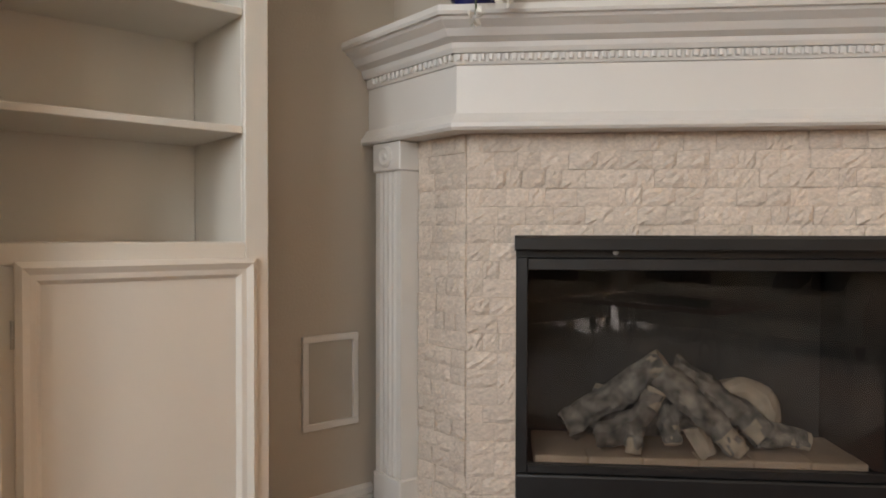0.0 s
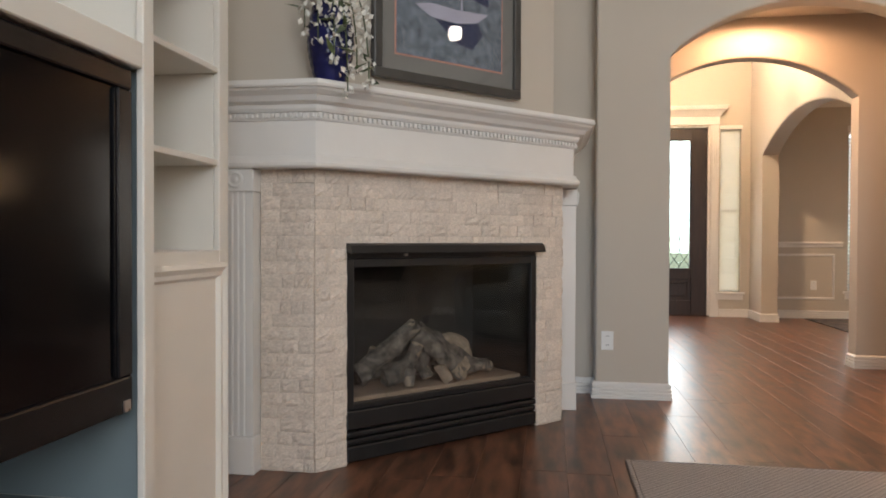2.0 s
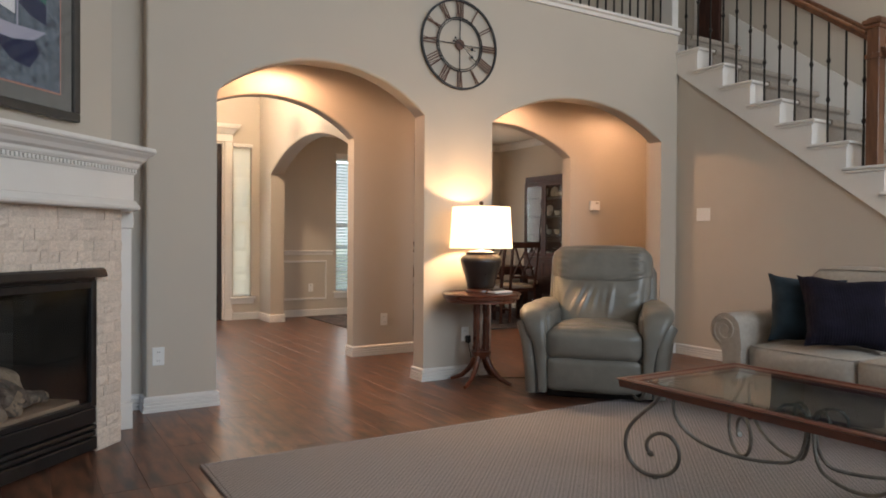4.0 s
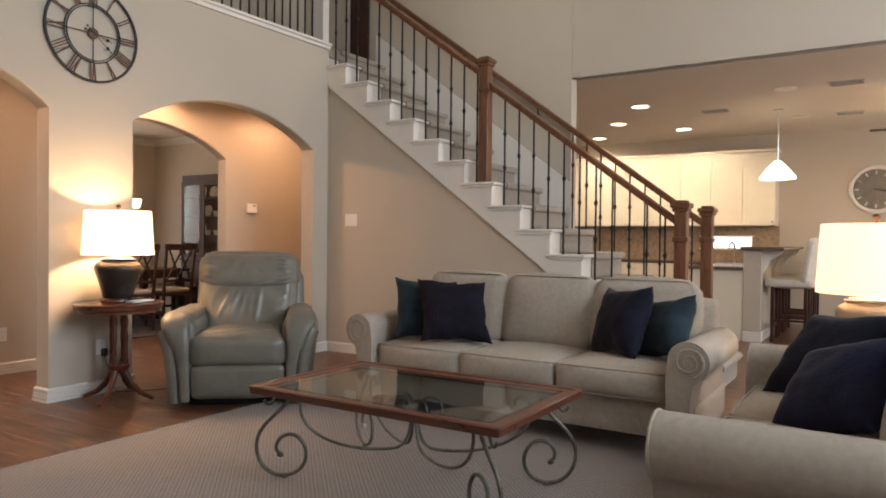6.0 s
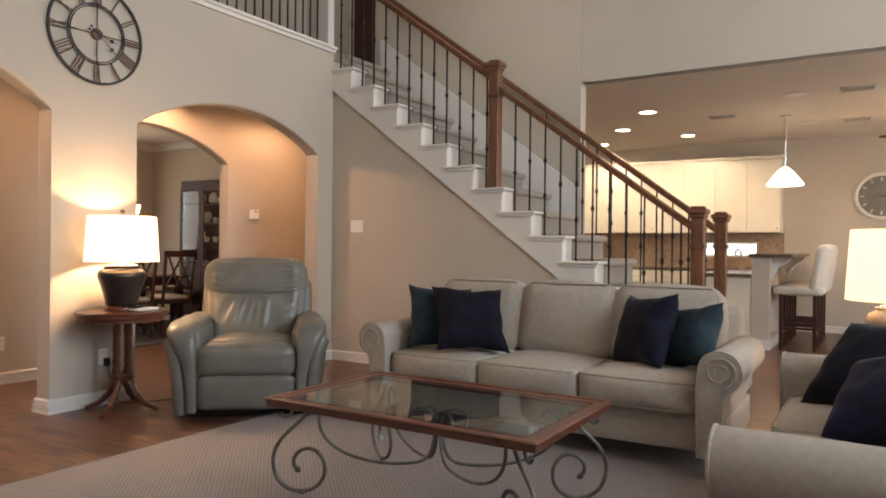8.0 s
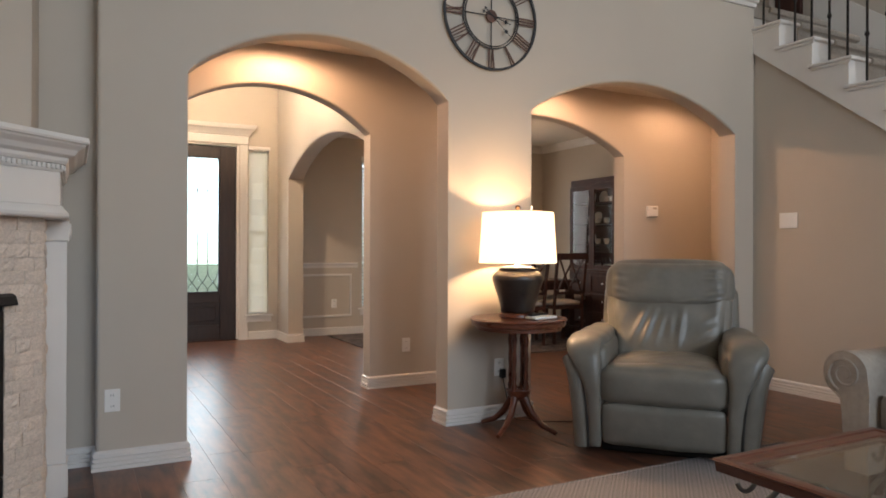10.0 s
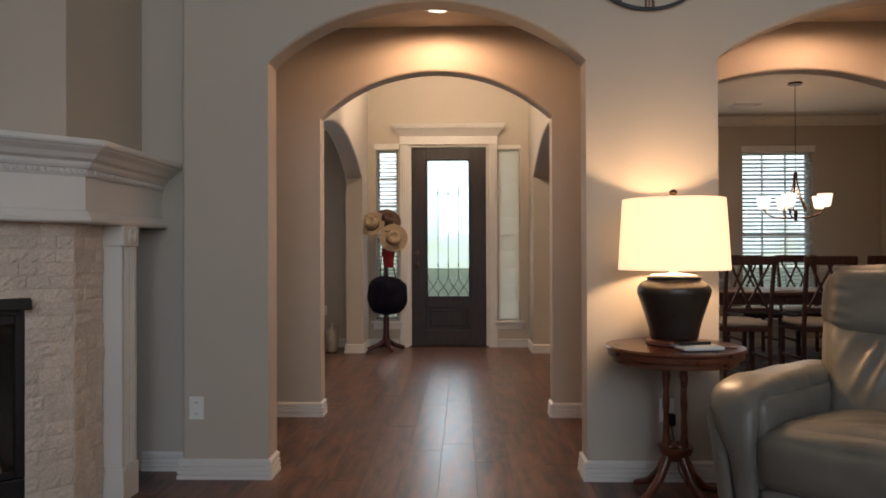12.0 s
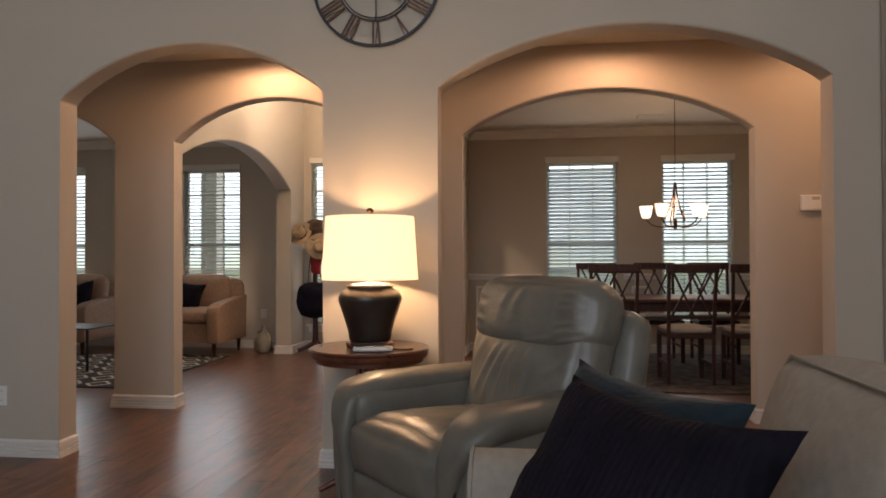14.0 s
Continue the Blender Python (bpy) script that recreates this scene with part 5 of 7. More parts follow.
part("outer_rim", hoop(0.358, 0.016, 0.014), DARKM, CLK, smooth=30)
part("inner_rim", hoop(0.218, 0.008, 0.010), DARKM, CLK, smooth=30)
part("inner_rim", hoop(0.202, 0.006, 0.010), DARKM, CLK, smooth=30)
sp = BM()
for i in range(4):
    box(sp, 0.03, -0.003, 0.016, 0.215, 0.003, 0.022, m=pose(0, 0, 0, 0, 0, 90 * i))
part("spokes", sp, DARKM, CLK)
NUM = ["XII", "I", "II", "III", "IIII", "V", "VI", "VII", "VIII", "IX", "X", "XI"]
WID = {"I": 0.020, "V": 0.034, "X": 0.036}
for i, s in enumerate(NUM):
    m = pose(0, 0, 0, 0, 0, -30 * i)
    tot = sum(WID[c] for c in s)
    x = -tot / 2
    nb = BM()
    r0, r1 = 0.223, 0.350
    for c in s:
        w = WID[c]
        cx = x + w / 2
        def stroke(xa, xb, th):
            a, b = Vector((xa, r0, 0)), Vector((xb, r1, 0))
            vs = [(a.x - th, a.y), (a.x + th, a.y), (b.x + th, b.y), (b.x - th, b.y)]
            lo = [nb.verts.new(m @ Vector((px_, py_, 0.015))) for px_, py_ in vs]
            hi = [nb.verts.new(m @ Vector((px_, py_, 0.021))) for px_, py_ in vs]
            nb.faces.new(lo)
            nb.faces.new(hi)
            for q in range(4):
                nb.faces.new((lo[q], lo[(q + 1) % 4], hi[(q + 1) % 4], hi[q]))
        if c == "I":
            stroke(cx, cx, 0.0045)
        elif c == "V":
            stroke(cx, cx - w * 0.36, 0.006)
            stroke(cx, cx + w * 0.36, 0.0025)
        else:
            stroke(cx + w * 0.34, cx - w * 0.34, 0.006)
            stroke(cx - w * 0.34, cx + w * 0.34, 0.0025)
        x += w
    part("numeral", nb, RUST, CLK)
part("hub", lathe([(0.042, 0.010), (0.042, 0.024), (0.03, 0.030), (0, 0.031)], 28), RUST, CLK, "rusty round hub", smooth=40)
for ang, L in ((-105, 0.15), (-130, 0.19)):
    hd = BM()
    box(hd, -0.0022, -0.075, 0.0315, 0.0022, L, 0.0345)
    lathe([(0.0, 0.0315), (0.014, 0.0315), (0.014, 0.0345), (0, 0.0345)], 12, hd, m=pose(0, L * 0.75, 0))
    lathe([(0.0, 0.0315), (0.009, 0.0315), (0.009, 0.0345), (0, 0.0345)], 12, hd, m=pose(0, -0.07, 0))
    part("hand_pointer", hd, DARKM, CLK, m=pose(0, 0, 0, 0, 0, ang))
part("spacer", lathe([(0.012, 0.0), (0.012, 0.0165)], 10), DARKM, CLK)


def plate(name, m, w, h, label, cat, kind):
    """Wall plate; local x-z plane, front towards -y."""
    p = thing(name, m, label, cat)
    part("plate", bx(-w / 2, -0.006, -h / 2, w / 2, 0, h / 2, bev=0.002), PLASTIC, p)
    if kind == "outlet":
        for z in (-0.028, 0.028):
            s = part("socket", lathe([(0.017, 0), (0.017, 0.003), (0, 0.003)], 16, m=pose(0, -0.006, z, 90)), PLASTIC, p)
            for x in (-0.006, 0.006):
                part("slot", bx(x - 0.0012, -0.0098, z - 0.005, x + 0.0012, -0.0092, z + 0.006), BLACK, s)
    elif kind == "switch":
        for x in (-0.024, 0.024):
            part("rocker", bx(x - 0.016, -0.010, -0.032, x + 0.016, -0.006, 0.032, bev=0.002), PLASTIC, p)
    return p


plate("outlet", pose(0.04, YA - 0.001, 0.36), 0.075, 0.118, "white duplex outlet on the arched wall", "outlet", "outlet")
plate("outlet", pose(2.425, YA - 0.001, 0.355), 0.075, 0.118, "white duplex outlet with a black plug", "outlet", "outlet")
plate("outlet", pose(2.36, YB - 0.001, 0.345), 0.075, 0.118, "white duplex outlet in the hallway", "outlet", "outlet")
plate("outlet", pose(-0.30, 8.296, 0.45), 0.075, 0.118, "white outlet in the study", "outlet", "outlet")
plate("light_switch", pose(5.0, 2.975, 1.40, 0, 0, -90), 0.16, 0.125, "white double light switch on the stair wall", "switch", "switch")
plug = thing("power_plug", pose(2.44, YA - 0.012, 0.315), "black plug and cord in the outlet", "plug")
part("body", bx(-0.02, -0.035, -0.03, 0.02, 0, 0.03, bev=0.006), BLACK, plug)
cd = BM()
tube(cd, [(0, -0.02, -0.03), (0.01, -0.04, -0.12), (0.03, -0.05, -0.25), (0.06, -0.10, -0.305), (0.2, -0.2, -0.31), (0.4, -0.3, -0.31), (0.6, -0.35, -0.31)], 0.003, 6)
part("cord", cd, BLACK, plug)
th = thing("thermostat", pose(5.15, YB - 0.001, 1.555), "white wall thermostat with a small display", "thermostat")
part("body", bx(-0.075, -0.03, -0.055, 0.075, 0, 0.055, bev=0.006), PLASTIC, th)
part("display", bx(0.0, -0.032, 0.02, 0.05, -0.0302, 0.042), VENT, th)

# framed print over the mantel
PFM = pose(-1.105, 1.865, 1.715, 0, 0, 45.5) @ Matrix.Translation((0, 0.0, 0))
PW_, PH_ = 0.885, 1.06
pic = thing("framed_picture", PFM, "framed sailboat print with grey mat over the mantel", "picture")
FRAME = mat("charcoal_frame", (0.05, 0.047, 0.043), 0.4, var=0.15, scale=12)
MATG = mat("grey_mat_board", (0.19, 0.185, 0.17), 0.9, var=0.06)
CORAL = mat("coral_fillet", (0.55, 0.24, 0.18), 0.6)
SEA = mat("print_sea", (0.09, 0.12, 0.16), 0.7, var=0.3, scale=26, color2=(0.20, 0.245, 0.29))
SAIL = mat("print_sail", (0.70, 0.70, 0.72), 0.8, var=0.08)
REDS = mat("print_red", (0.40, 0.04, 0.06), 0.8)
GRN = mat("print_green", (0.05, 0.20, 0.15), 0.8)
NVS = mat("print_navy", (0.02, 0.03, 0.08), 0.8)
HULL = mat("print_hull", (0.42, 0.41, 0.50), 0.8)
fb = BM()
for a in ((0, 0, PW_, 0.045), (0, PH_ - 0.045, PW_, PH_), (0, 0.045, 0.045, PH_ - 0.045), (PW_ - 0.045, 0.045, PW_, PH_ - 0.045)):
    box(fb, a[0], -0.022, a[1], a[2], 0.012, a[3], bev=0.006, seg=2)
part("frame", fb, FRAME, pic, "charcoal wooden frame")
part("mat_board", bx(0.045, -0.004, 0.045, PW_ - 0.045, 0.0, PH_ - 0.045), MATG, pic)
ax0, az0, ax1, az1 = 0.125, 0.125, PW_ - 0.125, PH_ - 0.125
part("fillet", bx(ax0 - 0.008, -0.0055, az0 - 0.008, ax1 + 0.008, -0.0042, az1 + 0.008), CORAL, pic)
part("print", bx(ax0, -0.0075, az0, ax1, -0.006, az1), SEA, pic, "sea-blue sailboat print")


def cut(name, pts, mt, y):
    part(name, prism([(ax0 + u * (ax1 - ax0), az0 + v * (az1 - az0)) for u, v in pts], 0.0006, m=Matrix.Translation((0, y, 0))), mt, pic)


cut("shadow", [(0.34, 0.24), (0.55, 0.12), (0.7, 0.10), (0.8, 0.2), (0.75, 0.265), (0.55, 0.235)], NVS, -0.0083)
cut("hull", [(0.16, 0.30), (0.30, 0.245), (0.55, 0.24), (0.75, 0.27), (0.86, 0.335), (0.55, 0.32), (0.3, 0.325)], HULL, -0.0085)
cut("mast", [(0.585, 0.32), (0.60, 0.32), (0.60, 0.95), (0.59, 0.95)], HULL, -0.0084)
cut("sail", [(0.35, 0.42), (0.57, 0.38), (0.58, 0.92), (0.44, 0.66)], SAIL, -0.0088)
cut("sail", [(0.15, 0.42), (0.31, 0.40), (0.32, 0.80)], SAIL, -0.0088)
cut("spinnaker", [(0.61, 0.60), (0.86, 0.58), (0.84, 0.72), (0.75, 0.85), (0.62, 0.9)], REDS, -0.0090)
cut("spinnaker", [(0.61, 0.55), (0.86, 0.50), (0.86, 0.58), (0.61, 0.60)], GRN, -0.0090)
cut("spinnaker", [(0.61, 0.45), (0.72, 0.40), (0.86, 0.38), (0.86, 0.50), (0.61, 0.55)], NVS, -0.0090)
pg = part("glass", bx(0.046, -0.0125, 0.046, PW_ - 0.046, -0.0105, PH_ - 0.046), glassy("picture_glass", (0.97, 0.97, 0.97), 0.045), pic)
pg.visible_shadow = False

# vase with white wisteria on the mantel
VZ = 1.6275
vase = thing("vase", pose(-1.215, 1.615, VZ), "cobalt blue ribbed ceramic vase with white hanging flowers", "vase")
COB = mat("cobalt_glaze", (0.012, 0.014, 0.075), 0.14, var=0.35, scale=10)
prof = []
for i in range(29):
    s = i / 28
    r = 0.062 + 0.034 * math.sin(math.pi * min(1, s * 1.05) * 0.85) + 0.002 * math.sin(s * 60)
    prof.append((r, 0.31 * s))
prof += [(0.05, 0.318), (0.055, 0.335), (0.045, 0.335), (0.04, 0.30), (0.0, 0.29)]
part("body", lathe(prof, 32), COB, vase, smooth=40)
WFL = mat("white_petal", (0.72, 0.69, 0.62), 0.7, var=0.08, scale=30)
LEAF = mat("green_leaf", (0.06, 0.08, 0.03), 0.6, var=0.4, scale=20)
rf = random.Random(11)
STEMS = [(0.14, -0.10, 0.42, 0.02), (0.10, -0.09, 0.40, -0.05), (0.05, -0.11, 0.36, 0.09), (0.17, -0.03, 0.45, 0.0), (-0.02, -0.10, 0.40, 0.16), (-0.09, -0.06, 0.48, 0.22), (0.0, 0.02, 0.56, 0.3)]
for sx, sy, zt, ze in STEMS:
    st = BM()
    pts = bez((0, 0, 0.30), (sx * 0.2, sy * 0.2, zt), (sx * 0.8, sy * 0.8, zt + 0.05), (sx, sy, ze + 0.08), 12) + [(sx, sy, ze)]
    tube(st, pts, 0.003, 5)
    part("stem", st, LEAF, vase)
    fl = BM()
    lf = BM()
    for p in pts[5:]:
        for _ in range(9):
            c = Vector(p) + Vector((rf.uniform(-1, 1), rf.uniform(-1, 1), rf.uniform(-1.2, 0.8))) * 0.026
            q = Euler((rf.uniform(0, 6), rf.uniform(0, 6), rf.uniform(0, 6))).to_matrix().to_4x4()
            s = rf.uniform(0.010, 0.017)
            vs = [fl.verts.new(c + (q @ Vector(v)) * s) for v in ((-1, 0, 0), (0, -0.8, 0.35), (1, 0, 0), (0, 0.8, 0.35))]
            fl.faces.new(vs)
        if rf.random() < 0.5:
            c = Vector(p)
            d = Vector((rf.uniform(-1, 1), rf.uniform(-1, 1), rf.uniform(-0.2, 0.8))).normalized()
            w = d.orthogonal().normalized() * 0.012
            lf.faces.new([lf.verts.new(v) for v in (c, c + d * 0.04 + w, c + d * 0.09, c + d * 0.04 - w)])
    part("blossoms", fl, WFL, vase, "hanging white blossoms")
    part("leaves", lf, LEAF, vase)


# ---- windows, doors and the outdoors
VINYL = mat("white_vinyl", (0.74, 0.74, 0.72), 0.45, var=0.02)
SLAT = cloth_shade("blind_slat", (0.84, 0.87, 0.86), 0.0)
[n_ for n_ in SLAT.node_tree.nodes if n_.type == "MIX_SHADER"][0].inputs[0].default_value = 0.8
# faint emission adds a backlit look to the sidelight's cloth
SHADEC = cloth_shade("glowing_cellular_shade", (0.80, 0.76, 0.64), 0.10)
YF = 8.30


def window(n, x0, x1, z0, z1, blinds=True, tilt=38):
    w = tagged(new("window_%d" % n), "white window with horizontal blinds" if blinds else "narrow sidelight window with a cream pleated shade", "window", "", "structure")
    fr = BM()
    y0, y1 = YF + 0.09, YF + 0.14
    for a in ((x0, z0, x1, z0 + 0.04), (x0, z1 - 0.04, x1, z1), (x0, z0 + 0.04, x0 + 0.04, z1 - 0.04), (x1 - 0.04, z0 + 0.04, x1, z1 - 0.04)):
        box(fr, a[0], y0, a[1], a[2], y1, a[3], bev=0.003)
    zm = (z0 + z1) / 2
    box(fr, x0 + 0.04, y0 + 0.005, zm - 0.02, x1 - 0.04, y1, zm + 0.02, bev=0.003)
    part("window_frame", fr, VINYL, w)
    mu = BM()
    if x1 - x0 > 0.5:
        for f in (1 / 3, 2 / 3):
            xm = x0 + (x1 - x0) * f
            box(mu, xm - 0.009, y0 + 0.012, z0 + 0.04, xm + 0.009, y0 + 0.03, z1 - 0.04)
    for f in (0.17, 0.33, 0.67, 0.83):
        z = z0 + (z1 - z0) * f
        box(mu, x0 + 0.04, y0 + 0.0125, z - 0.009, x1 - 0.04, y0 + 0.029, z + 0.009)
    part("muntins", mu, VINYL, w)
    for za, zb in ((z0 + 0.04, zm - 0.02), (zm + 0.02, z1 - 0.04)):
        p = part("pane", bx(x0 + 0.04, y0 + 0.034, za, x1 - 0.04, y0 + 0.038, zb), GLASS, w)
        p.visible_shadow = False
    part("window_sill", bx(x0 - 0.05, YF - 0.045, z0 - 0.03, x1 + 0.05, YF + 0.088, z0 - 0.002, bev=0.005), WHITE, w)
    part("apron", bx(x0 - 0.03, YF - 0.018, z0 - 0.10, x1 + 0.03, YF - 0.001, z0 - 0.031, bev=0.004), WHITE, w)
    if blinds:
        b = thing("window_blind", pose(0, 0, 0), "white two-inch slatted window blind half open", "blind", "window blinds")
        part("valance", bx(x0 - 0.015, YF - 0.035, z1 - 0.02, x1 + 0.015, YF + 0.02, z1 + 0.055, bev=0.004), WHITE, b)
        sl = finish("slat", bx(x0 + 0.008, -0.025, -0.0015, x1 - 0.008, 0.025, 0.0015), SLAT)
        k = int((z1 - z0 - 0.06) / 0.047)
        for i in range(k):
            o = new("slat", sl)
            o.parent, o.matrix_basis = b, pose(0, YF + 0.045, z0 + 0.035 + i * 0.047, tilt)
        part("bottom_rail", bx(x0 + 0.008, YF + 0.02, z0 + 0.002, x1 - 0.008, YF + 0.07, z0 + 0.02, bev=0.003), SLAT, b)
        lad = BM()
        for f in (0.18, 0.82):
            xm = x0 + (x1 - x0) * f
            box(lad, xm - 0.002, YF + 0.018, z0 + 0.02, xm + 0.002, YF + 0.0195, z1 - 0.02)
        part("ladder_cord", lad, SLAT, b)
    else:
        b = thing("pleated_shade", pose(0, 0, 0), "cream pleated shade over the narrow sidelight", "shade")
        bm = BM()
        k = 5
        pts = []
        for i in range(k * 2 + 1):
            z = z0 + 0.02 + (z1 - z0 - 0.04) * i / (k * 2)
            pts.append((YF + 0.05 - (0.012 if i % 2 else 0), z))
        a = [bm.verts.new((x0 + 0.01, y, z)) for y, z in pts]
        c = [bm.verts.new((x1 - 0.01, y, z)) for y, z in pts]
        for i in range(len(pts) - 1):
            bm.faces.new((a[i], a[i + 1], c[i + 1], c[i]))
        part("fabric", bm, SHADEC, b)
        part("headrail", bx(x0 - 0.01, YF - 0.02, z1 - 0.02, x1 + 0.01, YF + 0.06, z1 + 0.03, bev=0.004), WHITE, b)
    return w


window(1, -3.62, -2.85, 0.35, 2.37, tilt=20)
window(2, -1.44, -0.64, 0.35, 2.37, tilt=16)
window(3, 0.34, 0.62, 0.32, 2.43, tilt=18)
window(4, 1.84, 2.10, 0.32, 2.43, blinds=False)
window(5, 3.38, 4.25, 0.35, 2.37, tilt=-44)
window(6, 4.78, 5.62, 0.35, 2.37, tilt=-18)

# front door
fd = tagged(new("door_1"), "dark wood front door with leaded clear glass", "door", "", "structure")
DX0, DX1, DZ = 0.777, 1.69, 2.44
GX0, GX1, GZ0, GZ1 = 0.955, 1.495, 0.60, 2.30
FDW = mat("door_wood", (0.024, 0.013, 0.010), 0.4, var=0.35, scale=6, stretch=(6, 6, 0.7), bump=0.1, bscale=30)
ys, ye = YF + 0.03, YF + 0.075
for nm, a in (("stile", (DX0, 0.012, GX0, DZ)), ("stile", (GX1, 0.012, DX1, DZ)), ("rail", (GX0, GZ1, GX1, DZ)), ("rail", (GX0, 0.48, GX1, GZ0)), ("rail", (GX0, 0.012, GX1, 0.20))):
    part(nm, bx(a[0], ys, a[1], a[2], ye, a[3], bev=0.003), FDW, fd)
part("panel", bx(GX0, ys + 0.018, 0.20, GX1, ye - 0.01, 0.48), FDW, fd)
part("raised_panel", bx(GX0 + 0.05, ys + 0.006, 0.25, GX1 - 0.05, ys + 0.018, 0.43, bev=0.010), FDW, fd)
gm = BM()
for a in ((GX0, GZ0, GX1, GZ0 + 0.02), (GX0, GZ1 - 0.02, GX1, GZ1), (GX0, GZ0 + 0.02, GX0 + 0.02, GZ1 - 0.02), (GX1 - 0.02, GZ0 + 0.02, GX1, GZ1 - 0.02)):
    box(gm, a[0], ys - 0.006, a[1], a[2], ys + 0.03, a[3], bev=0.004)
part("glazing_bead", gm, FDW, fd)
gp = part("pane", bx(GX0 + 0.02, ys + 0.02, GZ0 + 0.02, GX1 - 0.02, ys + 0.026, GZ1 - 0.02), glassy("door_glass", (0.95, 0.98, 0.98), 0.05, 0.05), fd)
gp.visible_shadow = False
ir = BM()
gx = [GX0 + 0.02 + (GX1 - GX0 - 0.04) * f for f in (0, 0.25, 0.5, 0.75, 1)]
for xm in gx[1:4]:
    tube(ir, [(xm, ys + 0.014, GZ0 + 0.25), (xm, ys + 0.014, GZ1 - 0.30)], 0.004, 6)
    for z in (GZ0 + 0.40, GZ1 - 0.42):
        lathe([(0.004, -0.025), (0.011, 0), (0.004, 0.025)], 8, ir, m=pose(xm, ys + 0.014, z))
for i in range(4):
    a, b = gx[i], gx[i + 1]
    tube(ir, bez((a, ys + 0.014, GZ0 + 0.28), (a + 0.01, ys + 0.014, GZ0 + 0.14), (b, ys + 0.014, GZ0 + 0.10), (b, ys + 0.014, GZ0 + 0.02), 8), 0.004, 6)
    tube(ir, bez((b, ys + 0.012, GZ0 + 0.28), (b - 0.01, ys + 0.012, GZ0 + 0.14), (a, ys + 0.012, GZ0 + 0.10), (a, ys + 0.012, GZ0 + 0.02), 8), 0.004, 6)
    tube(ir, [(a, ys + 0.014, GZ1 - 0.02), ((a + b) / 2, ys + 0.014, GZ1 - 0.10), (b, ys + 0.014, GZ1 - 0.02)], 0.004, 6)
part("iron_grille", ir, IRON, fd, "black iron scrollwork")
kn = part("door_handle", lathe([(0.026, 0), (0.026, 0.006), (0.01, 0.01), (0.01, 0.04), (0.027, 0.05), (0.027, 0.062), (0, 0.07)], 18, m=pose(DX0 + 0.07, ys, 1.0, 90)), BRONZE, fd, smooth=40)
part("deadbolt", lathe([(0.026, 0), (0.024, 0.012), (0, 0.014)], 18, m=pose(DX0 + 0.07, ys, 1.15, 90)), BRONZE, fd, smooth=40)
part("threshold", bx(0.741, YF + 0.0, -0.011, 1.719, YF + 0.12, 0.012), WOODDARK, fd)
jm = BM()
box(jm, 0.741, YF, 0.013, 0.775, YF + 0.12, 2.445)
box(jm, 1.692, YF, 0.013, 1.719, YF + 0.12, 2.445)
box(jm, 0.741, YF, 2.446, 1.719, YF + 0.12, 2.459)
part("jamb", jm, WHITE, fd)
dc = tagged(new("trim_door"), "white fluted door casing with a crown header", "trim", "", "structure")
for xa in (0.640, 1.722):
    cb = bx(xa, YF - 0.022, 0.0, xa + 0.102, YF - 0.001, 2.47, bev=0.004)
    for k in range(3):
        box(cb, xa + 0.018 + k * 0.024, YF - 0.027, 0.16, xa + 0.032 + k * 0.024, YF - 0.0215, 2.44, bev=0.002)
    part("casing", cb, WHITE, dc)
    part("plinth_block", bx(xa - 0.005, YF - 0.032, 0, xa + 0.107, YF - 0.0275, 0.15, bev=0.002), WHITE, dc)
part("frieze", bx(0.635, YF - 0.03, 2.471, 1.829, YF - 0.001, 2.575, bev=0.004), WHITE, dc)
part("crown", sweep([(0.635, YF - 0.001), (0.635, YF - 0.03), (1.829, YF - 0.03), (1.829, YF - 0.001)], [(0, 2.576), (0.012, 2.580), (0.02, 2.60), (0.05, 2.64), (0.075, 2.66), (0.085, 2.69), (0.09, 2.71), (0, 2.715)]), WHITE, dc)

# outdoors: lawn, and a backdrop whose emission carries the pale daylight haze
GRASS = mat("lawn", (0.19, 0.23, 0.13), 0.95, var=0.3, scale=4, bump=0.3, bscale=40)
structure("ground", bx(-300, 8.47, -0.30, 300, 400, -0.12), GRASS, "green front lawn reaching the horizon", "ground")
DAYGLOW = bpy.data.materials.new("glowing_distance")
DAYGLOW.use_nodes = True
hn, hl_ = DAYGLOW.node_tree.nodes, DAYGLOW.node_tree.links
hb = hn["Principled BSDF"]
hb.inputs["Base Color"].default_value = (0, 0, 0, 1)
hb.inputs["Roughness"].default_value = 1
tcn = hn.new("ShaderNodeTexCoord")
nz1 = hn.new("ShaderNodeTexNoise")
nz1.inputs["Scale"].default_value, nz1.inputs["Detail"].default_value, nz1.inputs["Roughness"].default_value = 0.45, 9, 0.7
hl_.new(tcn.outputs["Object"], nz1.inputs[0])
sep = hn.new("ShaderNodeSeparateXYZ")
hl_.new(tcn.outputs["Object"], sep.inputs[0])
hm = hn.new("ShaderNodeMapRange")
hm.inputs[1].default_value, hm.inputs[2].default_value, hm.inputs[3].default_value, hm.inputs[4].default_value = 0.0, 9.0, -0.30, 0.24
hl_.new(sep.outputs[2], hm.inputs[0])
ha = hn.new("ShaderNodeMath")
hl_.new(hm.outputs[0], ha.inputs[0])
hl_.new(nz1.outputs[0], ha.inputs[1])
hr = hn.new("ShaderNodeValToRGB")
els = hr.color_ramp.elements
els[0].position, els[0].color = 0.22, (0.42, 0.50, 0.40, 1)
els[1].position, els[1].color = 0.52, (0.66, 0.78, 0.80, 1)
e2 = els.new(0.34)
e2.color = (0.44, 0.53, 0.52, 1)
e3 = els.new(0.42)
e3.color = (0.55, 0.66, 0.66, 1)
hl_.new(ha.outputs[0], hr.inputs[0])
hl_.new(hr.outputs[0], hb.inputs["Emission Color"])
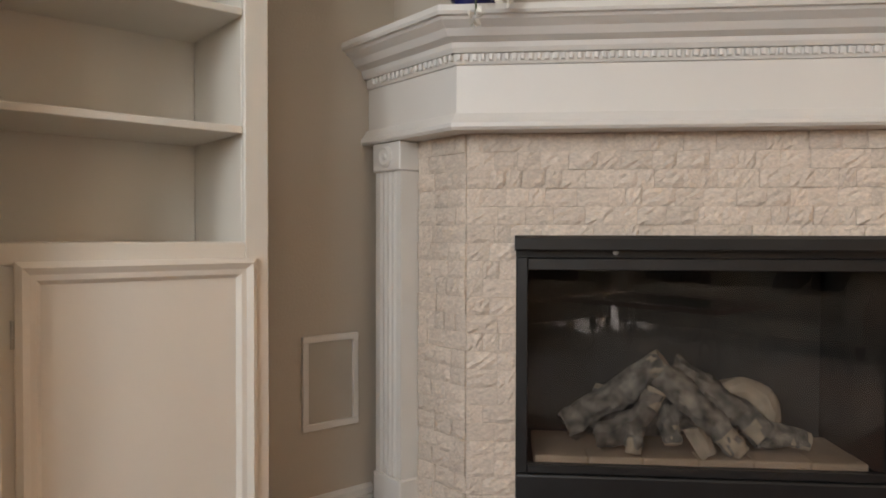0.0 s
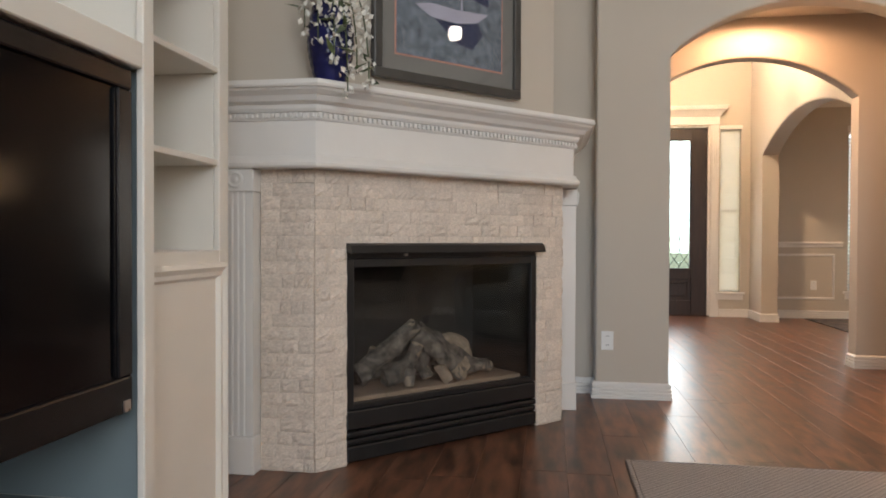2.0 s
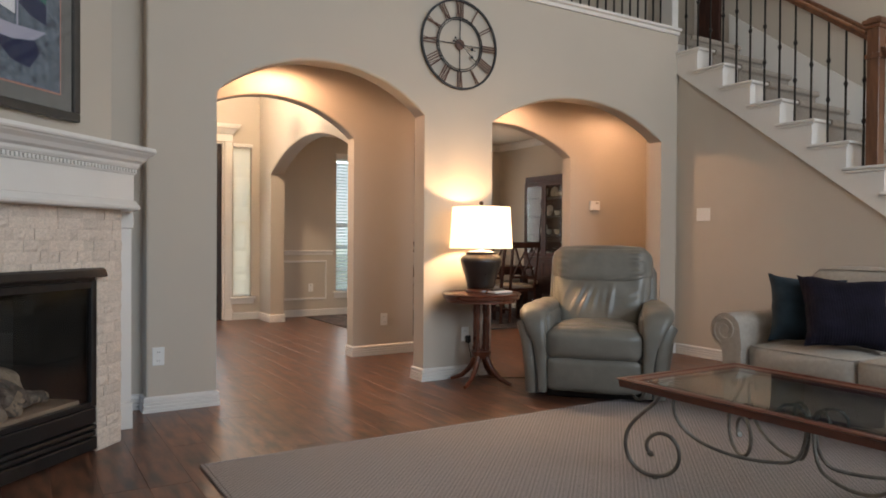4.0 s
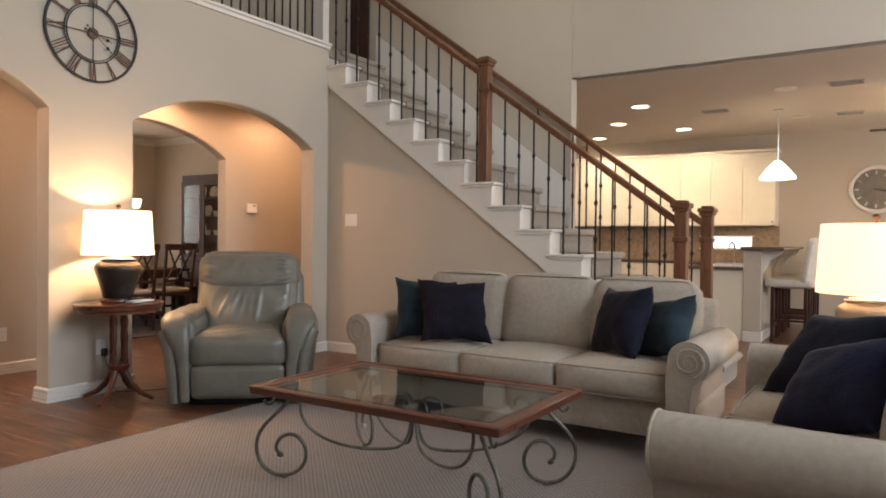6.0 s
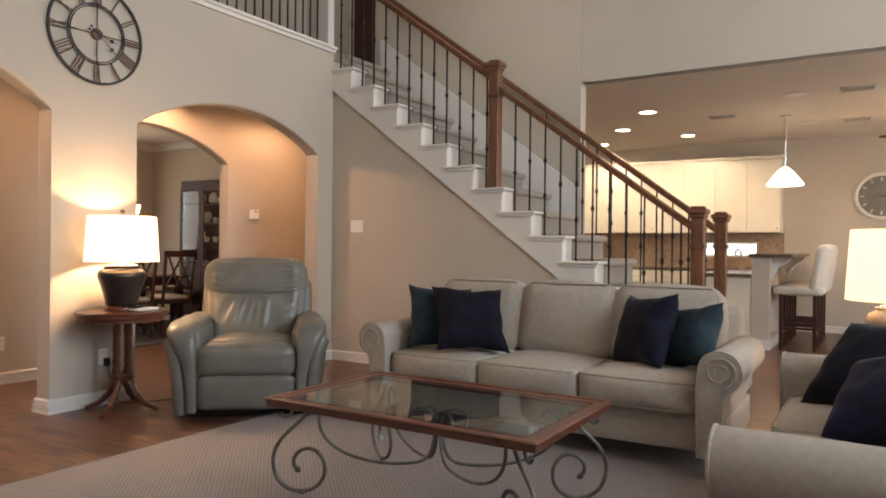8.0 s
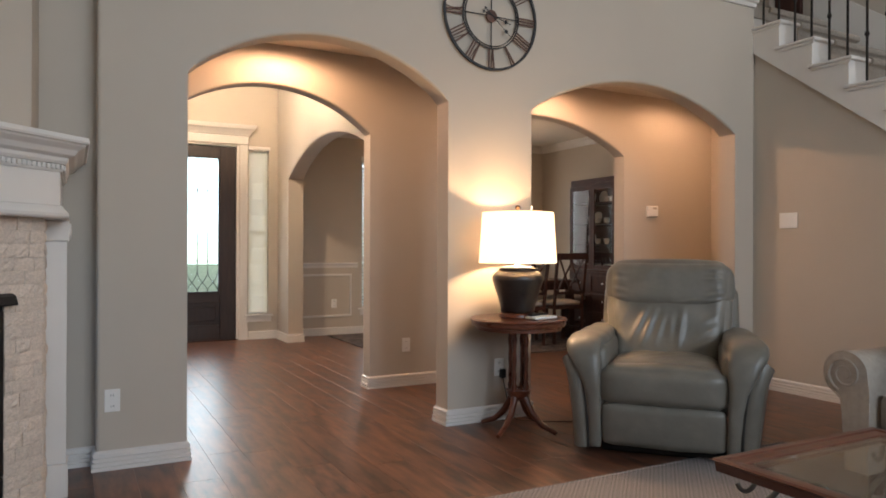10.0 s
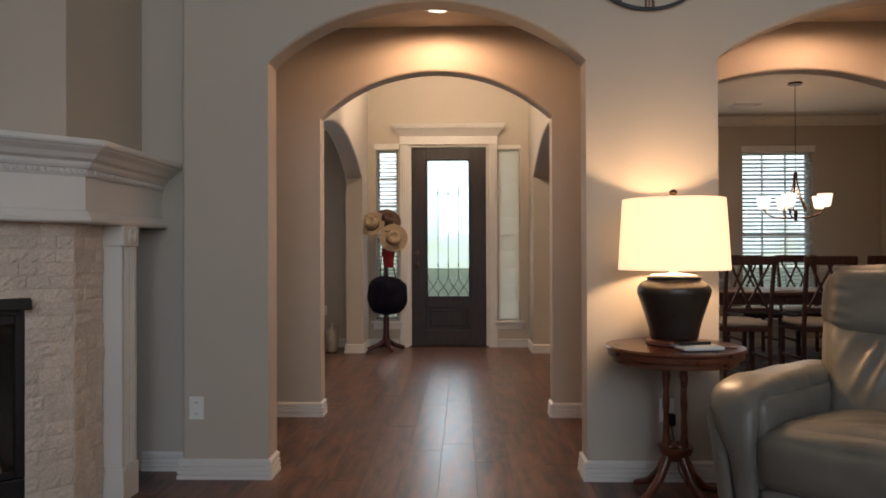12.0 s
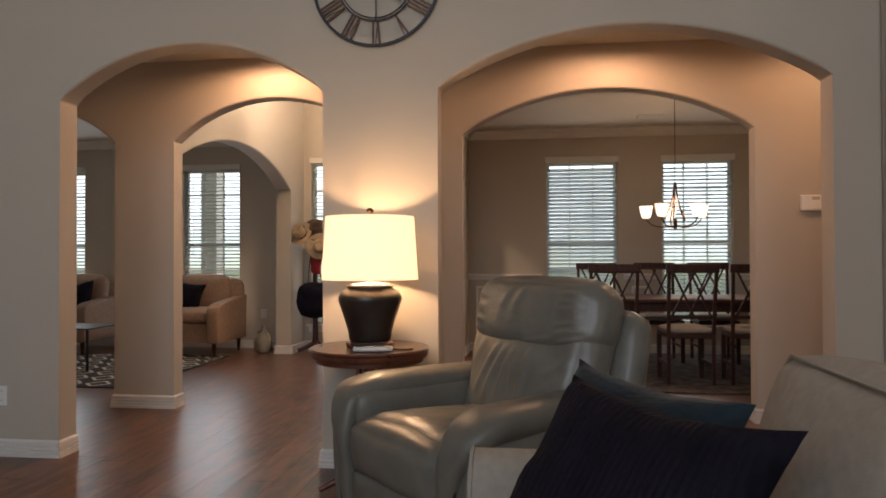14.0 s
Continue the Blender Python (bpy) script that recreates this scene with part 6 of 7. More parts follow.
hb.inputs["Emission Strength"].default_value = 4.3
structure("backdrop", bx(-60, 58.0, -0.2, 70, 58.1, 30), DAYGLOW, "glowing backdrop of pale trees and overcast sky", "backdrop")

col = thing("porch_column", pose(-1.83, 10.0, -0.12), "tan square porch column outside the study window", "column")
part("shaft", bx(-0.13, -0.13, 0.18, 0.13, 0.13, 2.85, bev=0.006), CREAM, col)
part("plinth", bx(-0.17, -0.17, 0.0, 0.17, 0.17, 0.179, bev=0.01), CREAM, col)
part("capital", bx(-0.17, -0.17, 2.851, 0.17, 0.17, 3.0, bev=0.015), CREAM, col)

# ---- foyer
BOWL = glow("alabaster_glass", (1.0, 0.80, 0.55), 2.5)
fc = thing("foyer_chandelier", pose(1.25, 6.5, 0), "silver foyer chandelier with curved arms and lit glass shades", "chandelier")
part("stem", lathe([(0.0, 2.86), (0.012, 2.87), (0.022, 2.885), (0.010, 2.90), (0.012, 3.0), (0.02, 3.05), (0.008, 3.10), (0.006, TOP)], 14), STEEL, fc, smooth=50)
for k in range(6):
    a = TAU * k / 6 + 0.26
    ca, sa = math.cos(a), math.sin(a)
    am = BM()
    tube(am, bez((0.012 * ca, 0.012 * sa, 2.90), (0.12 * ca, 0.12 * sa, 2.875), (0.25 * ca, 0.25 * sa, 2.885), (0.27 * ca, 0.27 * sa, 2.97), 12), 0.007, 6)
    arm = part("arm", am, STEEL, fc, smooth=60)
    part("shade", lathe([(0.022, 2.972), (0.04, 2.98), (0.055, 3.07), (0.050, 3.07), (0.034, 2.985), (0.0, 2.98)], 16, m=pose(0.27 * ca, 0.27 * sa, 0)), BOWL, arm, "lit glass shade", smooth=50)

MAHOG = mat("mahogany", (0.055, 0.012, 0.010), 0.4, var=0.3, scale=8, stretch=(4, 4, 1), bump=0.05)
STRAW = mat("straw", (0.40, 0.29, 0.18), 0.9, var=0.2, scale=40, bump=0.4, bscale=150)
BROWNH = mat("brown_felt", (0.075, 0.04, 0.025), 0.95, var=0.25, scale=20)
hs = thing("coat_stand", pose(0.50, 7.97, 0), "dark red wooden hall stand with a round base", "coat stand")
part("pole", lathe([(0.045, 0.05), (0.05, 0.10), (0.035, 0.2), (0.03, 0.6), (0.028, 1.5), (0.02, 1.62), (0.0, 1.65)], 16), MAHOG, hs, smooth=50)
for k in range(4):
    a = TAU * k / 4 + 0.4
    f = BM()
    tube(f, [(0.02 * math.cos(a), 0.02 * math.sin(a), 0.12), (0.10 * math.cos(a), 0.10 * math.sin(a), 0.07), (0.22 * math.cos(a), 0.22 * math.sin(a), 0.028)], 0.03, 8, 0.024)
    part("foot", f, MAHOG, hs, smooth=60)
    f = BM()
    tube(f, [(0, 0, 1.48), (0.08 * math.cos(a), 0.08 * math.sin(a), 1.50), (0.13 * math.cos(a), 0.13 * math.sin(a), 1.57)], 0.011, 6)
    part("peg", f, MAHOG, hs, smooth=60)


def hat(m, material, label, r=0.16):
    h = thing("hat", m, label, "hat", "hats on the stand")
    part("brim", lathe([(0.0, 0.0), (r * 0.5, 0.0), (r * 0.85, 0.006), (r, 0.022), (r * 0.98, 0.028), (r * 0.5, 0.008), (0.0, 0.008)], 28), material, h, smooth=50)
    part("crown", lathe([(r * 0.52, 0.009), (r * 0.5, 0.07), (r * 0.44, 0.105), (r * 0.30, 0.115), (r * 0.15, 0.10), (0, 0.098)], 24), material, h, smooth=50)
    part("band", lathe([(r * 0.53, 0.010), (r * 0.53, 0.03), (r * 0.525, 0.03)], 24), BROWNH, h, smooth=40)


hat(pose(0.36, 7.86, 1.48, 62, -30, 0), STRAW, "pale straw hat hung on the stand", 0.155)
hat(pose(0.60, 7.84, 1.32, 80, 12, 10), STRAW, "woven straw hat hung on the stand", 0.165)
hat(pose(0.52, 7.92, 1.52, 55, 28, 0), BROWNH, "dark brown felt hat hung on the stand", 0.16)
bag = thing("handbag", pose(0.53, 7.86, 0.0), "black handbag hanging by straps from the stand", "bag")
part("body", soft(0.40, 0.15, 0.38, 0.07, 0.03, 10, m=pose(0, 0, 0.66, 0, 6, 0), crease=0.03, seed=4), NAVY, bag, smooth=60)
sb = BM()
tube(sb, [(-0.09, 0, 0.82), (-0.07, 0, 1.1), (-0.03, 0.02, 1.45)], 0.007, 6)
tube(sb, [(0.10, 0, 0.82), (0.05, 0, 1.1), (-0.02, 0.02, 1.45)], 0.007, 6)
part("strap", sb, BLACK, bag)
RED = mat("red_cloth", (0.25, 0.015, 0.02), 0.9, var=0.2)
scarf = thing("scarf", pose(0.54, 7.87, 1.1), "dark red cloth hanging under the hats", "scarf")
part("cloth", soft(0.13, 0.04, 0.22, 0.018, 0.01, 6, crease=0.02), RED, scarf, smooth=60)

# ---- dining room
def wain(x0, x1):
    w = tagged(new("trim_wainscot"), "white-edged chair rail and panel moulding on the dining wall", "wainscot", "", "structure")
    part("chair_rail", sweep([(x0, YF - 0.001), (x1, YF - 0.001)], [(0, 0.90), (0.012, 0.905), (0.014, 0.93), (0.028, 0.95), (0.026, 0.965), (0, 0.97)]), WHITE, w)
    if x1 - x0 > 0.35:
        bm = BM()
        a0, a1, z0, z1 = x0 + 0.09, x1 - 0.09, 0.24, 0.82
        for a in ((a0, z0, a1, z0 + 0.03), (a0, z1 - 0.03, a1, z1), (a0, z0 + 0.03, a0 + 0.03, z1 - 0.03), (a1 - 0.03, z0 + 0.03, a1, z1 - 0.03)):
            box(bm, a[0], YF - 0.014, a[1], a[2], YF - 0.001, a[3], bev=0.005)
        part("panel_moulding", bm, WHITE, w)


wain(2.402, 3.32)
wain(4.32, 4.71)
wain(5.69, 6.418)
plate("outlet", pose(2.98, YF - 0.002, 0.42), 0.075, 0.118, "white outlet in the dining room panel", "outlet", "outlet")
DRUG = mat("dark_rug", (0.035, 0.03, 0.032), 1.0, var=0.6, scale=9, color2=(0.14, 0.11, 0.10))
dr = thing("dining_rug", pose(4.6, 6.95, 0), "dark patterned dining room rug", "rug")
part("carpet", bx(-1.75, -1.25, 0.001, 1.75, 1.25, 0.012, bev=0.004), DRUG, dr)
TANMAT = mat("woven_placemat", (0.26, 0.20, 0.15), 0.9, var=0.15, scale=40, bump=0.3, bscale=200)
dt = thing("dining_table", pose(4.60, 6.95, 0.0125), "dark wood rectangular dining table", "dining table")
part("tabletop", bx(-1.08, -0.50, 0.715, 1.08, 0.50, 0.755, bev=0.008), WOODDARK, dt)
part("apron", bx(-1.0, -0.43, 0.63, 1.0, 0.43, 0.714), WOODDARK, dt)
for sx in (-1, 1):
    for sy in (-1, 1):
        lg = BM()
        s = 0.045
        box(lg, sx * 0.98 - s, sy * 0.41 - s, 0, sx * 0.98 + s, sy * 0.41 + s, 0.63, bev=0.004)
        part("leg", lg, WOODDARK, dt)
for i, x in enumerate((-0.55, 0.0, 0.55)):
    pm_ = thing("placemat", pose(4.60 + x, 6.66, 0.768), "tan woven placemat laid on the dining table", "placemat", "placemats")
    part("mat", bx(-0.2, -0.14, 0.0, 0.2, 0.14, 0.004, bev=0.001), TANMAT, pm_)


def dining_chair():
    c = thing("dining_chair", pose(0, 0, 0), "dark wood dining chair with crossed slat back", "chair", "chairs round the dining table")
    for sx in (-1, 1):
        part("front_leg", bx(sx * 0.2 - 0.02, -0.22, 0, sx * 0.2 + 0.02, -0.18, 0.43, bev=0.003), WOODDARK, c)
        bl = BM()
        tube(bl, [(sx * 0.2, 0.20, 0), (sx * 0.2, 0.20, 0.45), (sx * 0.205, 0.24, 0.8), (sx * 0.21, 0.28, 1.08)], 0.021, 4)
        part("back_leg", bl, WOODDARK, c)
    part("seat_frame", bx(-0.215, -0.225, 0.42, 0.215, 0.215, 0.465, bev=0.006), WOODDARK, c)
    part("seat_cushion", soft(0.41, 0.40, 0.06, 0.025, 0.015, 6, m=pose(0, -0.015, 0.49)), LINEN, c, "beige padded seat", smooth=60)
    part("top_rail", bx(-0.235, 0.262, 1.02, 0.235, 0.298, 1.10, bev=0.012, seg=2), WOODDARK, c)
    part("lower_rail", bx(-0.19, 0.208, 0.60, 0.19, 0.232, 0.635, bev=0.004), WOODDARK, c)
    for x0, x1 in ((-0.17, 0.02), (0.02, -0.17), (-0.02, 0.17), (0.17, -0.02)):
        s = BM()
        tube(s, [(x0, 0.222, 0.63), ((x0 + x1) / 2, 0.245, 0.83), (x1, 0.272, 1.03)], 0.013, 4)
        part("cross_slat", s, WOODDARK, c)
    for sx in (-1, 1):
        part("stretcher", bx(sx * 0.2 - 0.01, -0.18, 0.16, sx * 0.2 + 0.01, 0.19, 0.19), WOODDARK, c)
    return c


first = dining_chair()
first.matrix_basis = pose(3.95, 6.30, 0.0125, 0, 0, 180)
for x, y, r in ((4.63, 6.28, 182), (5.22, 6.30, 177), (3.95, 7.62, 0), (4.63, 7.62, 3), (5.22, 7.62, 0), (5.86, 6.95, -90)):
    copy_thing(first, pose(x, y, 0.0125, 0, 0, r))

cl = thing("dining_chandelier", pose(4.60, 6.56, 0), "bronze dining chandelier with five lit glass shades", "chandelier")
part("canopy", lathe([(0.065, 2.752), (0.06, 2.762), (0.065, 2.769)], 20), BRONZE, cl, smooth=40)
cb_ = BM()
tube(cb_, [(0, 0, 2.755), (0, 0, 1.90)], 0.0032, 6)
part("chain", cb_, BRONZE, cl)
part("body", lathe([(0.0, 1.44), (0.018, 1.45), (0.012, 1.48), (0.02, 1.50), (0.015, 1.55)], 14), BRONZE, cl, smooth=50)
LITG = glow("lit_frosted_glass", (1.0, 0.80, 0.56), 3.2)
for k in range(5):
    a = TAU * k / 5 + 0.3
    ca, sa = math.cos(a), math.sin(a)
    am = BM()
    tube(am, [(0.01 * ca, 0.01 * sa, 1.91), (0.02 * ca, 0.02 * sa, 1.80), (0.045 * ca, 0.045 * sa, 1.68), (0.10 * ca, 0.10 * sa, 1.56), (0.10 * ca, 0.10 * sa, 1.53)], 0.007, 6)
    tube(am, bez((0.0, 0.0, 1.48), (0.12 * ca, 0.12 * sa, 1.46), (0.24 * ca, 0.24 * sa, 1.47), (0.28 * ca, 0.28 * sa, 1.56), 10), 0.007, 6)
    arm = part("arm", am, BRONZE, cl, smooth=60)
    part("shade", lathe([(0.03, 1.565), (0.045, 1.575), (0.066, 1.685), (0.060, 1.685), (0.04, 1.58), (0.0, 1.575)], 18, m=pose(0.28 * ca, 0.28 * sa, 0)), LITG, arm, "lit frosted glass shade", smooth=50)

cc = thing("china_cabinet", pose(6.02, 6.62, 0), "dark wood china cabinet with glass doors and dishes", "china cabinet")
W_, DP = 0.46, 0.38
part("lower_body", bx(0, -W_ - 0.03, 0.0, DP, W_ + 0.03, 0.86, bev=0.006), WOODDARK, cc)
for k in range(2):
    for z in (0.12, 0.36, 0.60):
        dw = part("drawer", bx(-0.014, -W_ + 0.005 + k * W_, z, -0.001, -0.01 + k * W_, z + 0.21, bev=0.004), WOODDARK, cc)
        part("knob", lathe([(0.006, 0), (0.014, 0.014), (0, 0.02)], 10, m=pose(-0.014, -W_ / 2 + k * W_, z + 0.11, 0, -90, 0)), STEEL, dw)
part("counter", bx(-0.02, -W_ - 0.05, 0.861, DP, W_ + 0.05, 0.89, bev=0.006), WOODDARK, cc)
ub = BM()
box(ub, DP - 0.02, -W_, 0.891, DP, W_, 2.02)
box(ub, 0.0, -W_, 0.891, DP - 0.021, -W_ + 0.02, 2.02)
box(ub, 0.0, W_ - 0.02, 0.891, DP - 0.021, W_, 2.02)
box(ub, 0.0, -W_, 2.021, DP, W_, 2.05)
part("upper_body", ub, WOODDARK, cc)
part("cornice", sweep([(DP, W_), (0.0, W_), (0.0, -W_), (DP, -W_)][::-1], [(0, 2.051), (0.02, 2.055), (0.05, 2.09), (0.055, 2.11), (0, 2.112)][::1]), WOODDARK, cc)
for z in (1.22, 1.50, 1.78):
    part("shelf", bx(0.03, -W_ + 0.021, z, DP - 0.021, W_ - 0.021, z + 0.012), WOODDARK, cc)
for k in range(2):
    y0 = -W_ + k * W_
    db = BM()
    for a in ((y0, 0.895, y0 + 0.055, 2.018), (y0 + W_ - 0.055, 0.895, y0 + W_, 2.018), (y0 + 0.055, 0.895, y0 + W_ - 0.055, 0.955), (y0 + 0.055, 1.955, y0 + W_ - 0.055, 2.018)):
        box(db, -0.02, a[0] + 0.001, a[1], -0.001, a[2] - 0.001, a[3], bev=0.003)
    d = part("glass_door", db, WOODDARK, cc)
    pn = part("pane", bx(-0.012, y0 + 0.055, 0.955, -0.009, y0 + W_ - 0.055, 1.955), GLASS, d)
    pn.visible_shadow = False
CHINA = mat("white_china", (0.62, 0.56, 0.48), 0.25, var=0.08)
rg = random.Random(5)
for z in (0.892, 1.233, 1.513, 1.793):
    for y in (-0.33, -0.20, -0.09, 0.09, 0.20, 0.33):
        if rg.random() < 0.5:
            t_ = thing("plate_display", pose(6.02 + 0.28, 6.62 + y, z + 0.0005), "decorated china plate standing in the cabinet", "plate", "china in the cabinet")
            part("plate", lathe([(0.0, 0.0), (0.06, 0.003), (0.085, 0.012), (0.085, 0.016), (0.055, 0.008), (0, 0.006)], 20, m=pose(0, 0, 0.086, 0, -80, 0)), CHINA, t_, smooth=50)
        else:
            t_ = thing("china_cup", pose(6.02 + 0.17, 6.62 + y, z + 0.0005), "white china cup in the cabinet", "cup", "china in the cabinet")
            part("cup", lathe([(0.022, 0), (0.03, 0.01), (0.042, 0.05), (0.045, 0.075), (0.041, 0.075), (0.03, 0.02), (0, 0.015)], 16), CHINA, t_, smooth=50)

# ---- study
TAN = mat("tan_fabric", (0.34, 0.225, 0.16), 0.9, var=0.12, scale=30, bump=0.3, bscale=250)


def armchair(x):
    ss = thing("armchair", pose(x, 7.28, 0), "tan fabric armchair with sloped arms by the window", "armchair", "armchairs in the study")
    part("base", soft(0.96, 0.78, 0.24, 0.03, 0, 6, m=pose(0, 0.42, 0.29)), TAN, ss, smooth=60)
    part("backrest", soft(0.90, 0.20, 0.60, 0.08, 0.02, 8, m=pose(0, 0.74, 0.62, -9)), TAN, ss, smooth=60)
    part("seat_cushion", soft(0.66, 0.62, 0.16, 0.05, 0.02, 8, m=pose(0, 0.31, 0.485)), TAN, ss, smooth=60)
    part("back_cushion", soft(0.70, 0.16, 0.44, 0.07, 0.03, 8, m=pose(0, 0.60, 0.74, -14)), TAN, ss, smooth=60)
    for sx in (-1, 1):
        slope = [(-0.02, 0.17), (0.80, 0.17), (0.82, 0.72), (0.70, 0.70), (0.30, 0.665), (0.08, 0.64), (-0.01, 0.60), (-0.035, 0.54)]
        bm = prism(slope, 0.15, m=pose(sx * 0.415 + 0.075, 0, 0, 0, 0, 90))
        bmesh.ops.bevel(bm, geom=list(bm.edges), offset=0.022, segments=3, affect="EDGES", profile=0.5, clamp_overlap=True)
        part("arm", bm, TAN, ss, "sloped arm", smooth=40)
        for y in (0.06, 0.76):
            part("foot", lathe([(0.016, 0), (0.028, 0.172)], 10, m=pose(sx * 0.40, y, 0)), WOODDARK, ss)


armchair(-0.94)
armchair(-2.62)
pillow("throw_pillow", pose(-1.05, 7.66, 0.70, -22, 8, 10), 0.40, NAVY, "dark navy throw pillow on the tan armchair")
pillow("throw_pillow", pose(-2.50, 7.66, 0.70, -22, -8, -10), 0.40, NAVY, "dark navy throw pillow on the tan armchair")
INK = mat("charcoal_pile", (0.03, 0.03, 0.034), 1.0, var=0.2, scale=30)
IVORY = mat("ivory_pile", (0.55, 0.52, 0.46), 1.0, var=0.1, scale=30)
sr = thing("study_rug", pose(-1.55, 6.45, 0), "charcoal rug with an ivory trellis pattern", "rug")
part("carpet", bx(-1.15, -1.05, 0.001, 1.15, 1.05, 0.010, bev=0.003), INK, sr)
tr = BM()
for i in range(8):
    for j in range(7):
        cx, cy = -1.0 + i * 0.287 + (0.143 if j % 2 else 0), -0.9 + j * 0.30
        pts = [(0.13, 0), (0.09, 0.05), (0.05, 0.09), (0, 0.15), (-0.05, 0.09), (-0.09, 0.05), (-0.13, 0), (-0.09, -0.05), (-0.05, -0.09), (0, -0.15), (0.05, -0.09), (0.09, -0.05)]
        n_ = len(pts)
        o = [tr.verts.new((max(-1.13, min(1.13, cx + x)), max(-1.03, min(1.03, cy + y)), 0.0125)) for x, y in pts]
        q = [tr.verts.new((max(-1.13, min(1.13, cx + x * 0.68)), max(-1.03, min(1.03, cy + y * 0.68)), 0.0125)) for x, y in pts]
        for k in range(n_):
            l_ = (k + 1) % n_
            tr.faces.new((o[k], o[l_], q[l_], q[k]))
part("trellis", tr, IVORY, sr, "ivory trellis")
stb = thing("study_table", pose(-1.80, 6.45, 0.013), "small glass table with thin black legs", "coffee table")
part("top", bx(-0.45, -0.28, 0.43, 0.45, 0.28, 0.445, bev=0.003), BLACK, stb)
for sx in (-1, 1):
    for sy in (-1, 1):
        part("leg", bx(sx * 0.42 - 0.01, sy * 0.25 - 0.01, 0, sx * 0.42 + 0.01, sy * 0.25 + 0.01, 0.43), BLACK, stb)
JUG = mat("smoky_glass", (0.32, 0.30, 0.24), 0.1, var=0.2)
for x, y, s in ((-0.13, 7.86, 1.0), (-0.24, 7.98, 0.75)):
    j = thing("glass_jug", pose(x, y, 0), "smoky glass jug standing on the floor", "jug", "jugs by the wall")
    part("body", lathe([(0.06 * s, 0), (0.085 * s, 0.02), (0.09 * s, 0.16 * s), (0.06 * s, 0.23 * s), (0.028 * s, 0.27 * s), (0.03 * s, 0.34 * s), (0.024 * s, 0.34 * s)], 20), JUG, j, smooth=50)
    hb_ = BM()
    tube(hb_, [(0.03 * s, 0, 0.31 * s), (0.085 * s, 0, 0.30 * s), (0.085 * s, 0, 0.20 * s)], 0.009 * s, 6)
    part("handle", hb_, JUG, j)

# ---- kitchen
KW = mat("kitchen_cabinet_white", (0.76, 0.70, 0.58), 0.4, var=0.02)
GRAN = mat("brown_granite", (0.07, 0.05, 0.038), 0.2, var=0.6, scale=60, color2=(0.20, 0.15, 0.11))
TILE = mat("tan_backsplash", (0.34, 0.24, 0.16), 0.5, var=0.25, scale=18, bump=0.1)
for i in range(8):
    y1 = -0.38 + (i + 1) * 0.455
    uc = thing("wall_cabinet", pose(10.66, y1 - 0.2275, 1.46), "white kitchen wall cabinet with panel doors", "cabinet", "kitchen wall cabinets")
    part("body", bx(0.0, -0.226, 0, 0.338, 0.226, 1.09), KW, uc)
    d = part("door", bx(-0.02, -0.224, 0.003, -0.001, 0.224, 1.087, bev=0.003), KW, uc)
    dm = BM()
    for a in ((-0.224, 0.003, -0.165, 1.087), (0.165, 0.003, 0.224, 1.087), (-0.165, 0.003, 0.165, 0.06), (-0.165, 1.03, 0.165, 1.087)):
        box(dm, -0.027, a[0], a[1], -0.0205, a[2], a[3], bev=0.002)
    part("door_frame", dm, KW, d)
    part("knob", lathe([(0.006, 0), (0.014, 0.016), (0, 0.022)], 10, m=pose(-0.028, 0.19 if i % 2 else -0.19, 0.06, 0, -90, 0)), STEEL, d)
    bcab = thing("base_cabinet", pose(10.42, y1 - 0.2275, 0), "white kitchen base cabinet with a drawer", "cabinet", "kitchen base cabinets")
    part("body", bx(0.0, -0.226, 0.1, 0.578, 0.226, 0.87), KW, bcab)
    part("door", bx(-0.02, -0.222, 0.11, -0.001, 0.222, 0.66, bev=0.004), KW, bcab)
    dd = part("drawer", bx(-0.02, -0.222, 0.68, -0.001, 0.222, 0.86, bev=0.004), KW, bcab)
    part("pull", bx(-0.04, -0.06, 0.765, -0.021, 0.06, 0.777, bev=0.003), STEEL, dd)
part_t = thing("worktop", pose(10.39, 0, 0.871), "brown granite worktop along the kitchen wall", "worktop")
part("slab", bx(0, -0.40, 0, 0.607, 3.30, 0.04, bev=0.006), GRAN, part_t)
structure("trim_backsplash", bx(10.985, -0.40, 0.912, 10.998, 3.30, 1.458), TILE, "tan tile backsplash", "backsplash")
structure("trim_cabinet_crown", bx(10.62, -0.42, 2.551, 10.99, 3.28, 2.60, bev=0.01), KW, "white cabinet crown moulding", "crown moulding")
kw = thing("kitchen_window", pose(10.984, 0.36, 1.12), "low kitchen window with a glowing pane over the worktop", "window")
# the pane itself emits the daylight; the wall behind is solid
part("pane", bx(-0.006, -0.37, 0.0, -0.001, 0.37, 0.17), glow("glowing_pane", (0.86, 0.95, 1.0), 1.6), kw)
kf = BM()
for a in ((-0.40, -0.03, 0.40, -0.001), (-0.40, 0.171, 0.40, 0.2)):
    box(kf, -0.02, a[0], a[1], -0.001, a[2], a[3])
part("frame", kf, KW, kw)
fa = thing("kitchen_faucet", pose(9.35, -0.05, 0.911), "chrome arched kitchen faucet", "faucet")
fbm = BM()
tube(fbm, [(0, 0, 0), (0, 0, 0.20), (-0.03, 0.0, 0.27), (-0.10, 0.02, 0.30), (-0.17, 0.04, 0.27), (-0.18, 0.04, 0.22)], 0.013, 8)
part("spout", fbm, STEEL, fa, smooth=60)
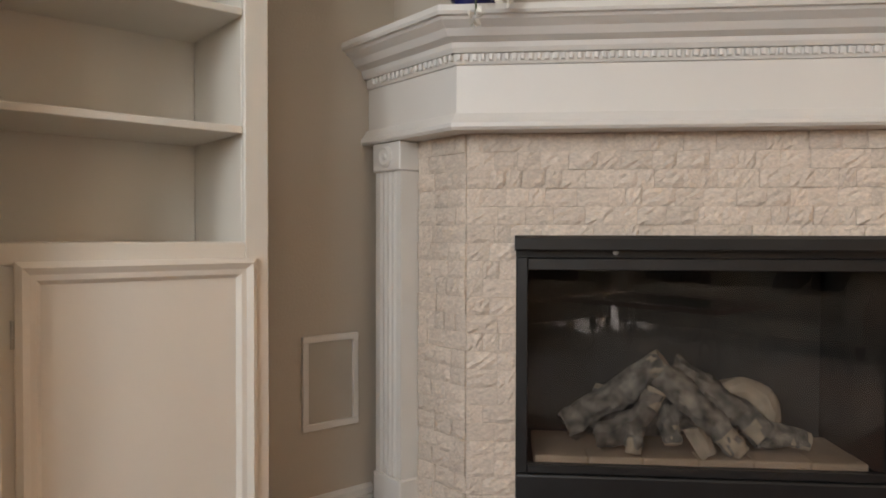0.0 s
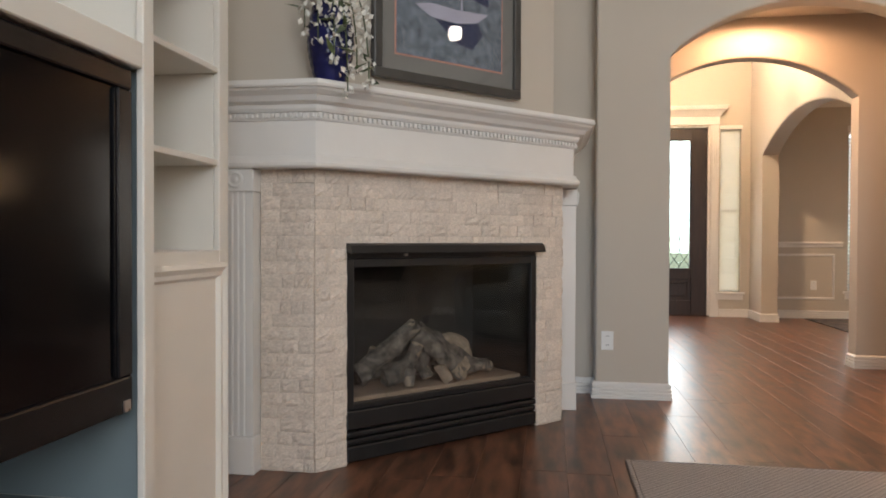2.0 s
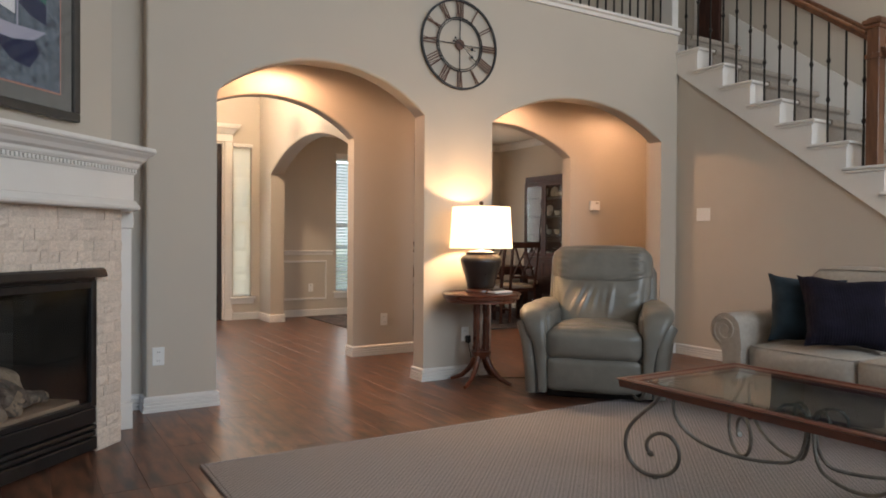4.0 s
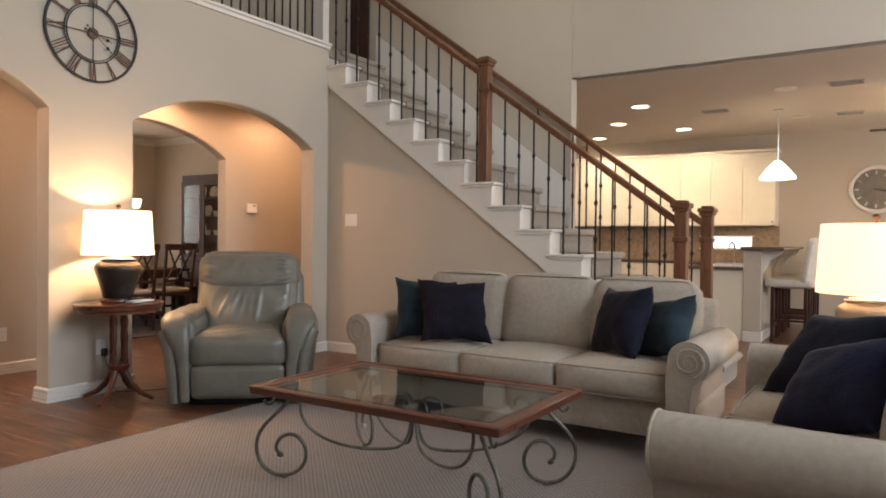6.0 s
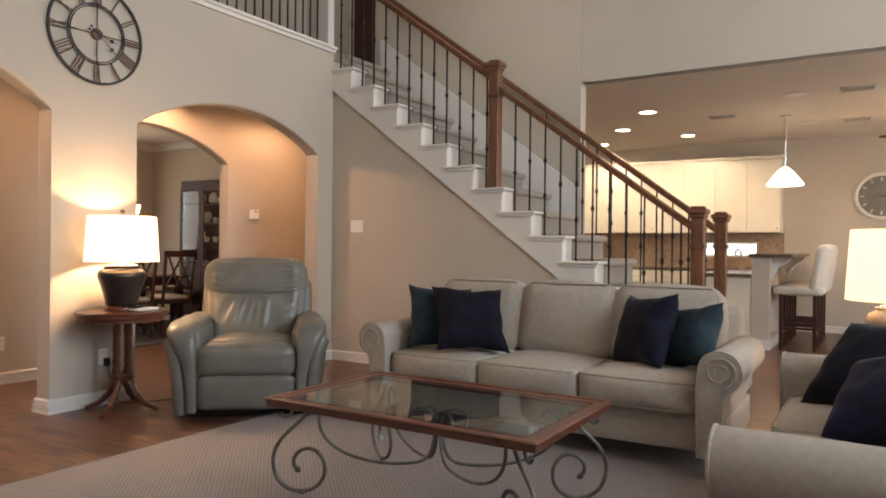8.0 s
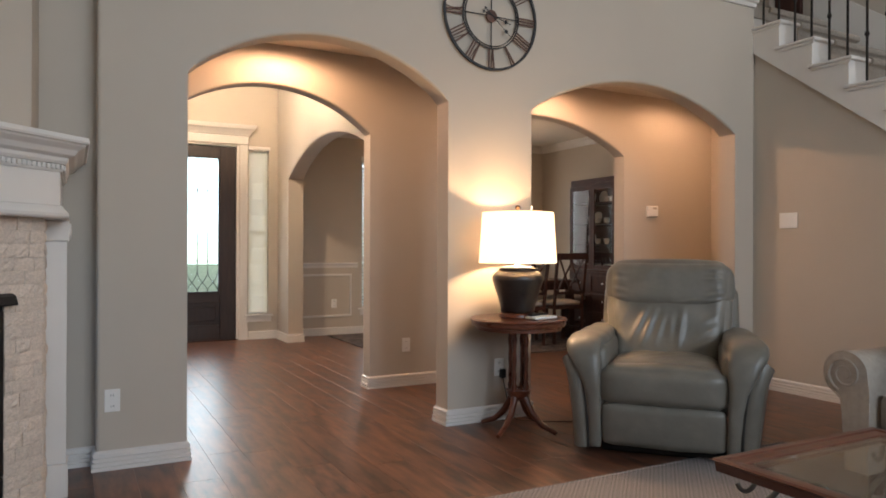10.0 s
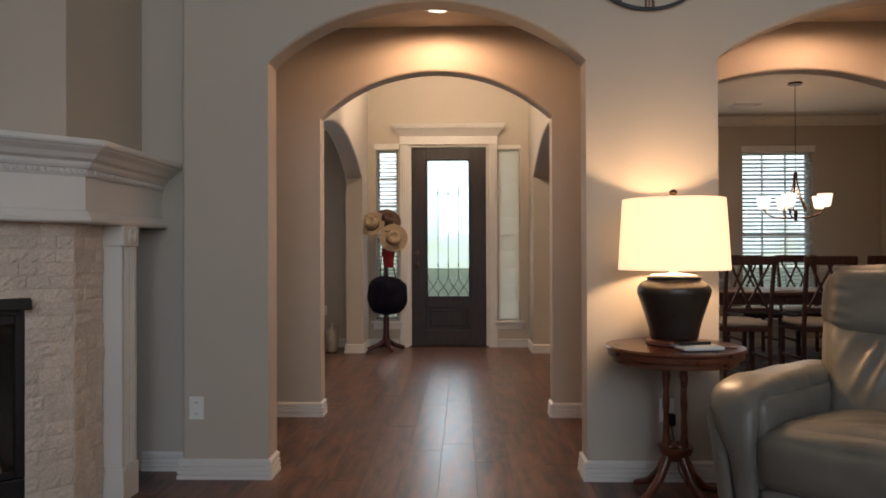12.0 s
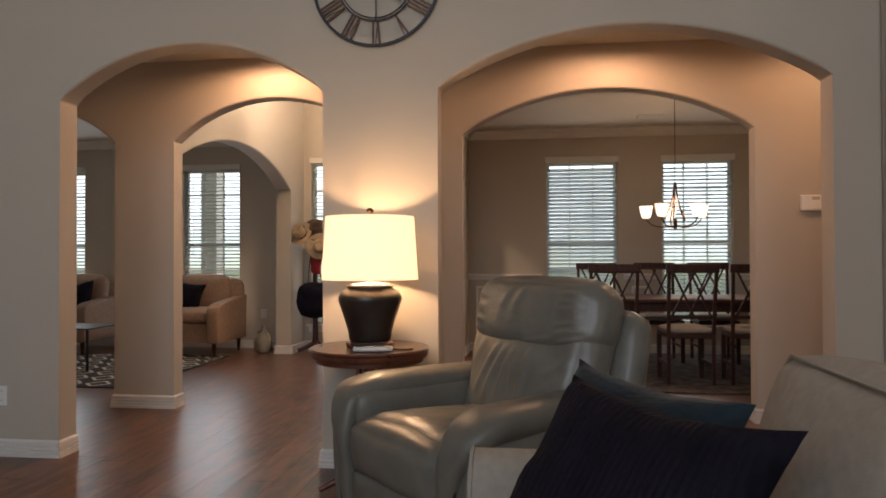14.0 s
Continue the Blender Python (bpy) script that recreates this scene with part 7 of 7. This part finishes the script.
# peninsula with a raised bar
pn_ = thing("peninsula", pose(8.50, -0.30, 0), "kitchen peninsula with greige half wall", "kitchen peninsula")
part("half_wall", bx(0, -0.20, 0, 2.2, 0.0, 1.115), PAINT, pn_)
part("base_unit", bx(0.02, 0.001, 0, 2.2, 0.62, 0.868), KW, pn_, "cream base cabinets")
part("low_counter", bx(-0.02, 0.001, 0.869, 2.2, 0.65, 0.909, bev=0.006), GRAN, pn_)
part("bar_top", bx(-0.05, -0.46, 1.116, 2.2, 0.03, 1.156, bev=0.008), GRAN, pn_)
part("baseboard", bx(-0.016, -0.216, 0, 2.2, 0.0, 0.12, bev=0.004), WHITE, pn_)
for x in (0.15, 1.1, 2.0):
    part("corbel", prism([(-0.20, 1.115), (-0.42, 1.115), (-0.40, 1.07), (-0.28, 0.99), (-0.22, 0.87), (-0.20, 0.85)], 0.06, m=pose(x, 0, 0, 0, 0, 90) @ Matrix.Diagonal((1, -1, 1, 1))), WHITE, pn_)
STOOLC = mat("grey_upholstery", (0.58, 0.54, 0.48), 0.7, var=0.08, scale=20, bump=0.2, bscale=200)


def stool(x, y):
    s = thing("bar_stool", pose(x, y, 0), "grey upholstered bar stool with dark legs", "bar stool", "bar stools")
    part("seat", soft(0.46, 0.54, 0.11, 0.04, 0.01, 8, m=pose(0, 0, 0.715)), STOOLC, s, smooth=60)
    part("backrest", soft(0.48, 0.10, 0.56, 0.04, 0.01, 10, m=pose(0, -0.265, 0.975, 9), warp=lambda p, u, v, w: Vector((0, 0.07 * u * u, 0.015 * (1 - u * u) * w))), STOOLC, s, smooth=60)
    for sx in (-1, 1):
        for sy in (-1, 1):
            part("leg", bx(sx * 0.19 - 0.02, sy * 0.18 - 0.02, 0, sx * 0.19 + 0.02, sy * 0.18 + 0.02, 0.67, bev=0.003), WOODDARK, s)
        part("stretcher", bx(sx * 0.19 - 0.012, -0.16, 0.25, sx * 0.19 + 0.012, 0.16, 0.28), WOODDARK, s)
    for sy in (-1, 1):
        part("stretcher", bx(-0.17, sy * 0.18 - 0.012, 0.18, 0.17, sy * 0.18 + 0.012, 0.21), WOODDARK, s)


stool(8.85, -0.79)
stool(9.50, -0.79)
stool(10.15, -0.79)
LITP = glow("lit_pendant_glass", (1.0, 0.86, 0.62), 4.0)
pd = thing("pendant_lamp", pose(8.88, -0.617, 0), "lit white glass cone pendant over the bar", "pendant lamp")
part("canopy", lathe([(0.07, 2.84), (0.065, 2.85), (0.07, 2.859)], 18), STEEL, pd, smooth=40)
pr = BM()
tube(pr, [(0, 0, 2.84), (0, 0, 2.22)], 0.01, 8)
part("rod", pr, STEEL, pd)
part("shade", lathe([(0.21, 2.0), (0.205, 2.0), (0.12, 2.10), (0.05, 2.18), (0.02, 2.22), (0.03, 2.225), (0.07, 2.19), (0.14, 2.11), (0.21, 2.015)], 28, caps=False), LITP, pd, "lit white glass shade", smooth=50)
gp_ = thing("globe_pendant", pose(4.82, 1.52, 0), "lit frosted glass globe hanging high beside the stairs", "pendant lamp")
part("canopy", lathe([(0.075, TOP - 0.02), (0.07, TOP - 0.012), (0.075, TOP - 0.001)], 18), BRONZE, gp_, smooth=40)
gr_ = BM()
tube(gr_, [(0, 0, TOP - 0.02), (0, 0, 3.74)], 0.008, 8)
part("rod", gr_, BRONZE, gp_)
part("collar", lathe([(0.012, 3.76), (0.035, 3.745), (0.045, 3.712), (0.0, 3.71)], 18), BRONZE, gp_, smooth=40)
part("globe", lathe([(0.0, 3.53)] + [(0.098 * math.cos(radians(a)), 3.63 + 0.098 * math.sin(radians(a))) for a in range(-75, 61, 15)], 24), glow("lit_globe_glass", (1.0, 0.93, 0.80), 26.0), gp_, "lit frosted globe", smooth=60)
kc = thing("wall_clock", pose(10.998, -1.635, 1.98, 90, 0, -90), "round kitchen wall clock with white rim and grey face", "clock")
GFACE = mat("grey_clock_face", (0.20, 0.18, 0.15), 0.7, var=0.2, scale=10)
part("face", lathe([(0.29, 0.004), (0.29, 0.02), (0.0, 0.021)], 48), GFACE, kc)
part("rim", lathe([(0.285, 0.0), (0.345, 0.0), (0.345, 0.02), (0.32, 0.04), (0.29, 0.036), (0.285, 0.022)], 48, caps=False), WHITE, kc, smooth=40)
for k in range(12):
    part("numeral", bx(-0.012, 0.21, 0.022, 0.012, 0.265, 0.025, m=pose(0, 0, 0, 0, 0, 30 * k)), SLAT, kc)
for ang, L in ((-100, 0.13), (-105, 0.20)):
    part("pointer", bx(-0.006, -0.03, 0.026, 0.006, L, 0.029, m=pose(0, 0, 0, 0, 0, ang)), BLACK, kc)
CANG = glow("can_lens", (1.0, 0.82, 0.56), 9.0)
for i, (x, y) in enumerate(KITCHEN_CANS):
    cn = thing("recessed_light", pose(x, y, 2.86), "lit recessed ceiling light with white trim", "ceiling light", "kitchen ceiling lights")
    part("trim", lathe([(0.095, 0.0), (0.13, -0.004), (0.13, -0.007), (0.095, -0.006)], 24, caps=False), WHITE, cn, smooth=40)
    part("lens", lathe([(0.0, -0.002), (0.095, -0.003), (0.095, -0.005), (0.0, -0.0045)], 24), CANG, cn)
for x, y in ((1.25, 4.28), (3.75, 4.18), (5.3, 4.08)):
    cn = thing("recessed_light", pose(x, y, 2.74), "lit recessed hallway light with white trim", "ceiling light", "hallway ceiling lights")
    part("trim", lathe([(0.07, 0.0), (0.10, -0.004), (0.10, -0.007), (0.07, -0.006)], 24, caps=False), WHITE, cn, smooth=40)
    part("lens", lathe([(0.0, -0.002), (0.07, -0.003), (0.07, -0.005), (0.0, -0.0045)], 24), CANG, cn)
for x, y in ((7.6, -1.41), (8.59, 0.07), (9.54, -1.36)):
    vn = thing("ceiling_vent", pose(x, y, 2.859), "grey slatted ceiling air vent", "vent", "kitchen ceiling vents")
    part("frame", bx(-0.10, -0.16, -0.008, 0.10, 0.16, 0, bev=0.002), SLAT, vn)
    for k in range(6):
        part("slat", bx(-0.085 + k * 0.03, -0.145, -0.014, -0.07 + k * 0.03, 0.145, -0.0082), VENT, vn)
for x, y in ((7.61, -0.84), (9.52, -0.81)):
    sk = thing("ceiling_speaker", pose(x, y, 2.859), "round white ceiling speaker", "speaker", "kitchen ceiling speakers")
    part("grille", lathe([(0.11, 0.0), (0.11, -0.008), (0.0, -0.010)], 24), WHITE, sk, smooth=40)
fan = thing("ceiling_fan", pose(8.75, -2.25, 0), "ceiling fan with dark blades and a lit bowl", "ceiling fan")
fr_ = BM()
tube(fr_, [(0, 0, 2.859), (0, 0, 2.56)], 0.014, 8)
part("rod", fr_, BRONZE, fan)
part("motor", lathe([(0.0, 2.58), (0.06, 2.57), (0.11, 2.53), (0.11, 2.48), (0.07, 2.45), (0.0, 2.45)], 24), BRONZE, fan, smooth=50)
part("light_bowl", lathe([(0.0, 2.33), (0.08, 2.35), (0.13, 2.40), (0.13, 2.43), (0.0, 2.44)], 24), LITP, fan, "lit glass bowl", smooth=50)
for k in range(5):
    part("blade", bx(0.14, -0.065, 2.50, 0.66, 0.065, 2.508, bev=0.003, m=pose(0, 0, 0, 0, 0, 72 * k + 20)), WOODDARK, fan)
for x in (4.53,):
    dv = thing("ceiling_vent", pose(x, 7.6, 2.769), "white ceiling air vent in the dining room", "vent")
    part("frame", bx(-0.15, -0.10, -0.008, 0.15, 0.10, 0, bev=0.002), WHITE, dv)
    for k in range(5):
        part("slat", bx(-0.135, -0.075 + k * 0.034, -0.013, 0.135, -0.06 + k * 0.034, -0.0082), WHITE, dv)


# ---- floor planks (nearest as parts, the rest joined)
floor = tagged(new("floor"), "dark reddish-brown hardwood plank floor", "floor", "", "structure")
rng = random.Random(4)
PW = 0.19
near, far = [], []
ix = 0
x = -1.76
while x < 11.0:
    y = -5.3 - rng.random() * 1.2
    while y < 8.3:
        L = rng.choice((0.9, 1.22, 1.22, 1.5))
        a, b = max(y, -5.3), min(y + L, 8.3)
        if b - a > 0.02:
            (near if (-1.7 < x < 3.4 and 0.6 < b and a < 8.3) else far).append((x, a, b))
        y += L
    x += PW
near.sort(key=lambda p: abs(p[0] - 1.2) + abs(p[1] - 3.5) * 0.6)
far += near[300:]
near = near[:300]
plank_me = finish("plank", bx(0.0004, 0.0003, -0.012, PW - 0.0004, 1 - 0.0003, 0.0, bev=0.0008), PLANK)
for x, a, b in near:
    ob = new("plank", plank_me)
    ob.parent = floor
    ob.matrix_basis = Matrix.Translation((x, a, 0)) @ Matrix.Diagonal((1, b - a, 1, 1))
V, F = [], []
for x, a, b in far:
    k = len(V)
    e = 0.0009
    V += [(x, a, -0.004), (x + PW, a, -0.004), (x + PW, b, -0.004), (x, b, -0.004), (x + e, a + e, 0), (x + PW - e, a + e, 0), (x + PW - e, b - e, 0), (x + e, b - e, 0)]
    F += [(k, k + 1, k + 5, k + 4), (k + 1, k + 2, k + 6, k + 5), (k + 2, k + 3, k + 7, k + 6), (k + 3, k, k + 4, k + 7), (k + 4, k + 5, k + 6, k + 7)]
x = -4.2
while x < -1.77:
    k = len(V)
    V += [(x, 3.4, 0), (x + PW - 0.003, 3.4, 0), (x + PW - 0.003, 8.3, 0), (x, 8.3, 0)]
    F += [(k, k + 1, k + 2, k + 3)]
    x += PW
pm = bpy.data.meshes.new("planks")
pm.from_pydata(V, [], F)
PLANKFAR = PLANK.copy()
nt = PLANKFAR.node_tree
oi = [n for n in nt.nodes if n.type == "OBJECT_INFO"][0]
geo = nt.nodes.new("ShaderNodeNewGeometry")
for lk in list(oi.outputs["Random"].links):
    nt.links.new(geo.outputs["Random Per Island"], lk.to_socket)
pm.materials.append(PLANKFAR)
po = new("planks", pm)
po.parent = floor
tagged(po, "", "", "", "stuff")

# ---- split-face stones of the fireplace
stone_me = []
for k in range(10):
    bm = BM()
    nx, nz = 5, 4
    grid = []
    for i in range(nx + 1):
        col = []
        for j in range(nz + 1):
            u, w = i / nx, j / nz
            edge = i in (0, nx) or j in (0, nz)
            dep = -(0.001 + 0.003 * rng.random()) if edge else -(0.003 + 0.006 * rng.random())
            col.append(bm.verts.new((u + (0 if edge else 0.08 * (rng.random() - 0.5)), dep, w + (0 if edge else 0.1 * (rng.random() - 0.5)))))
        grid.append(col)
    for i in range(nx):
        for j in range(nz):
            bm.faces.new((grid[i][j], grid[i + 1][j], grid[i + 1][j + 1], grid[i][j + 1]))
    rimv = [grid[i][0] for i in range(nx + 1)] + [grid[nx][j] for j in range(1, nz + 1)] + [grid[i][nz] for i in range(nx - 1, -1, -1)] + [grid[0][j] for j in range(nz - 1, 0, -1)]
    back = [bm.verts.new((v.co.x, 0.012, v.co.z)) for v in rimv]
    for i in range(len(rimv)):
        j = (i + 1) % len(rimv)
        bm.faces.new((rimv[i], back[i], back[j], rimv[j]))
    stone_me.append(finish("stone", bm, STONE))
surround = part("stone_surround", bx(0.02, 0.062, 0.98, LF - 0.02, 0.07, 1.26), MORTAR, fire, "cream split-face travertine stones in running courses")


def course(m, u0, u1, z, h):
    u = u0
    while u < u1 - 0.004:
        w = rng.choice((0.05, 0.07, 0.085, 0.095))
        if u + w > u1 - 0.035:
            w = u1 - u
        ob = new("stone", rng.choice(stone_me))
        ob.parent = surround
        ob.matrix_basis = m @ Matrix.Translation((u + 0.0003, -0.008 * rng.random(), z + 0.0004)) @ Matrix.Diagonal((w - 0.0008, 0.6 + 0.9 * rng.random(), h - 0.0008, 1))
        u += w


RH = 1.283 / 23
FRONT = Matrix.Identity(4)
LEFTM = inv @ pose(-1.535, 1.659, 0)
RIGHTM = inv @ pose(-0.262, 2.696, 0, 0, 0, 90)
for k in range(23):
    z = k * RH
    if z + RH > FZ + 0.01:
        course(FRONT, 0, LF, z, RH)
    else:
        course(FRONT, 0, FX0, z, RH)
        course(FRONT, FX1, LF, z, RH)
    course(LEFTM, 0, 0.236, z, RH)
    course(RIGHTM, 0, 0.236, z, RH)
